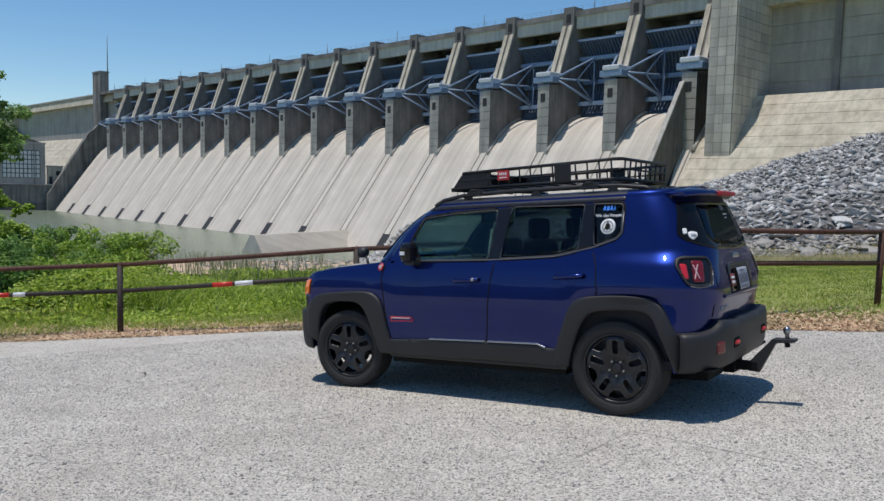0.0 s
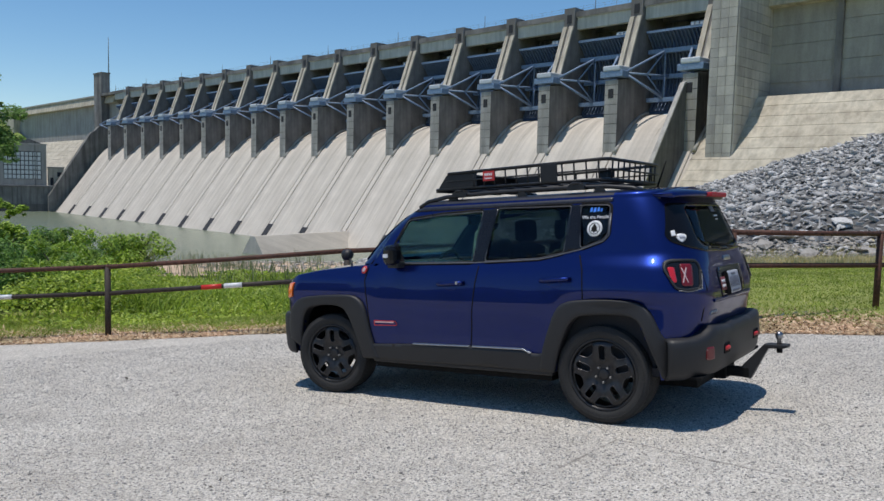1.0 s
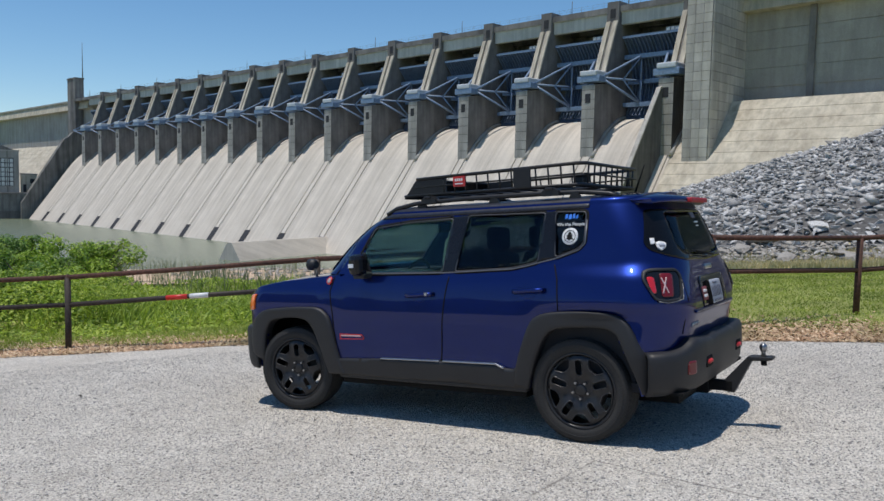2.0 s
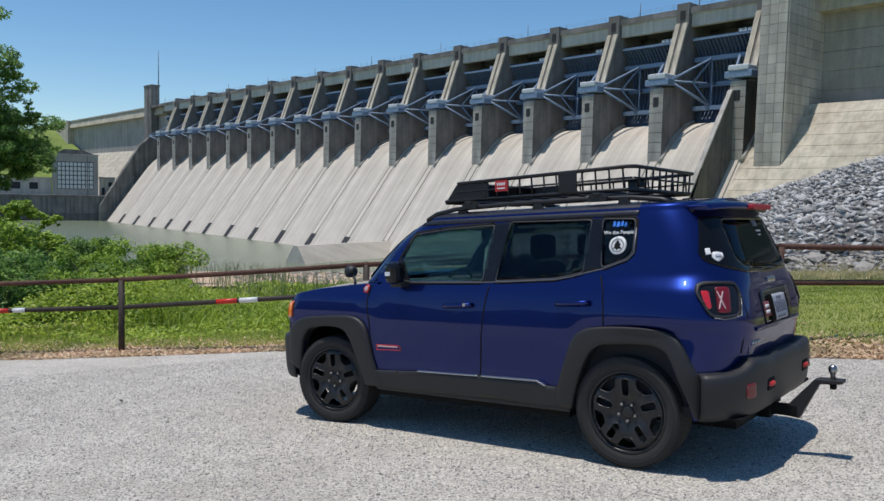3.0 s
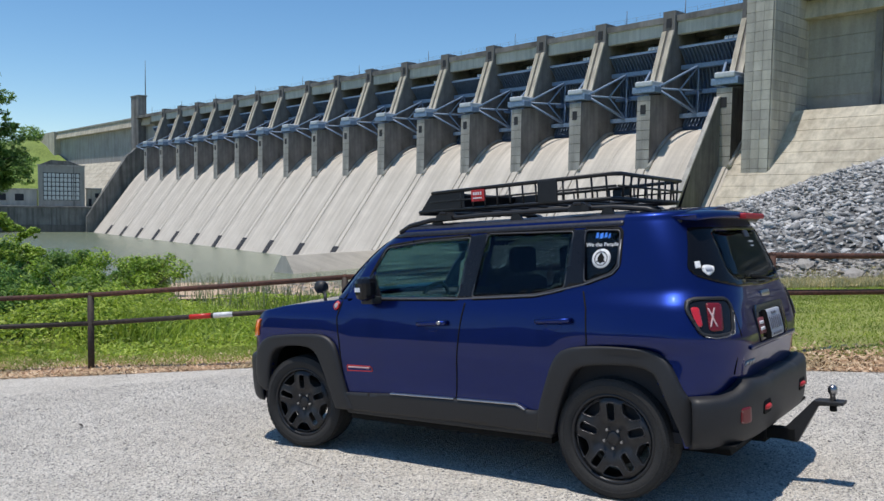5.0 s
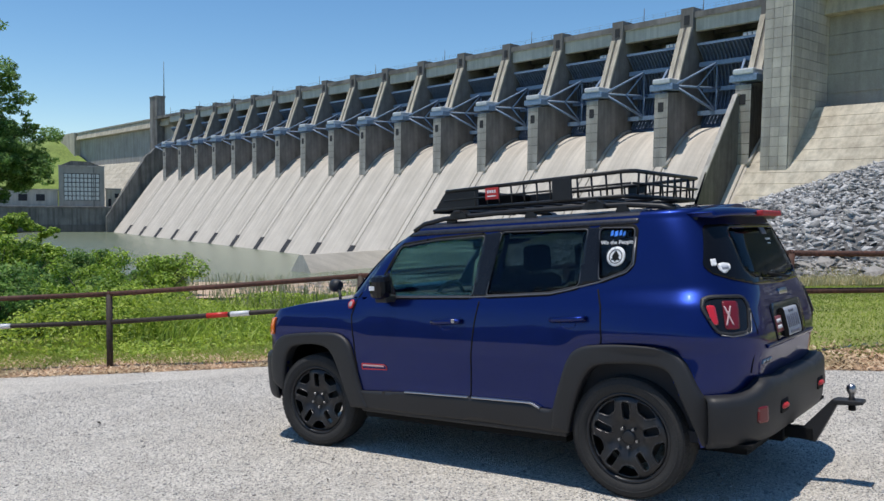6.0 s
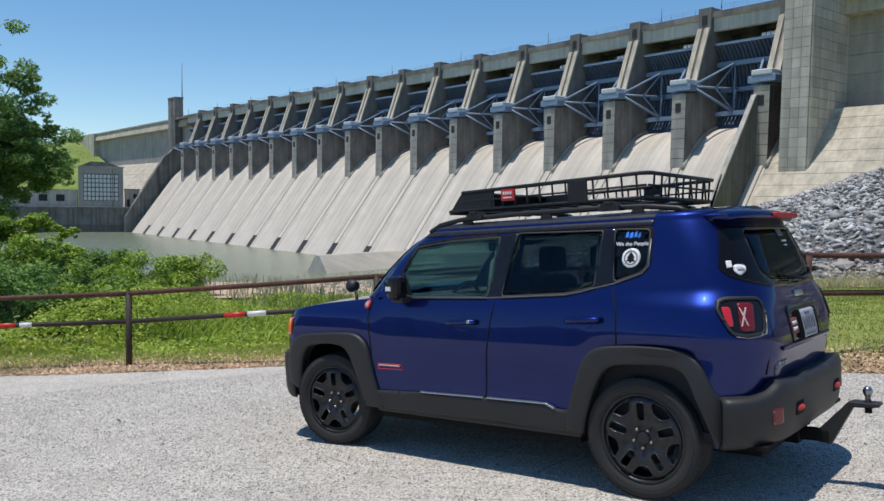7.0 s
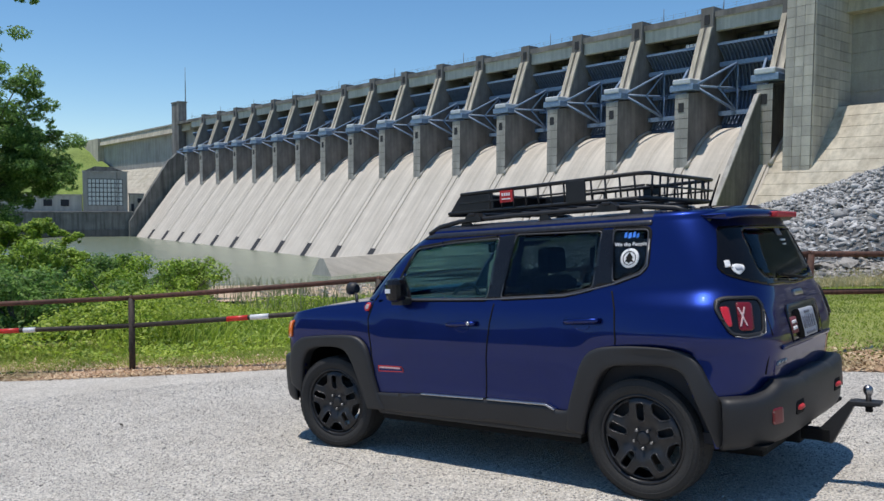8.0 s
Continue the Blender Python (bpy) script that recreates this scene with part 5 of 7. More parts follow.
LAMP = rounded([(0.880, 1.151), (0.818, 1.167), (0.622, 1.159), (0.615, 1.091), (0.680, 0.958), (0.816, 0.950), (0.895, 0.967), (0.918, 1.108)], 0.03)
round_rear = wrap_tail(TUB)
for sgn in (-1, 1):
    def at(u, v, out, sgn=sgn):
        """On the lamp: a shallow box that stands out from the corner."""
        return round_rear(sgn * u, v, out)

    inner = widened(LAMP, -0.016)
    lamp = part("tail_lamp", skin(LAMP, (), at, 0.006, 0.014), M_GLOSSBLACK, car, "tail lamp in a black bezel")
    part("bezel", skin(widened(LAMP, 0.002), (inner,), at, 0.013, 0.010), M_CLAD, lamp, "raised black rim")
    part("lens", skin(rounded([(0.886, 1.115), (0.838, 1.115), (0.864, 1.010), (0.897, 1.010)], 0.016), (), at, 0.011, 0.008), M_RED, lamp, "bright red lens")
    part("lens", skin(rounded([(0.787, 1.135), (0.690, 1.130), (0.748, 0.982), (0.838, 0.985)], 0.02), (), at, 0.010, 0.010), M_DEEPRED, lamp, "dark red lens")
    part("cross", skin([(u - (v - 1.058) * 0.30, v) for u, v in cross_mark(0.786, 1.058, 0.024, 0.050, 0.36)], (), at, 0.014, 0.007), M_CROSS, lamp, "pale pressed cross in the lens")
    part("rim_strip", tube([at(u, v, 0.014) for u, v in ((0.63, 1.06), (0.652, 1.01), (0.676, 0.962), (0.74, 0.951), (0.81, 0.946), (0.875, 0.958))], 0.0035, 6), M_DULLTRIM, lamp)
    part("reflector", skin(rounded([(0.620, 0.478), (0.698, 0.478), (0.698, 0.565), (0.620, 0.565)], 0.016), (), lambda u, v, o, sgn=sgn: (*round_rear(sgn * u, 0.6, 0.080 + o)[:2], v), 0.016, 0.012), M_DEEPRED, car, "dull red reflector")

# tailgate: number plate in its recess, marks, lamp slot, spoiler
tg, tl = tail(TUB), tail(CABIN)
recess = part("plate_recess", skin(rounded([(-0.31, 0.865), (0.31, 0.865), (0.33, 1.085), (-0.33, 1.085)], 0.04), (), tg, 0.005, 0.04), M_GLOSSBLACK, car, "dark plate recess")
plate = part("number_plate", skin(rounded([(-0.155, 0.885), (0.155, 0.885), (0.155, 1.045), (-0.155, 1.045)], 0.012), (), tg, 0.022, 0.02), plain("dull_plate_white", (0.34, 0.36, 0.41), 0.5), car, "white number plate in a black frame")
for y0, y1, z0, z1 in ((-0.165, 0.165, 0.876, 0.886), (-0.165, 0.165, 1.044, 1.054), (-0.165, -0.153, 0.88, 1.05), (0.153, 0.165, 0.88, 1.05)):
    part("frame", skin([(y0, z0), (y1, z0), (y1, z1), (y0, z1)], (), tg, 0.028, 0.03), M_TRIM, plate)
M_GREYINK = plain("grey_ink", (0.12, 0.13, 0.17), 0.6)
for i in range(6):
    y = -0.115 + i * 0.041
    part("bar", skin([(y, 0.93), (y + 0.027, 0.93), (y + 0.027, 1.005), (y, 1.005)], (), tg, 0.0245, 0.02), M_GREYINK, plate)
for z0, z1, w in ((0.895, 0.912, 0.09), (1.018, 1.032, 0.05)):
    part("bar", skin([(-w, z0), (w, z0), (w, z1), (-w, z1)], (), tg, 0.0245, 0.02), M_GREYINK, plate)
sticker = part("tailgate_sticker", skin([(-0.30, 0.92), (-0.185, 0.92), (-0.185, 1.012), (-0.30, 1.012)], (), tg, 0.009, 0.03), plain("faded_red_vinyl", (0.17, 0.045, 0.05), 0.5), car, "faded red sticker with pale bars")
for z in (0.94, 0.975):
    part("bar", skin([(-0.285, z), (-0.20, z), (-0.20, z + 0.018), (-0.285, z + 0.018)], (), tg, 0.0115, 0.02), M_WHITE, sticker)
part("tailgate_lip", skin([(-0.50, 0.850), (0.50, 0.850), (0.51, 0.874), (-0.51, 0.874)], (), tg, 0.010, 0.02), M_PAINT, car)
part("emblem", skin(rounded([(-0.09, 1.125), (0.09, 1.125), (0.09, 1.16), (-0.09, 1.16)], 0.012), (), tg, 0.008, 0.02), M_CHROME, car, "dull metal emblem bar")
for i in range(3):
    y = -0.52 + i * 0.05
    part("emblem_bar", skin([(y, 0.765), (y + 0.034, 0.765), (y + 0.04, 0.79), (y + 0.006, 0.79)], (), tg, 0.006, 0.015), M_CHROME, car)
for sgn in (-1, 1):
    part("tailgate_shut_line", tube([tg(sgn * 0.60, 1.12, 0), tg(sgn * 0.60, 0.95, 0), tg(sgn * 0.63, 0.73, 0)], 0.005, 5), M_TRIM, car)
wrap = wrap_tail(CABIN)
M_BORDER = plain("black_glass_border", (0.006, 0.006, 0.007), 0.12)
M_BORDER.node_tree.nodes["Principled BSDF"].inputs["Specular IOR Level"].default_value = 0.25
pane = part("rear_screen", skin(BACKLIGHT, (), lambda u, v, o: tl(u, v, o - 0.006), 0.004, 0.03), M_PRIVACY, car, "dark tinted rear glass")
pane.visible_shadow = False
part("black_border", skin(REAR_GLASS, (BACKLIGHT,), wrap, 0.005, 0.014), M_BORDER, pane, "gloss black glass border")
wiper = part("rear_wiper", tube([wrap(0.14, 1.222, 0.03), wrap(0.0, 1.235, 0.035), wrap(-0.22, 1.255, 0.02)], 0.009, 6), M_TRIM, car)
for poly in ([(-0.702, 1.360), (-0.669, 1.362), (-0.682, 1.324), (-0.716, 1.320)], rounded([(-0.674, 1.334), (-0.635, 1.340), (-0.594, 1.331), (-0.604, 1.304), (-0.660, 1.275), (-0.688, 1.302)], 0.015)):
    part("window_sticker", skin(poly, (), wrap, 0.009, 0.010), M_WHITE, car, "white sticker")
part("bar", skin([(-0.662, 1.304), (-0.618, 1.304), (-0.615, 1.322), (-0.660, 1.322)], (), wrap, 0.0115, 0.012), plain("pale_grey_ink", (0.40, 0.42, 0.48), 0.6), car)
for y0, z0, w, h, mt in ((0.06, 1.49, 0.09, 0.05, M_GREYINK), (0.09, 1.455, 0.08, 0.012, M_WHITE), (0.10, 1.43, 0.05, 0.008, M_WHITE)):
    part("window_sticker", skin([(y0, z0), (y0 + w, z0), (y0 + w, z0 + h), (y0, z0 + h)], (), tl, 0.004, 0.012), mt, car, "small pale sticker")
screen = part("windscreen", skin(SCREEN, (), lambda u, v, o: nose(CABIN)(u, v, o - 0.006), 0.004, 0.04), M_GLASS, car, "clear windscreen")
screen.visible_shadow = False
bm = bmesh.new()
prev = None
for i in range(25):
    y = -0.60 + i * 1.20 / 24
    k = (y / 0.60) ** 2
    xe = 1.885 - 0.14 * k
    row = [bm.verts.new(p) for p in ((1.50, y * 1.02, 1.676 - 0.05 * k ** 2), (1.74, y * 1.02, 1.662 - 0.04 * k ** 2), (xe, y, 1.628 - 0.03 * k ** 2), (xe - 0.005, y, 1.602 - 0.03 * k ** 2 + 0.018 * k), (1.62, y, 1.60 + 0.005 * k))]
    if prev:
        for a in range(4):
            f = bm.faces.new((prev[a], row[a], row[a + 1], prev[a + 1]))
            f.smooth = True
            f.material_index = 1 if a == 3 else 0
    else:
        bm.faces.new(row)
    prev = row
bm.faces.new(prev[::-1])
bmesh.ops.recalc_face_normals(bm, faces=bm.faces)
# Second slot blackens the painted spoiler's underside, putting its shade into the colour.
part("roof_spoiler", bm, M_PAINT, car).data.materials.append(M_CLAD)
part("brake_light", boxes(((1.845, -0.20, 1.600), (1.90, 0.20, 1.632)), bevel=0.008), plain("matt_red_lens", (0.42, 0.02, 0.03), 0.55), car, "red high brake light")


# wheels
def lathe(profile, steps=56):
    """A turned body: profile pairs of (y, radius) swept round the axle."""
    bm = bmesh.new()
    rings = []
    for i in range(steps):
        a = 2 * math.pi * i / steps
        rings.append([bm.verts.new((r * math.cos(a), y, r * math.sin(a))) for y, r in profile])
    for i in range(steps):
        p, q = rings[i], rings[(i + 1) % steps]
        for j in range(len(profile) - 1):
            f = bm.faces.new((p[j], q[j], q[j + 1], p[j + 1]))
            f.smooth = True
    bmesh.ops.recalc_face_normals(bm, faces=bm.faces)
    return bm


def tread():
    """Blocks of rubber round the tyre's shoulders and crown."""
    bm = bmesh.new()
    for i in range(60):
        a = 2 * math.pi * i / 60
        for y0, y1, da in ((-0.108, -0.07, 0.0), (-0.062, -0.024, 0.05), (-0.018, 0.018, 0.0), (0.024, 0.062, 0.05), (0.07, 0.108, 0.0)):
            vs = []
            for r in (0.348, 0.3528):
                for yy in (y0, y1):
                    for t in (a + da, a + da + 0.078):
                        q = 0.0075 if abs(yy) > 0.1 else 0.002
                        vs.append(bm.verts.new(((r - q) * math.cos(t), yy, (r - q) * math.sin(t))))
            for f in ((4, 5, 7, 6), (0, 4, 6, 2), (1, 3, 7, 5), (0, 1, 5, 4), (2, 6, 7, 3)):
                bm.faces.new([vs[k] for k in f])
    bmesh.ops.recalc_face_normals(bm, faces=bm.faces)
    return bm


def wheel_slots():
    """Outlines of the alloy's five long slots and five pockets at the rim."""
    out = []
    for k in range(5):
        a = math.pi / 2 + k * 2 * math.pi / 5
        ca, sa = math.cos(a), math.sin(a)
        slot = rounded([(0.104, -0.020), (0.206, -0.024), (0.206, 0.024), (0.104, 0.020)], 0.02)
        out.append([(x * ca - y * sa, x * sa + y * ca) for x, y in slot])
        b = a + math.pi / 5
        cb, sb = math.cos(b), math.sin(b)
        pocket = rounded([(0.162, -0.028), (0.212, -0.070), (0.227, 0.0), (0.212, 0.070), (0.162, 0.028)], 0.014)
        out.append([(x * cb - y * sb, x * sb + y * cb) for x, y in pocket])
    return out


def wheel_place(u, v, o):
    """The dished face: five raised spokes that fall to a hollow round the hub."""
    r = math.hypot(u, v)
    spoke = 0.5 + 0.5 * math.cos(5 * (math.atan2(v, u) - math.pi / 2))
    dish = 0.020 * smoothstep(0.06, 0.15, r) - 0.014 * smoothstep(0.205, 0.24, r) + 0.014 * spoke * smoothstep(0.075, 0.12, r)
    return (u, -(0.062 + dish + o), v)


def wheel_face():
    """The alloy's face with its slots and pockets cut through."""
    disc = [(0.238 * math.cos(2 * math.pi * i / 72), 0.238 * math.sin(2 * math.pi * i / 72)) for i in range(72)]
    return skin(disc, wheel_slots(), wheel_place, 0.012, 0.0095)


wheel_spots = [(-1.287, -1), (1.292, -1), (-1.287, 1), (1.292, 1)]
first = None
for x, sgn in wheel_spots:
    m = pose(x, sgn * 0.765, 0.353, 0, 0, (0 if sgn < 0 else 180) + (10 if x < 0 else 0))  # the front wheels are turned a little
    if first is None:
        first = part("wheel", lathe([(-0.095, 0.256), (-0.108, 0.268), (-0.114, 0.296), (-0.110, 0.33), (-0.098, 0.347), (0, 0.352), (0.098, 0.347), (0.110, 0.33), (0.114, 0.296), (0.108, 0.268), (0.095, 0.256)]), M_RUBBER, car, "black tyre on a satin black alloy", m)
        part("tread", tread(), M_RUBBER, first)
        part("sidewall_bead", lathe([(-0.1135, 0.304), (-0.1165, 0.308), (-0.1135, 0.312)]), M_RUBBER, first)
        part("rim", lathe([(-0.100, 0.259), (-0.106, 0.250), (-0.096, 0.242), (-0.075, 0.238), (0.06, 0.23), (0.09, 0.256)]), M_RIM, first)
        part("spoke_disc", wheel_face(), M_RIM, first, "satin black five-spoke disc")
        for outline in wheel_slots():
            part("slot_lip", tube([wheel_place(u, v, 0.0125) for u, v in widened(outline, 0.004)], 0.0038, 6, True), M_LIP, first)
        part("hub_cap", lathe([(-0.060, 0.045), (-0.082, 0.040), (-0.086, 0.028), (-0.087, 0.0005)], 24), M_RIM, first)
        part("brake_disc", lathe([(-0.02, 0.0005), (-0.02, 0.165), (0.0, 0.165)], 40), plain("dull_iron", (0.05, 0.045, 0.04), 0.6, 0.6), first)
        for k in range(5):
            a = math.pi / 2 + math.pi / 5 + k * 2 * math.pi / 5
            part("lug_nut", tube([(0.057 * math.cos(a), -0.072, 0.057 * math.sin(a)), (0.057 * math.cos(a), -0.094, 0.057 * math.sin(a))], 0.0085, 6), M_LUG, first)
    else:
        copy_thing(first, m)
for x, sgn in wheel_spots:
    bm = bmesh.new()
    arc = [(-0.455, 0.36), (-0.43, 0.62), (-0.33, 0.78), (-0.15, 0.82), (0.15, 0.82), (0.33, 0.78), (0.43, 0.62), (0.455, 0.36)]
    prev = None
    for u, v in arc:
        row = [bm.verts.new((x + u, sgn * w, v)) for w in (0.855, 0.50)]
        if prev:
            bm.faces.new((prev[0], row[0], row[1], prev[1]))
        prev = row
    back = [bm.verts.new((x + u, sgn * 0.50, v)) for u, v in arc]
    bm.faces.new(back)
    part("wheel_well", bm, M_TRIM, car)
part("underbody", boxes(((-1.80, -0.50, 0.24), (1.85, 0.50, 0.34)), ((-0.82, -0.80, 0.26), (0.86, 0.80, 0.36))), M_TRIM, car)
# Unseen plates added to stop sunlight leaking through behind the bumpers.
part("undertray", boxes(((1.60, -0.80, 0.352), (1.97, 0.80, 0.372)), ((1.60, -0.52, 0.372), (1.90, 0.52, 0.60))), M_TRIM, car)
part("undertray", boxes(((-1.95, -0.72, 0.345), (-1.62, 0.72, 0.365))), M_TRIM, car)
for x in (-1.287, 1.292):
    part("axle", tube([(x, -0.70, 0.35), (x, 0.70, 0.35)], 0.04, 8), M_TRIM, car)

# cabin furniture seen through the glass
def seat_shape(x, y, w=0.46):
    a = boxes(((x - 0.25, y - w / 2, 0.62), (x + 0.25, y + w / 2, 0.78)), bevel=0.04)
    b = boxes(((-0.07, y - w / 2, 0.0), (0.07, y + w / 2, 0.56)), bevel=0.05)
    bmesh.ops.rotate(b, verts=b.verts, cent=(0, 0, 0), matrix=Matrix.Rotation(radians(16), 3, "Y"))
    shift(b, (x + 0.26, 0, 0.74))
    return joined(a, b)


def headrest_shape(x, y):
    a = boxes(((x + 0.39, y - 0.13, 1.30), (x + 0.49, y + 0.13, 1.48)), bevel=0.04)
    return joined(a, tube([(x + 0.42, y - 0.06, 1.25), (x + 0.44, y - 0.06, 1.32)], 0.008, 6), tube([(x + 0.42, y + 0.06, 1.25), (x + 0.44, y + 0.06, 1.32)], 0.008, 6))


for y in (-0.36, 0.36):
    seat = part("seat", seat_shape(0.05, y), M_SEAT, car)
    part("headrest", headrest_shape(0.0, y), M_SEAT, seat)
bench = part("rear_bench", seat_shape(0.85, 0.0, 1.2), M_SEAT, car)
for y in (-0.38, 0.38):
    part("headrest", headrest_shape(0.82, y), M_SEAT, bench)
part("dashboard", boxes(((-0.90, -0.78, 0.75), (-0.45, 0.78, 1.14)), bevel=0.05), M_SEAT, car)
wheel_pts = [(-0.36 + 0.06 * math.sin(a), -0.36 + 0.185 * math.cos(a), 1.06 + 0.17 * math.sin(a)) for a in np.linspace(0, 2 * math.pi, 25)[:-1]]
part("steering_wheel", joined(tube(wheel_pts, 0.015, 6, True), boxes(((-0.40, -0.54, 1.04), (-0.36, -0.18, 1.08)))), M_SEAT, car)
part("inside_mirror", boxes(((-0.28, -0.12, 1.46), (-0.25, 0.12, 1.53)), bevel=0.01), M_TRIM, car)
part("floor_pan", boxes(((-0.95, -0.82, 0.36), (1.80, 0.82, 0.42))), M_SEAT, car)
part("load_cover", boxes(((1.15, -0.78, 1.02), (1.80, 0.78, 1.06))), M_SEAT, car)
for sgn in (-1, 1):
    part("door_card", boxes(((-0.78, min(sgn * 0.75, sgn * 0.795), 0.40), (1.15, max(sgn * 0.75, sgn * 0.795), 1.11))), M_SEAT, car)
    part("luggage_side", boxes(((1.15, min(sgn * 0.70, sgn * 0.80), 0.40), (1.66, max(sgn * 0.70, sgn * 0.80), 1.05))), M_SEAT, car)
part("headliner", boxes(((-0.30, -0.60, 1.585), (1.65, 0.60, 1.60))), M_SEAT, car)

# marks on the near flank
on, up = flank(TUB, -1), flank(CABIN, -1)
mark = part("door_mark", skin([(-0.774, 0.622), (-0.533, 0.628), (-0.533, 0.650), (-0.552, 0.668), (-0.774, 0.668)], ([(-0.766, 0.629), (-0.541, 0.634), (-0.541, 0.648), (-0.556, 0.661), (-0.766, 0.661)],), on, 0.003, 0.006), M_REDPAINT, car, "red outlined door mark")
part("bar", skin([(-0.764, 0.648), (-0.562, 0.648), (-0.568, 0.659), (-0.764, 0.659)], (), on, 0.0045, 0.008), M_CROSS, mark, "pale pink bar")
disc = [(-0.888 + 0.026 * math.cos(a), 1.097 + 0.033 * math.sin(a)) for a in np.linspace(0, 2 * math.pi, 20)[:-1]]
lean = lambda u, v, o: on(u, v, o + 0.004 - 0.012 * smoothstep(1.10, 1.14, v))
fender_badge = part("fender_badge", skin(disc, (), lean, 0.010, 0.009), M_REDPAINT, car, "small red and white shield badge")
part("field", skin([(-0.888 + (a + 0.888) * 0.62, 1.097 + (b - 1.097) * 0.62) for a, b in disc], (), lean, 0.013, 0.007), plain("faded_white", (0.40, 0.36, 0.38), 0.6), fender_badge)
ring = [(1.215 + 0.058 * math.cos(a), 1.392 + 0.058 * math.sin(a)) for a in np.linspace(0, 2 * math.pi, 28)[:-1]]
ring_in = [(1.215 + 0.040 * math.cos(a), 1.392 + 0.040 * math.sin(a)) for a in np.linspace(0, 2 * math.pi, 24)[:-1]]
rs = part("round_sticker", skin(ring, (), up, 0.004, 0.01), M_WHITE, car, "round white sticker with a dark tree shape")
part("tree_shape", skin([(1.185, 1.372), (1.203, 1.372), (1.212, 1.36), (1.222, 1.372), (1.245, 1.368), (1.228, 1.392), (1.24, 1.392), (1.213, 1.428), (1.19, 1.392), (1.2, 1.392)], (), up, 0.0062, 0.005), M_TRIM, rs)
part("ring_line", tube([up(u, v, 0.005) for u, v in ring_in], 0.0028, 4, True), M_TRIM, rs)
for x0, x1, z0, z1 in ((1.165, 1.185, 1.512, 1.548), (1.19, 1.215, 1.508, 1.545), (1.22, 1.24, 1.512, 1.548), (1.245, 1.262, 1.508, 1.54)):
    part("scrawl_sticker", skin([(x0, z0), (x1, z0 + 0.006), (x1 - 0.004, z1), (x0 + 0.004, z1 - 0.006)], (), up, 0.004, 0.008), M_SKYBLUE, car, "blue scrawled sticker")
_p0, _p1, _p2 = Vector(up(1.12, 1.474, 0.006)), Vector(up(1.31, 1.474, 0.006)), Vector(up(1.215, 1.50, 0.006))
_r = (_p1 - _p0).normalized()
_u = (_p2 - (_p0 + _p1) / 2)
_u = (_u - _u.dot(_r) * _r).normalized()
_o = _r.cross(_u)
txt = bpy.data.curves.new("window_lettering", "FONT")
txt.body, txt.size, txt.extrude, txt.align_x, txt.align_y = "We the People", 0.034, 0.0012, "CENTER", "CENTER"
tmp = new("lettering_source", txt)
word = bpy.data.meshes.new_from_object(tmp.evaluated_get(bpy.context.evaluated_depsgraph_get()))
bpy.data.objects.remove(tmp)
_c = (_p0 + _p1) / 2
lettering = part("window_lettering", word, M_WHITE, car, "white lettering on the quarter window", Matrix(((_r.x, _u.x, _o.x, _c.x), (_r.y, _u.y, _o.y, _c.y), (_r.z, _u.z, _o.z, _c.z), (0, 0, 0, 1))))

# aerial and auxiliary lamp
part("aerial", tube([(1.42, 0.0, 1.69), (1.50, 0.0, 1.90)], 0.005, 6, radii=[0.009, 0.004]), M_TRIM, car)
part("aerial_base", boxes(((1.36, -0.025, 1.67), (1.47, 0.025, 1.70)), bevel=0.01), M_TRIM, car)
aux = part("auxiliary_lamp", tube([(-1.32, -0.60, 1.22), (-1.27, -0.60, 1.22), (-1.24, -0.60, 1.22)], 0.05, 16, radii=[0.05, 0.05, 0.03]), M_CLAD, car, "round black auxiliary lamp")
part("bracket", tube([(-1.27, -0.60, 1.19), (-1.20, -0.65, 1.16), (-1.17, -0.68, 1.11)], 0.012, 6), M_CLAD, aux)

# tow bar: receiver, raised drop plate and ball
tow = part("tow_bar", boxes(((1.70, -0.035, 0.255), (2.09, 0.035, 0.325)), bevel=0.006), M_TRIM, car, "black tow bar with a raised ball mount")
part("riser", prism([(2.03, 0.325), (2.02, 0.255), (2.10, 0.245), (2.225, 0.475), (2.34, 0.480), (2.35, 0.505), (2.20, 0.505)], -0.03, 0.03, "xz"), M_CLAD, tow)
part("ball", tube([(2.30, 0, 0.50), (2.30, 0, 0.535), (2.30, 0, 0.545), (2.30, 0, 0.56), (2.30, 0, 0.575), (2.30, 0, 0.59), (2.30, 0, 0.60)], 0.02, 14, radii=[0.018, 0.014, 0.019, 0.026, 0.027, 0.022, 0.008]), M_LUG, tow, "steel tow ball")
part("ball_plate", boxes(((2.21, -0.055, 0.488), (2.365, 0.055, 0.508)), bevel=0.004), M_CLAD, tow)
part("nut", tube([(2.30, 0, 0.445), (2.30, 0, 0.48)], 0.02, 6), M_TRIM, tow)
part("receiver", boxes(((1.66, -0.07, 0.235), (1.93, 0.07, 0.345)), ((1.60, -0.50, 0.27), (1.70, 0.50, 0.34)), bevel=0.008), M_TRIM, tow)

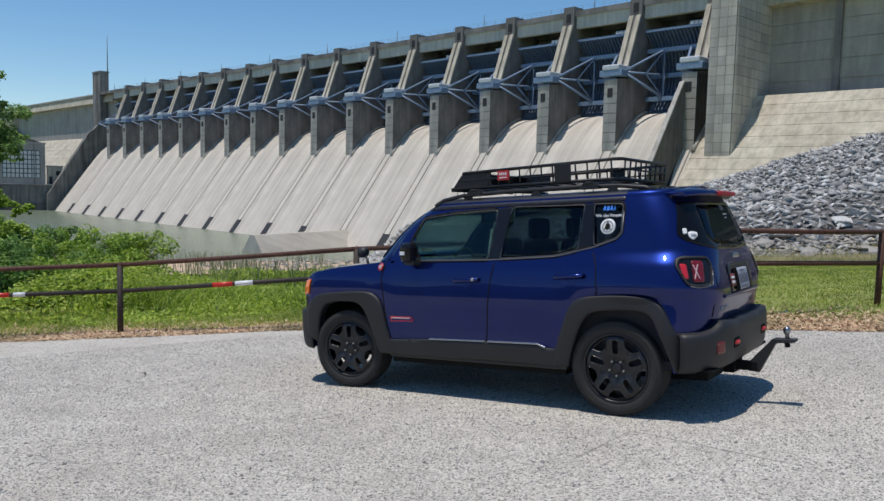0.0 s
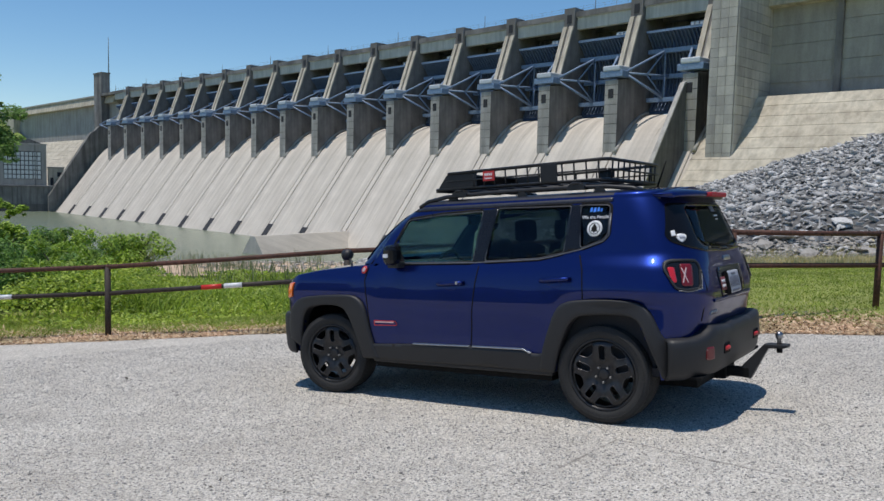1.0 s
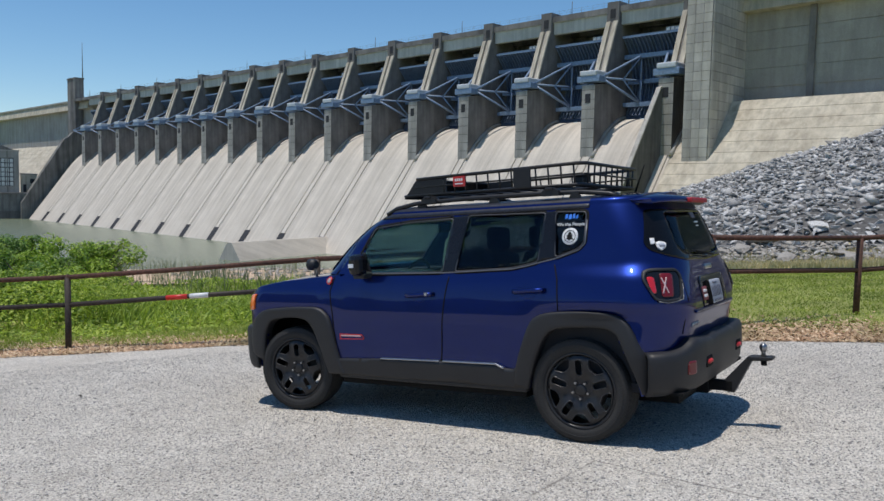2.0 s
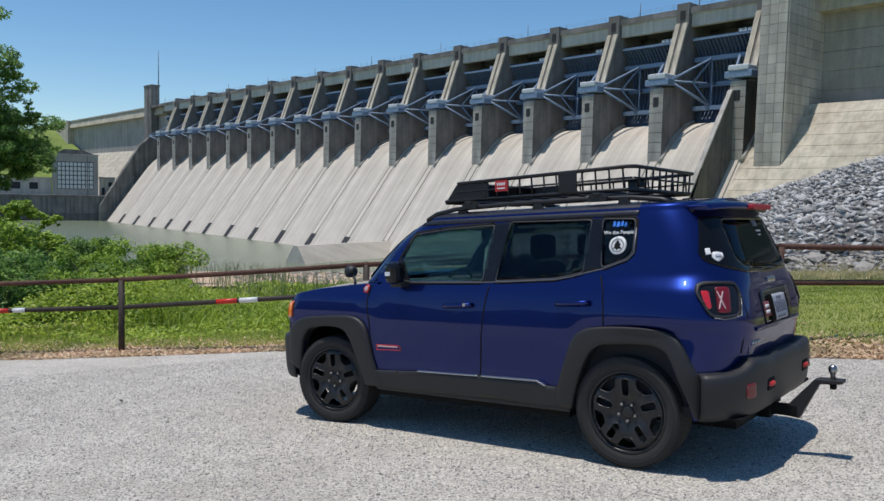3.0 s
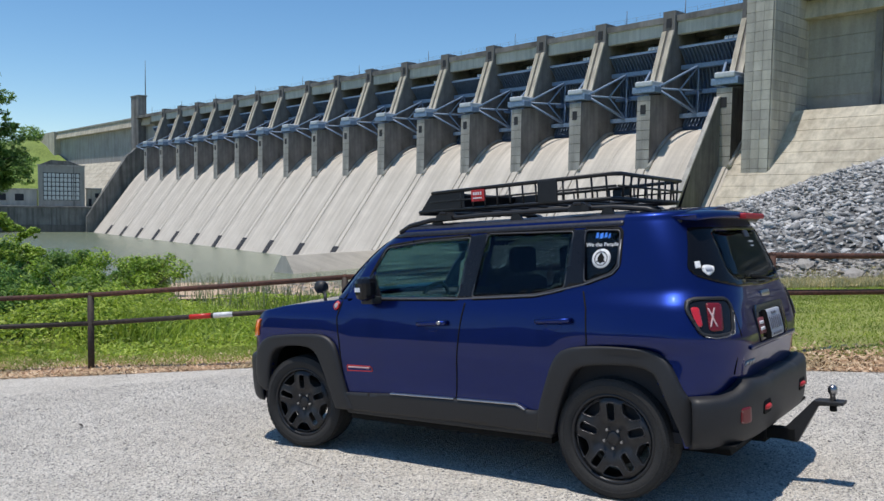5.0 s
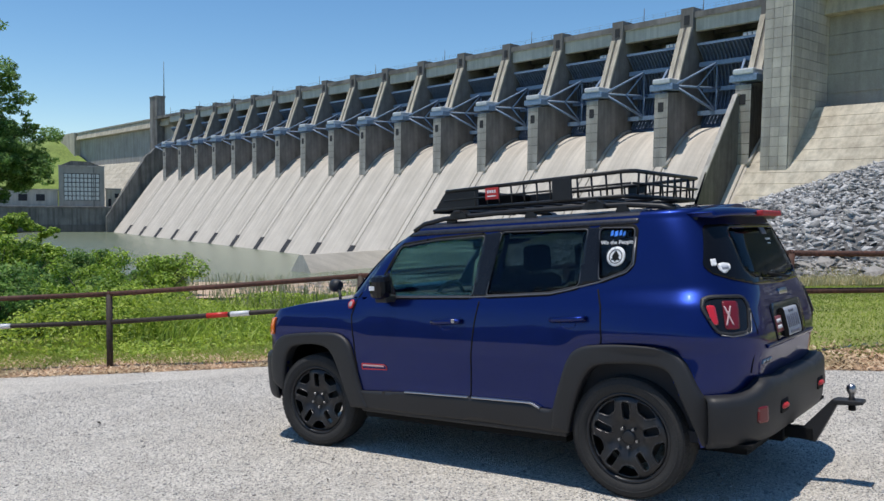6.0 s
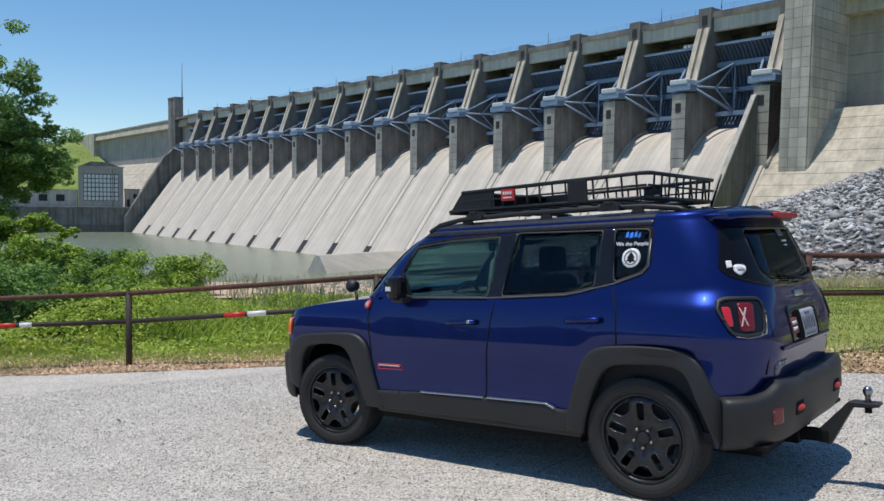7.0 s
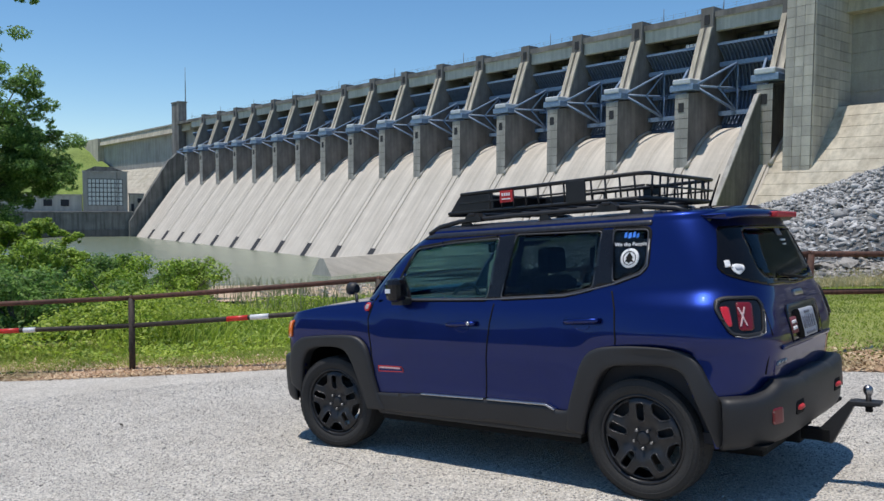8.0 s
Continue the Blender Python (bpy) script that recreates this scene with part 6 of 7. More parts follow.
# roof basket
basket = thing("roof_basket", "black steel roof basket clamped on roof bars", "roof rack", m=CAR_AT)
Y0 = 0.56
for z, x0, x1, lift in ((1.755, -0.29, 1.23, 0.0), (1.885, -0.17, 1.25, 0.022)):
    loop = [(x0, -Y0, 0), (x1 - 0.05, -Y0, lift), (x1, -Y0 + 0.05, lift), (x1, Y0 - 0.05, lift), (x1 - 0.05, Y0, lift), (x0, Y0, 0)]
    part("hoop", tube([(x, y, z + h) for x, y, h in loop], 0.0135, 8, True), M_RACK, basket)
for sgn in (-1, 1):
    part("mid_rail", tube([(-0.2, sgn * 0.56, 1.82), (1.24, sgn * 0.56, 1.832)], 0.007, 6), M_RACK, basket)
    for i in range(12):
        x = 0.08 + i * 0.1
        part("upright", tube([(x, sgn * 0.56, 1.755), (x - 0.006, sgn * 0.56, 1.887 + 0.018 * x)], 0.007, 6), M_RACK, basket)
    part("side_plate", boxes(((0.70, sgn * 0.572 - 0.008, 1.757), (0.84, sgn * 0.572 + 0.008, 1.90)), bevel=0.003), M_RACK, basket, "flat black joining plate")
    part("side_fairing", prism([(-0.29, 1.75), (0.10, 1.755), (0.10, 1.80), (0.10, 1.885), (-0.17, 1.888), (-0.20, 1.86)], sgn * 0.556 - 0.006, sgn * 0.556 + 0.006, "xz"), M_RACK, basket)
part("mid_rail", tube([(1.245, -0.54, 1.832), (1.245, 0.54, 1.832)], 0.007, 6), M_RACK, basket)
for i in range(9):
    y = -0.46 + i * 0.115
    part("upright", tube([(1.235, y, 1.755), (1.25, y, 1.907)], 0.007, 6), M_RACK, basket)
lab = part("maker_plate", boxes(((0.185, -0.592, 1.802), (0.29, -0.578, 1.882))), M_REDPAINT, basket, "red plate with pale bars")
for i in range(4):
    part("bar", boxes(((0.202 + i * 0.019, -0.595, 1.845), (0.214 + i * 0.019, -0.590, 1.865))), M_WHITE, lab)
part("bar", boxes(((0.202, -0.595, 1.820), (0.272, -0.590, 1.828))), M_WHITE, lab)
for i in range(10):
    x = -0.22 + i * 0.155
    part("floor_bar", tube([(x, -0.56, 1.752), (x, 0.56, 1.752)], 0.009, 6), M_RACK, basket)
for y in (-0.2, 0.2):
    part("floor_rail", tube([(-0.29, y, 1.742), (1.23, y, 1.742)], 0.009, 6), M_RACK, basket)
bm = bmesh.new()
q = [bm.verts.new(p) for p in ((-0.32, -0.54, 1.735), (-0.32, 0.54, 1.735), (-0.17, 0.55, 1.882), (-0.17, -0.55, 1.882), (-0.305, -0.54, 1.735), (-0.305, 0.54, 1.735), (-0.155, 0.55, 1.882), (-0.155, -0.55, 1.882))]
for f in ((0, 1, 2, 3), (7, 6, 5, 4), (0, 4, 5, 1), (1, 5, 6, 2), (2, 6, 7, 3), (3, 7, 4, 0)):
    bm.faces.new([q[k] for k in f])
part("wind_fairing", bm, M_RACK, basket, "black wind deflector")
for x in (-0.02, 1.02):
    barpart = part("cross_bar", boxes(((x - 0.03, -0.66, 1.722), (x + 0.03, 0.66, 1.742)), bevel=0.008), M_RACK, basket)
    for sgn in (-1, 1):
        part("clamp", prism([(x - 0.075, 1.684), (x + 0.075, 1.684), (x + 0.07, 1.712), (x + 0.035, 1.738), (x - 0.02, 1.744), (x - 0.055, 1.72)], sgn * 0.61 - 0.04, sgn * 0.61 + 0.04), M_RACK, barpart)

# ---- plants and stones ----
RNG = np.random.default_rng(7)


def blades(name, x, y, tall, wide, mat, label, lean=0.35, sink=0.02, parent=None, segments=2):
    """Grass: each blade a narrow bent strip that tapers to a point."""
    n = len(x)
    z = height(x, y) - sink
    a, b = RNG.uniform(0, 2 * np.pi, n), RNG.uniform(0, 2 * np.pi, n)
    l = tall * lean * RNG.uniform(0.2, 1.4, n)
    wx, wy = np.cos(a) * wide / 2, np.sin(a) * wide / 2
    lx, ly = np.cos(b) * l, np.sin(b) * l
    v = np.stack([np.stack([x - wx, y - wy, z], -1), np.stack([x + wx, y + wy, z], -1),
                  np.stack([x + lx * 0.35 + wx * 0.8, y + ly * 0.35 + wy * 0.8, z + tall * 0.6], -1), np.stack([x + lx * 0.35 - wx * 0.8, y + ly * 0.35 - wy * 0.8, z + tall * 0.6], -1),
                  np.stack([x + lx, y + ly, z + tall], -1)], 1).reshape(-1, 3)
    k = np.arange(n)[:, None] * 5
    f = np.concatenate([k + np.array([0, 1, 2]), k + np.array([0, 2, 3]), k + np.array([3, 2, 4])], 0)
    ob = new(name, np_mesh(name, v, f, mat))
    if parent:
        ob.parent = parent
    return tagged(ob, label, "grass", kind="stuff")


def wedge(n, b0, b1, r0, r1):
    """Random places between two bearings and two distances from where the camera stands."""
    beta = np.radians(RNG.uniform(b0, b1, n))
    r = np.sqrt(RNG.uniform(r0 * r0, r1 * r1, n))
    return EYE0[0] - r * np.sin(beta), EYE0[1] + r * np.cos(beta)


def patchy(x, y, scale, seed=0.0):
    return np.array([noise.noise((a * scale, b * scale, seed)) for a, b in zip(x, y)])


# mown lawn towards the stones, and the strip along the fence
x, y = wedge(150000, -6, 34, 9.5, 29)
keep = (y - edge_y(x) > 0.75 + 0.35 * np.sin(x * 3.1))
x, y = x[keep], y[keep]
far = np.hypot(x - EYE0[0], y - EYE0[1])
blades("lawn_grass", x, y, RNG.uniform(0.015, 0.045, len(x)), RNG.uniform(0.008, 0.014, len(x)) * (0.6 + far / 20), M_GRASS, "short mown green grass with straw-coloured patches", 1.2)
x, y = wedge(26000, -6, 26, 23.6, 27.6)
blades("dry_grass", x, y, RNG.uniform(0.06, 0.24, len(x)), RNG.uniform(0.012, 0.03, len(x)), M_DRYGRASS, "dry straw-coloured grass at the foot of the stones")
x, y = wedge(130000, 30, 84, 9.5, 18)
past = y - edge_y(x)
keep = (past > 0.9 + 0.3 * np.sin(x * 2.3)) & (past < 5.2)
x, y = x[keep], y[keep]
blades("verge_grass", x, y, RNG.uniform(0.03, 0.09, len(x)), RNG.uniform(0.008, 0.016, len(x)), M_GRASS, "short green grass on the verge", 1.1)

# tall weeds on the river bank
x, y = wedge(80000, 27, 84, 11, 38)
past = y - edge_y(x)
d = patchy(x, y, 0.35, 3.0)
keep = (past > 4.0 + 0.5 * np.sin(x * 1.7)) & (RNG.uniform(0, 1, len(x)) < 0.55 + d) & ((np.degrees(np.arctan2(EYE0[0] - x, y - EYE0[1])) > 60) | (np.hypot(x - EYE0[0], y - EYE0[1]) < 22))
x, y, d = x[keep], y[keep], d[keep]
far = np.hypot(x - EYE0[0], y - EYE0[1])
tall = RNG.uniform(0.2, 0.5, len(x)) * (0.75 + 0.9 * np.clip(d + 0.2, 0, 1)) * smooth(10, 15, far)
blades("tall_weeds", x, y, tall + 0.06, RNG.uniform(0.012, 0.03, len(x)) * (0.6 + far / 26), M_WEED, "lush bright green weeds on the river bank", 1.0)
x, y = wedge(5000, 27, 60, 16, 38)
keep = (patchy(x, y, 0.3, 9.0) > 0.1) & ((np.degrees(np.arctan2(EYE0[0] - x, y - EYE0[1])) > 43) | (np.hypot(x - EYE0[0], y - EYE0[1]) < 26))
blades("reed_grass", x[keep], y[keep], RNG.uniform(0.5, 0.9, keep.sum()), RNG.uniform(0.015, 0.03, keep.sum()), foliage("grey_green_reeds", (0.16, 0.20, 0.10), (0.32, 0.36, 0.20), (0.50, 0.48, 0.30)), "pale grey-green seeding grass", 0.35)


def leaves(name, centres, radii, count, size, mat, parent, flat=0.8):
    """Clumps of separate small leaves, denser towards the outside of each clump."""
    cs, rs = np.asarray(centres, float), np.asarray(radii, float)
    pick = RNG.choice(len(cs), count, p=rs ** 2 / (rs ** 2).sum())
    d = RNG.normal(size=(count, 3))
    d /= np.linalg.norm(d, axis=1)[:, None]
    rad = rs[pick] * RNG.uniform(0.25, 1, count) ** 0.45 * (1 + 0.22 * np.sin(d[:, 0] * 7 + pick) * np.sin(d[:, 2] * 6 + pick * 2))
    p = cs[pick] + d * rad[:, None] * np.array([1, 1, flat])
    face = RNG.normal(size=(count, 3)) * 0.6 + d * 0.5 + np.array([0, 0, 0.8])
    a = np.cross(face, RNG.normal(size=(count, 3)))
    a /= np.linalg.norm(a, axis=1)[:, None] + 1e-9
    b = np.cross(face, a)
    b /= np.linalg.norm(b, axis=1)[:, None] + 1e-9
    s = size * RNG.uniform(0.55, 1.3, count)[:, None]
    v = np.stack([p - a * s, p + b * s * 0.42 - a * s * 0.1, p + a * s, p - b * s * 0.42 - a * s * 0.1], 1).reshape(-1, 3)
    f = np.arange(count * 4).reshape(-1, 4)
    return part(name, np_mesh(name, v, f, mat), mat, parent)


def carpet(name, x, y, top, size, mat, label):
    """A mat of broad-leaved weeds: separate leaves, most of them near the top of the growth and turned to the sky."""
    n = len(x)
    z = height(x, y) + top * RNG.uniform(0, 1, n) ** 0.35
    p = np.stack([x, y, z], -1)
    up = RNG.normal(size=(n, 3)) * 0.55 + np.array([0, 0, 1.0])
    up /= np.linalg.norm(up, axis=1)[:, None]
    a = np.cross(up, RNG.normal(size=(n, 3)))
    a /= np.linalg.norm(a, axis=1)[:, None] + 1e-9
    b = np.cross(up, a)
    s = (size * RNG.uniform(0.5, 1.3, n))[:, None]
    v = np.stack([p - a * s, p + b * s * 0.45, p + a * s - up * s * 0.3, p - b * s * 0.45], 1).reshape(-1, 3)
    ob = new(name, np_mesh(name, v, np.arange(n * 4).reshape(-1, 4), mat))
    return tagged(ob, label, "weeds", kind="stuff")


x, y = wedge(330000, 27, 80, 11, 42)
past = y - edge_y(x)
beta = np.degrees(np.arctan2(EYE0[0] - x, y - EYE0[1]))
far = np.hypot(x - EYE0[0], y - EYE0[1])
d = patchy(x, y, 0.30, 3.0) + 0.5 * patchy(x, y, 0.9, 8.0)
start = np.interp(beta, (38, 48, 60), (4.4, 3.6, 2.3))
keep = (past > start + 0.4 * np.sin(x * 1.7)) & (d > -0.42) & ((beta > 59.5) | (far < 22.5 + 5 * d))
x, y, d, beta, far, past = x[keep], y[keep], d[keep], beta[keep], far[keep], past[keep]
lush = smooth(47, 60, beta)
mound = (0.10 + (0.26 + 0.55 * lush) * np.clip(d + 0.35, 0, 1.1)) * smooth(0.0, 1.6, past - start[keep])
carpet("leafy_weeds", x, y, mound + 0.05, 0.020 + 0.0016 * far, M_WEED, "dense bright green broad-leaved weeds on the bank")


def limb(points, r0, r1):
    pts = [Vector(p) for p in points]
    out = []
    for i in range(len(pts) - 1):
        for k in range(4):
            t = k / 4
            p = pts[i].lerp(pts[i + 1], t)
            out.append(p + Vector((0.06 * noise.noise(p * 1.3), 0.06 * noise.noise(p * 1.7 + Vector((5, 0, 0))), 0)))
    out.append(pts[-1])
    n = len(out)
    return tube(out, r0, 8, radii=[r0 + (r1 - r0) * i / (n - 1) for i in range(n)])


# the tree at the river's edge
TREE = Vector((-25.1, 5.0, 0))
t_s, t_d = Vector((0.37, 0.93, 0)), Vector((-0.93, 0.37, 0))
clumps = [(1.2, 6.7, 0.8), (0.2, 6.2, 1.1), (1.75, 5.75, 0.62), (2.1, 5.2, 0.5), (0.9, 5.2, 1.0), (1.9, 4.15, 0.8), (2.7, 4.05, 0.55), (1.1, 4.1, 1.1), (2.3, 3.3, 0.95), (3.0, 3.1, 0.6), (0.6, 2.8, 1.2), (0.2, 3.8, 1.2), (1.0, 2.3, 0.9), (0.3, 6.9, 0.9), (1.9, 2.4, 0.75), (2.7, 2.5, 0.6), (0.9, 1.3, 0.8), (-1.5, 6.5, 1.5), (-2.0, 4.0, 1.7), (-1.5, 2.0, 1.5), (3.2, 2.6, 0.45), (1.5, 3.2, 1.0), (0.3, 1.6, 1.0), (1.3, 4.8, 0.8), (-0.4, 4.6, 1.2), (1.6, 1.8, 0.6), (2.4, 2.9, 0.8), (1.8, 3.7, 0.8)]
bough = [(1.2, 0.65, 0.34), (1.63, 0.47, 0.36), (1.98, 0.69, 0.36), (2.36, 0.73, 0.31), (2.75, 0.57, 0.22), (3.05, 0.52, 0.15), (2.15, 0.96, 0.2), (0.95, 0.35, 0.43), (0.4, 0.5, 0.4)]
spray = [(2.2, 8.42, 0.2), (1.75, 8.55, 0.28), (1.2, 8.9, 0.4)]
tree = thing("tree", "leafy green tree with a dark trunk on the bank", "tree")
centres, radii = [], []
for s, z, r in clumps:
    for k in range(9):
        o = Vector(RNG.normal(size=3) * 0.5 * r)
        c = TREE + t_s * s + t_d * RNG.uniform(-1.6, 1.6) * (0.4 if r < 0.6 else 1) + Vector((0, 0, z)) + o
        centres.append(c)
        radii.append(r * RNG.uniform(0.28, 0.56))
g = float(height(TREE.x, TREE.y))
fork = TREE + Vector((0, 0, 1.6))
part("trunk", limb([TREE + Vector((0.1, -0.1, g - 0.3)), TREE + Vector((-0.05, 0, 0.2)), fork], 0.26, 0.17), M_BARK, tree)
for s, z, r in clumps:
    tip = TREE + t_s * s + Vector((0, 0, z))
    part("limb", limb([fork - Vector((0, 0, 0.4)), fork.lerp(tip, 0.5) + Vector((0, 0, 0.25)), tip], 0.06, 0.012), M_BARK, tree)
leaves("crown", centres, radii, 92000, 0.064, M_LEAF, tree, 0.6)
part("limb", limb([fork, TREE + Vector((0, 0, 5.0)), TREE + t_s * 0.5 + Vector((0, 0, 9.0)), TREE + t_s * 1.2 + Vector((0, 0, 9.2)), TREE + t_s * 2.2 + Vector((0, 0, 8.5))], 0.09, 0.012), M_BARK, tree)


def tufted(name, root, tufts, count, mat, parent):
    """Loose sprays of leaves along a branch."""
    centres, radii = [], []
    for s, z, r in tufts:
        for k in range(6):
            centres.append(root + t_s * (s + RNG.normal() * 0.4 * r) + t_d * RNG.normal() * 0.5 * r + Vector((0, 0, z + RNG.normal() * 0.35 * r)))
            radii.append(r * RNG.uniform(0.3, 0.6))
    leaves(name, centres, radii, count, 0.055, mat, parent, 0.6)


tufted("spray", TREE, spray, 1500, M_LEAF, tree)
# a long-armed shrub leaning out over the water
LEAN = Vector((-21.14, 3.53, 0.2))
leaning = thing("shrub", "bright green shrub with long boughs leaning over the water", "shrub", "shrubs on the bank")
foot = Vector((LEAN.x + 0.4, LEAN.y + 0.2, float(height(LEAN.x + 0.4, LEAN.y + 0.2)) - 0.1))
for s, z, r in bough[::2]:
    part("stem", limb([foot, LEAN + t_s * s * 0.45 + Vector((0, 0, 0.5)), LEAN + t_s * s + Vector((0, 0, z))], 0.03, 0.008), M_BARK, leaning)
tufted("foliage", LEAN, [(s, z, r * 1.2) for s, z, r in bough], 11000, M_SHRUB, leaning)


SHRUBS = [(-27.14, 7.86, -1.1, 0.8), (-30.25, 10.71, -0.8, 1.05), (-33.16, 13.84, -1.27, 0.95), (-37.18, 20.85, -2.31, 1.25), (-34.52, 15.54, -1.66, 0.8), (-29.49, 9.96, -0.75, 0.75), (-29.99, 11.25, -0.5, 0.6), (-18.99, 4.03, -1, 0.8), (-22.92, 7.49, -1.26, 0.75), (-25.4, 6.84, -0.4, 0.8), (-28.19, 12.53, -1.86, 0.7), (-13.48, 1.64, -0.81, 0.4), (-15.12, 2.92, -0.92, 0.35), (-36.12, 18.78, -2.6, 0.7), (-35.89, 21, -2.68, 0.55)]
SHRUBS += [(-21.3, 10.5, -0.65, 1.05), (-24.0, 9.3, -0.55, 0.75), (-18.9, 3.9, 0.15, 0.85), (-21.4, 5.7, -0.2, 0.85), (-17.3, 2.6, 0.2, 0.8)]
# Shrubs with darker leaves; the deep shade of their spots is put into colour.
SHADE_TONED_SHRUBS = (0, 3, 4, 7, 10, 11, 12, 13, 16, 21, 23, 24, 26, 27, 29, 31, 34, 39)
for k in range(26):
    b, r = radians(59.5 + (8.0 if k > 12 else 10.5) * ((k * 0.618) % 1.0)), 17.5 + 0.62 * k
    sx, sy = EYE0[0] - r * math.sin(b), EYE0[1] + r * math.cos(b)
    SHRUBS.append((sx, sy, float(height(sx, sy)) + (0.72 if k in (1, 3, 4, 6, 7) else 0.42) + 0.02 * k * ((k * 0.37) % 1.0), 0.6 + 0.5 * ((k * 0.77) % 1.0)))
for num, (sx, sy, sz, r) in enumerate(SHRUBS):
    c = Vector((sx, sy, sz))
    dist = math.hypot(sx - EYE0[0], sy - EYE0[1])
    bush = thing("shrub", "rounded bright green shrub on the river bank", "shrub", "shrubs on the bank")
    foot = Vector((c.x, c.y, float(height(c.x, c.y)) - 0.1))
    cl, rr = [], []
    for k in range(13):
        o = Vector(RNG.normal(size=3) * 0.5 * r)
        o.z *= 0.6
        cl.append(c + o)
        rr.append(r * RNG.uniform(0.22, 0.48))
        part("stem", limb([foot, foot.lerp(cl[-1], 0.55) + Vector((0, 0, 0.1)), cl[-1]], 0.028, 0.008), M_BARK, bush)
    n_low = max(1, int((c.z - foot.z) / (0.5 * r)))
    for k in range(n_low):
        for q in range(3):
            w = k / n_low
            cl.append(foot.lerp(c, w) + Vector((RNG.normal() * 0.5 * r, RNG.normal() * 0.5 * r, 0.15)))
            rr.append(r * 0.45)
    leaves("foliage", cl, rr, int(4000 * (0.5 + r)), 0.048 + 0.0006 * dist, M_LEAF if num in SHADE_TONED_SHRUBS else M_SHRUB, bush)

# bare dirt between the lot and the grass
dx = np.linspace(-30, 30, 400)
wide = np.array([0.75 + 0.45 * noise.noise((q * 0.9, 0, 4)) + 0.2 * noise.noise((q * 3.7, 2, 4)) + (0.8 if q < -5 else 0.0) for q in dx])
rows = [np.stack([dx, edge_y(dx) - 0.4 + k * (wide + 0.4) / 5, height(dx, edge_y(dx) - 0.4 + k * (wide + 0.4) / 5) + (-0.012 if k in (0, 5) else 0.0) - 0.008], -1) for k in range(6)]
di = np.arange(400 * 6).reshape(6, 400)
dq = np.stack([di[:-1, :-1], di[:-1, 1:], di[1:, 1:], di[1:, :-1]], -1).reshape(-1, 4)
tagged(new("dirt_verge", np_mesh("dirt_verge", np.concatenate(rows), dq, M_DIRT, True)), "bare tan dirt along the lot's edge", "dirt", kind="structure")

# leaf litter along the lot
n = 46000
x = RNG.uniform(-15, 8, n)
off = np.abs(RNG.normal(0.60, 0.50, n)) * (1 + 0.5 * smooth(-4, -8, x))
y = edge_y(x) + off - 0.08
z = height(x, y) + 0.004
a = RNG.uniform(0, 2 * np.pi, n)
s = RNG.uniform(0.012, 0.045, n)
tip = RNG.uniform(-0.5, 0.8, n) * s
ca, sa = np.cos(a), np.sin(a)
v = np.stack([np.stack([x - ca * s, y - sa * s, z], -1), np.stack([x + sa * s * 0.45, y - ca * s * 0.45, z + 0.012], -1), np.stack([x + ca * s, y + sa * s, z + np.abs(tip) + 0.01], -1), np.stack([x - sa * s * 0.45, y + ca * s * 0.45, z + 0.008], -1)], 1).reshape(-1, 3)
tagged(new("leaf_litter", np_mesh("leaf_litter", v, np.arange(n * 4).reshape(-1, 4), M_LITTER)), "dry brown leaves and chips along the lot's edge", "leaf litter", kind="stuff")


# riprap
def rock_mesh(seed, flat=0.5, worn=True):
    rng = np.random.default_rng(seed)
    bm = bmesh.new()
    for _ in range(8):
        p = rng.normal(size=3)
        p /= np.linalg.norm(p)
        p *= rng.uniform(0.75, 1.1)
        bm.verts.new((p[0] * rng.uniform(1.1, 1.6), p[1] * 0.8, p[2] * flat))
    bmesh.ops.convex_hull(bm, input=bm.verts)
    loose = [q for q in bm.verts if not q.link_faces]
    bmesh.ops.delete(bm, geom=loose, context="VERTS")
    if worn:
        bmesh.ops.bevel(bm, geom=list(bm.edges), offset=0.03, segments=1, affect="EDGES")
    me = bpy.data.meshes.new("stone")
    bm.to_mesh(me)
    bm.free()
    me.materials.append(M_ROCK)
    return me


rocks = [rock_mesh(50 + i, 0.55) for i in range(14)]
rock_np = []
for me in [rock_mesh(80 + i, 0.55, False) for i in range(14)]:
    co = np.empty(len(me.vertices) * 3)
    me.vertices.foreach_get("co", co)
    me.calc_loop_triangles()
    tri = np.empty(len(me.loop_triangles) * 3, np.int32)
    me.loop_triangles.foreach_get("vertices", tri)
    rock_np.append((co.reshape(-1, 3), tri.reshape(-1, 3)))
riprap = thing("riprap", "slope of loose grey angular riprap stones", "riprap", kind="structure")
spots = []
for r in np.arange(26.8, 55, 0.23):
    step = 0.27 / r
    beta = math.radians(-34)
    while beta < math.radians(26 if r < 29.5 else 40.5):
        spots.append((r + RNG.uniform(-0.2, 0.2), beta + RNG.uniform(-0.3, 0.3) * step))
        beta += step * RNG.uniform(0.8, 1.25) * (1 if beta > -0.12 else 2)
joined_v, joined_f, base_i = [], [], 0
near = 0
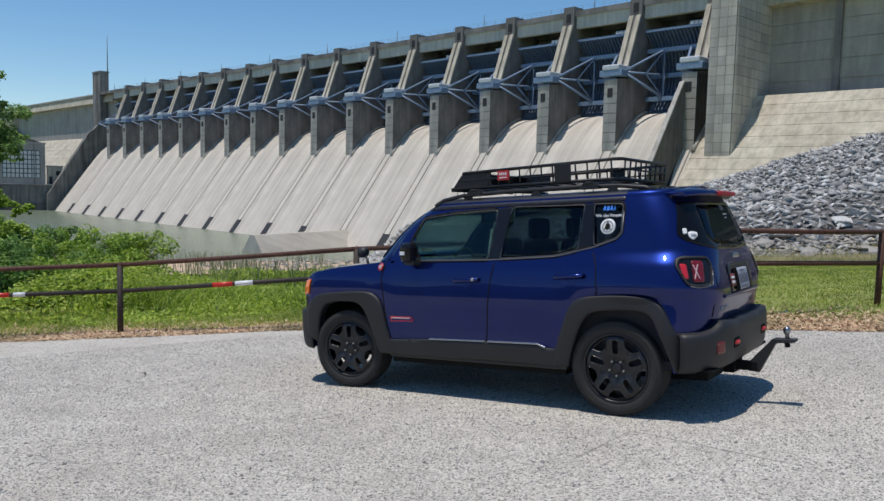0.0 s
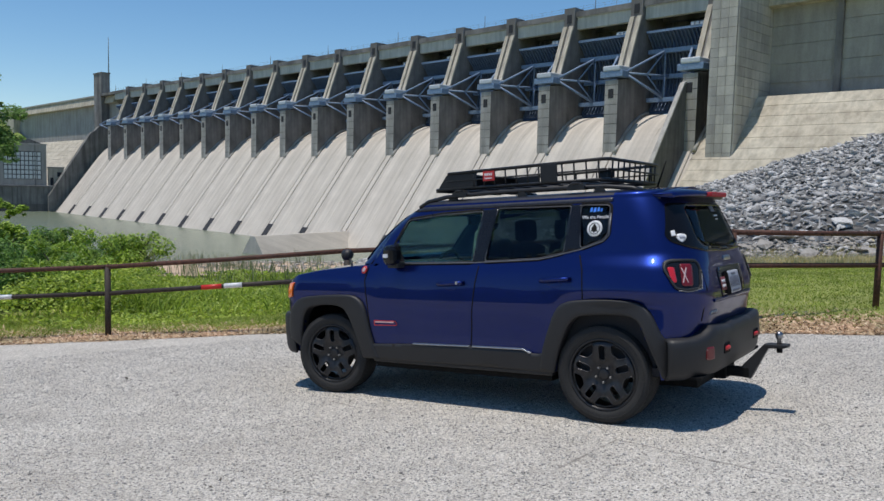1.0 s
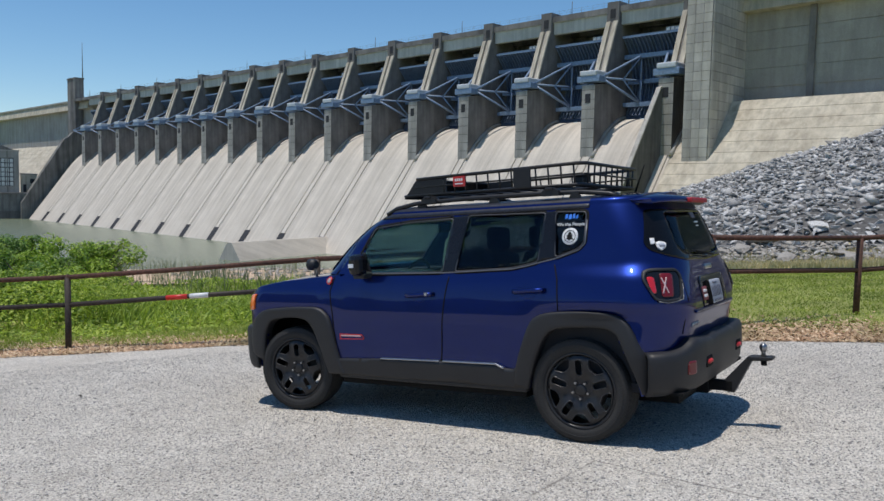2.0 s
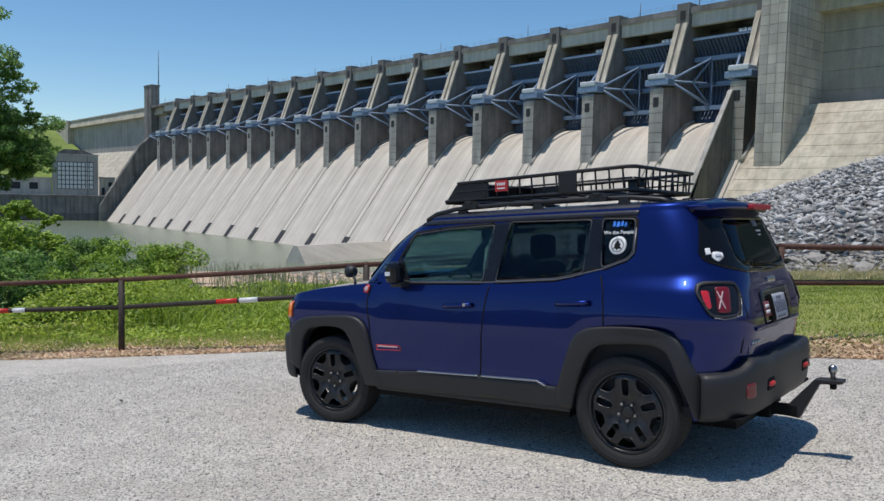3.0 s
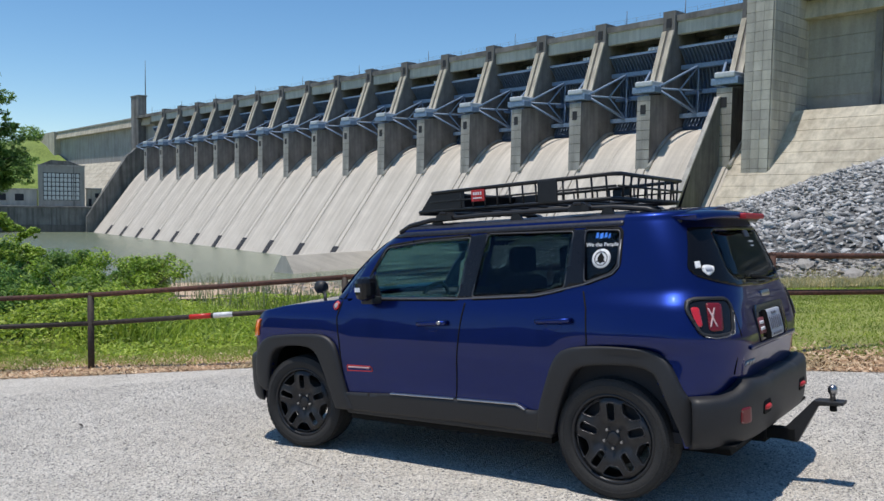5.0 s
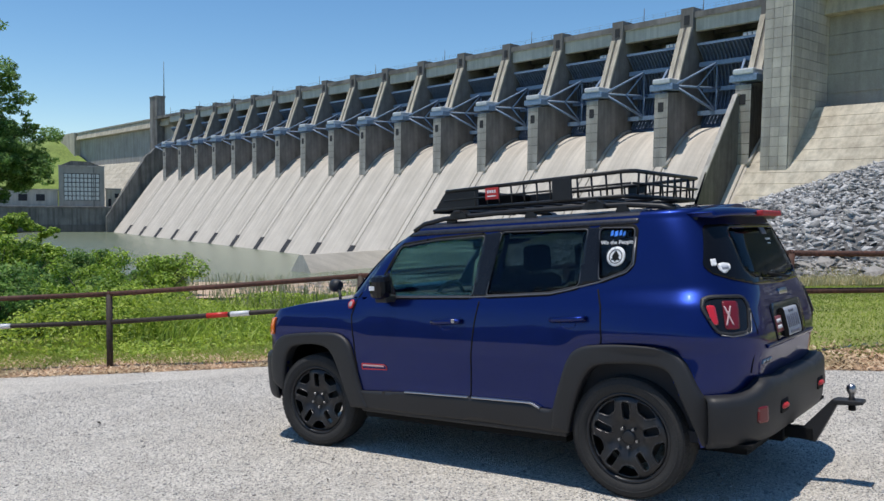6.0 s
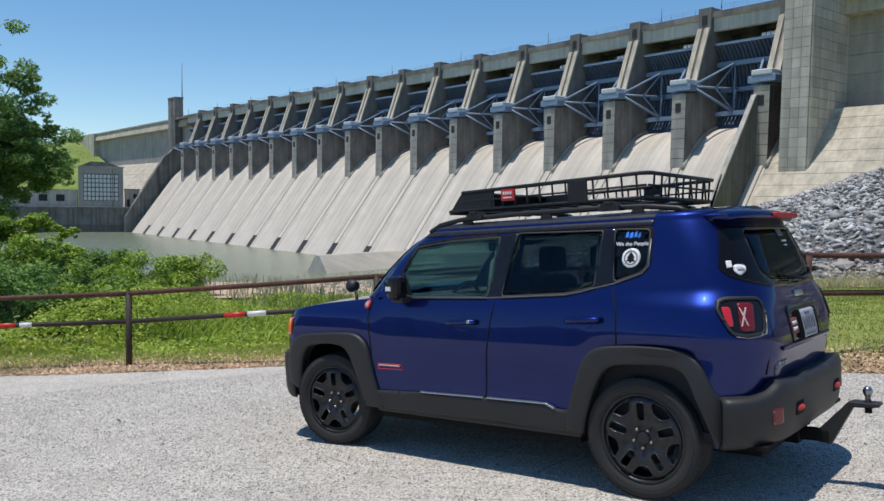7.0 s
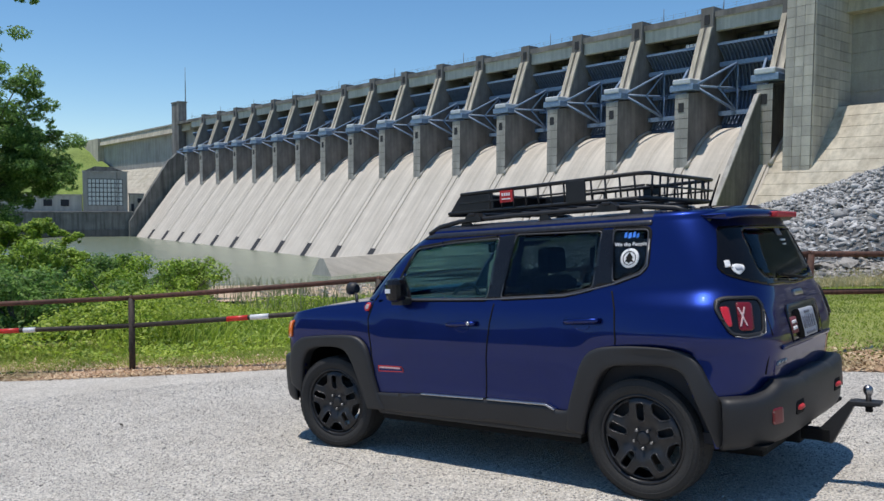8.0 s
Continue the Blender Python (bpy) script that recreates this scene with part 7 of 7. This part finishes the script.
for r, beta in sorted(spots):
    x, y = EYE0[0] - r * math.sin(beta), EYE0[1] + r * math.cos(beta)
    size = RNG.uniform(0.09, 0.235) * (0.75 if r < 29 else 1.0)
    if RNG.uniform() < 0.06:
        size *= 1.8
    z = float(height(x, y)) + size * 0.2 + RNG.uniform(-0.04, 0.09)
    k = int(RNG.integers(len(rocks)))
    rot = Euler((RNG.uniform(-0.75, 0.75), RNG.uniform(-0.6, 0.6), RNG.uniform(0, 6.28)))
    if r > 28.2 and near < 300 and -2 < math.degrees(beta) < 20:
        st = part("stone", rocks[k], None, riprap, m=Matrix.LocRotScale((x, y, z), rot, (size, size, size)))
        near += 1
    else:
        co, tri = rock_np[k]
        q = co @ np.array(rot.to_matrix()).T * size + np.array([x, y, z])
        joined_v.append(q)
        joined_f.append(tri + base_i)
        base_i += len(q)
rest = part("stones", np_mesh("stones", np.concatenate(joined_v), np.concatenate(joined_f), M_ROCK), M_ROCK, riprap)
tagged(rest, "grey riprap stones", kind="stuff")
def polar_sheet(name, r0, r1, b0, b1, nr, nb, lift, mat, ragged=0.0):
    """A sheet that follows the land between two bearings and two distances."""
    rr, bb = np.meshgrid(np.linspace(r0, r1, nr), np.radians(np.linspace(b0, b1, nb)), indexing="ij")
    rr = rr + ragged * np.array([noise.noise((b * 40, 0, 2.0)) + 0.5 * noise.noise((b * 130, 3, 2.0)) for b in bb[0]])[None, :]
    x, y = EYE0[0] - rr * np.sin(bb), EYE0[1] + rr * np.cos(bb)
    i = np.arange(rr.size).reshape(rr.shape)
    q = np.stack([i[:-1, :-1], i[:-1, 1:], i[1:, 1:], i[1:, :-1]], -1).reshape(-1, 4)
    return np_mesh(name, np.stack([x, y, height(x, y) + lift], -1).reshape(-1, 3), q, mat, True)


# Bed far darker than the stones: the gaps' shade is painted into it.
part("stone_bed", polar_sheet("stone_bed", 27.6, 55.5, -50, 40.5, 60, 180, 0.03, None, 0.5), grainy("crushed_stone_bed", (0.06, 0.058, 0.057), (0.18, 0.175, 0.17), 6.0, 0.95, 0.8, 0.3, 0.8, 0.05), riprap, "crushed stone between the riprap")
M_STRAW = grainy("dry_straw_turf", (0.46, 0.38, 0.19), (0.72, 0.62, 0.38), 14.0, 1.0, 0.9, 0.35, 0.6, 0.03)
tagged(new("dry_strip", polar_sheet("dry_strip", 23.9, 28.0, -8, 27, 12, 120, 0.03, M_STRAW, 0.7)), "strip of dry straw-coloured turf below the riprap", "dry turf", kind="structure")
tagged(new("bare_bank", polar_sheet("bare_bank", 27.5, 50, 24, 55, 40, 90, 0.05, M_DIRT, 1.2)), "bare tan soil bank above the river", "soil", kind="structure")
rub_v, rub_f, base_i = [], [], 0
bxs, bys = wedge(500, 38, 52, 28, 44)
fxs, fys = wedge(1900, -6, 26, 26.5, 28.4)
bxs, bys = np.concatenate([bxs, fxs]), np.concatenate([bys, fys])
for bx, by in zip(bxs, bys):
    co, tri = rock_np[int(RNG.integers(len(rock_np)))]
    size = RNG.uniform(0.05, 0.2)
    rot = Euler((RNG.uniform(-0.5, 0.5), RNG.uniform(-0.5, 0.5), RNG.uniform(0, 6.28)))
    rub_v.append(co @ np.array(rot.to_matrix()).T * size + np.array([bx, by, float(height(bx, by)) + 0.06]))
    rub_f.append(tri + base_i)
    base_i += len(co)
tagged(new("bank_rubble", np_mesh("bank_rubble", np.concatenate(rub_v), np.concatenate(rub_f), M_PALEROCK)), "pale broken stones on the bank and below the riprap", "rubble", kind="stuff")
rub = rock_mesh(99, 0.5)
rub.materials.clear()
rub.materials.append(M_PALEROCK)
LEDGE = [(EYE0[0] - 26.9 * math.sin(radians(b)), EYE0[1] + 26.9 * math.cos(radians(b)), 0.34 + 0.16 * math.sin(b * 5.1)) for b in np.arange(3.6, 11.0, 0.9)]
for bx, by, s in (*LEDGE, (-3.59, 21.47, 0.5), (-3.17, 21.78, 0.35), (-2.61, 22.11, 0.42), (-2.12, 22.41, 0.5), (-4.16, 21.11, 0.3), (-2.74, 21.26, 0.25), (-2.16, 21.49, 0.3), (-4.11, 22.16, 0.3)):
    c = Vector((bx, by, 0))
    st = new("boulder", rub)
    st.matrix_world = Matrix.LocRotScale((c.x, c.y, float(height(c.x, c.y)) + s * 0.25), Euler((0.2, 0.1, bx * 7.7)), (s * 1.6, s, s * 0.8))
    tagged(st, "pale broken limestone block at the foot of the riprap", "boulder", "pale boulders")

# loose chips on the lot
n = 90000
x, y = wedge(n, -8, 76, 2.6, 10.5)
keep = (y < edge_y(x) - 0.1)
x, y = x[keep], y[keep]
n = len(x)
z = lot_z(x, y)
s = RNG.uniform(0.0035, 0.0095, n) * np.where(RNG.uniform(0, 1, n) < 0.02, 2.0, 1.0)
a = RNG.uniform(0, 6.283, n)
octa = np.array([(1, 0, 0.1), (0.1, 0.8, 0.2), (-0.9, 0.2, 0), (0, -0.85, 0.15), (0.1, 0.05, 0.75), (0, 0, -0.4)])
ca, sa = np.cos(a)[:, None], np.sin(a)[:, None]
v = np.stack([x[:, None] + (octa[:, 0] * ca - octa[:, 1] * sa) * s[:, None], y[:, None] + (octa[:, 0] * sa + octa[:, 1] * ca) * s[:, None], z[:, None] + octa[:, 2] * s[:, None]], -1).reshape(-1, 3)
tri = np.array([(0, 1, 4), (1, 2, 4), (2, 3, 4), (3, 0, 4), (1, 0, 5), (2, 1, 5), (3, 2, 5), (0, 3, 5)])
f = (np.arange(n)[:, None, None] * 6 + tri).reshape(-1, 3)
M_CHIP = grainy("loose_chips", (0.30, 0.28, 0.26), (0.80, 0.77, 0.72), 60.0, 0.95, 3.0, 0.2, 0.2, 0.001, island=0.55)
tagged(new("loose_gravel", np_mesh("loose_gravel", v, f, M_CHIP)), "loose pale stone chips scattered on the lot", "gravel", kind="stuff")

speck = rock_mesh(123, 0.6)
speck.materials.clear()
speck.materials.append(M_BARK)
ob = new("pebble", speck)
ob.matrix_world = Matrix.LocRotScale((-3.66, -1.33, float(lot_z(-3.66, -1.33)) + 0.012), Euler((0.1, 0.2, 0.4)), (0.035, 0.028, 0.04))
tagged(ob, "single dark pebble lying on the pale lot", "pebble")

# twigs and leaf scraps blown over the lot
n = 70
x, y = wedge(n, 0, 70, 3.2, 9.5)
keep = y < edge_y(x) - 0.2
x, y = x[keep], y[keep]
n = len(x)
z = lot_z(x, y) + 0.004
a, s = RNG.uniform(0, 6.283, n), RNG.uniform(0.006, 0.018, n)
ca, sa = np.cos(a), np.sin(a)
v = np.stack([np.stack([x - ca * s, y - sa * s, z], -1), np.stack([x + sa * s * 0.4, y - ca * s * 0.4, z + 0.006], -1), np.stack([x + ca * s, y + sa * s, z + 0.008], -1), np.stack([x - sa * s * 0.4, y + ca * s * 0.4, z + 0.003], -1)], 1).reshape(-1, 3)
tagged(new("leaf_scraps", np_mesh("leaf_scraps", v, np.arange(n * 4).reshape(-1, 4), M_BARK)), "dark leaf scraps scattered on the lot", "leaf litter", kind="stuff")
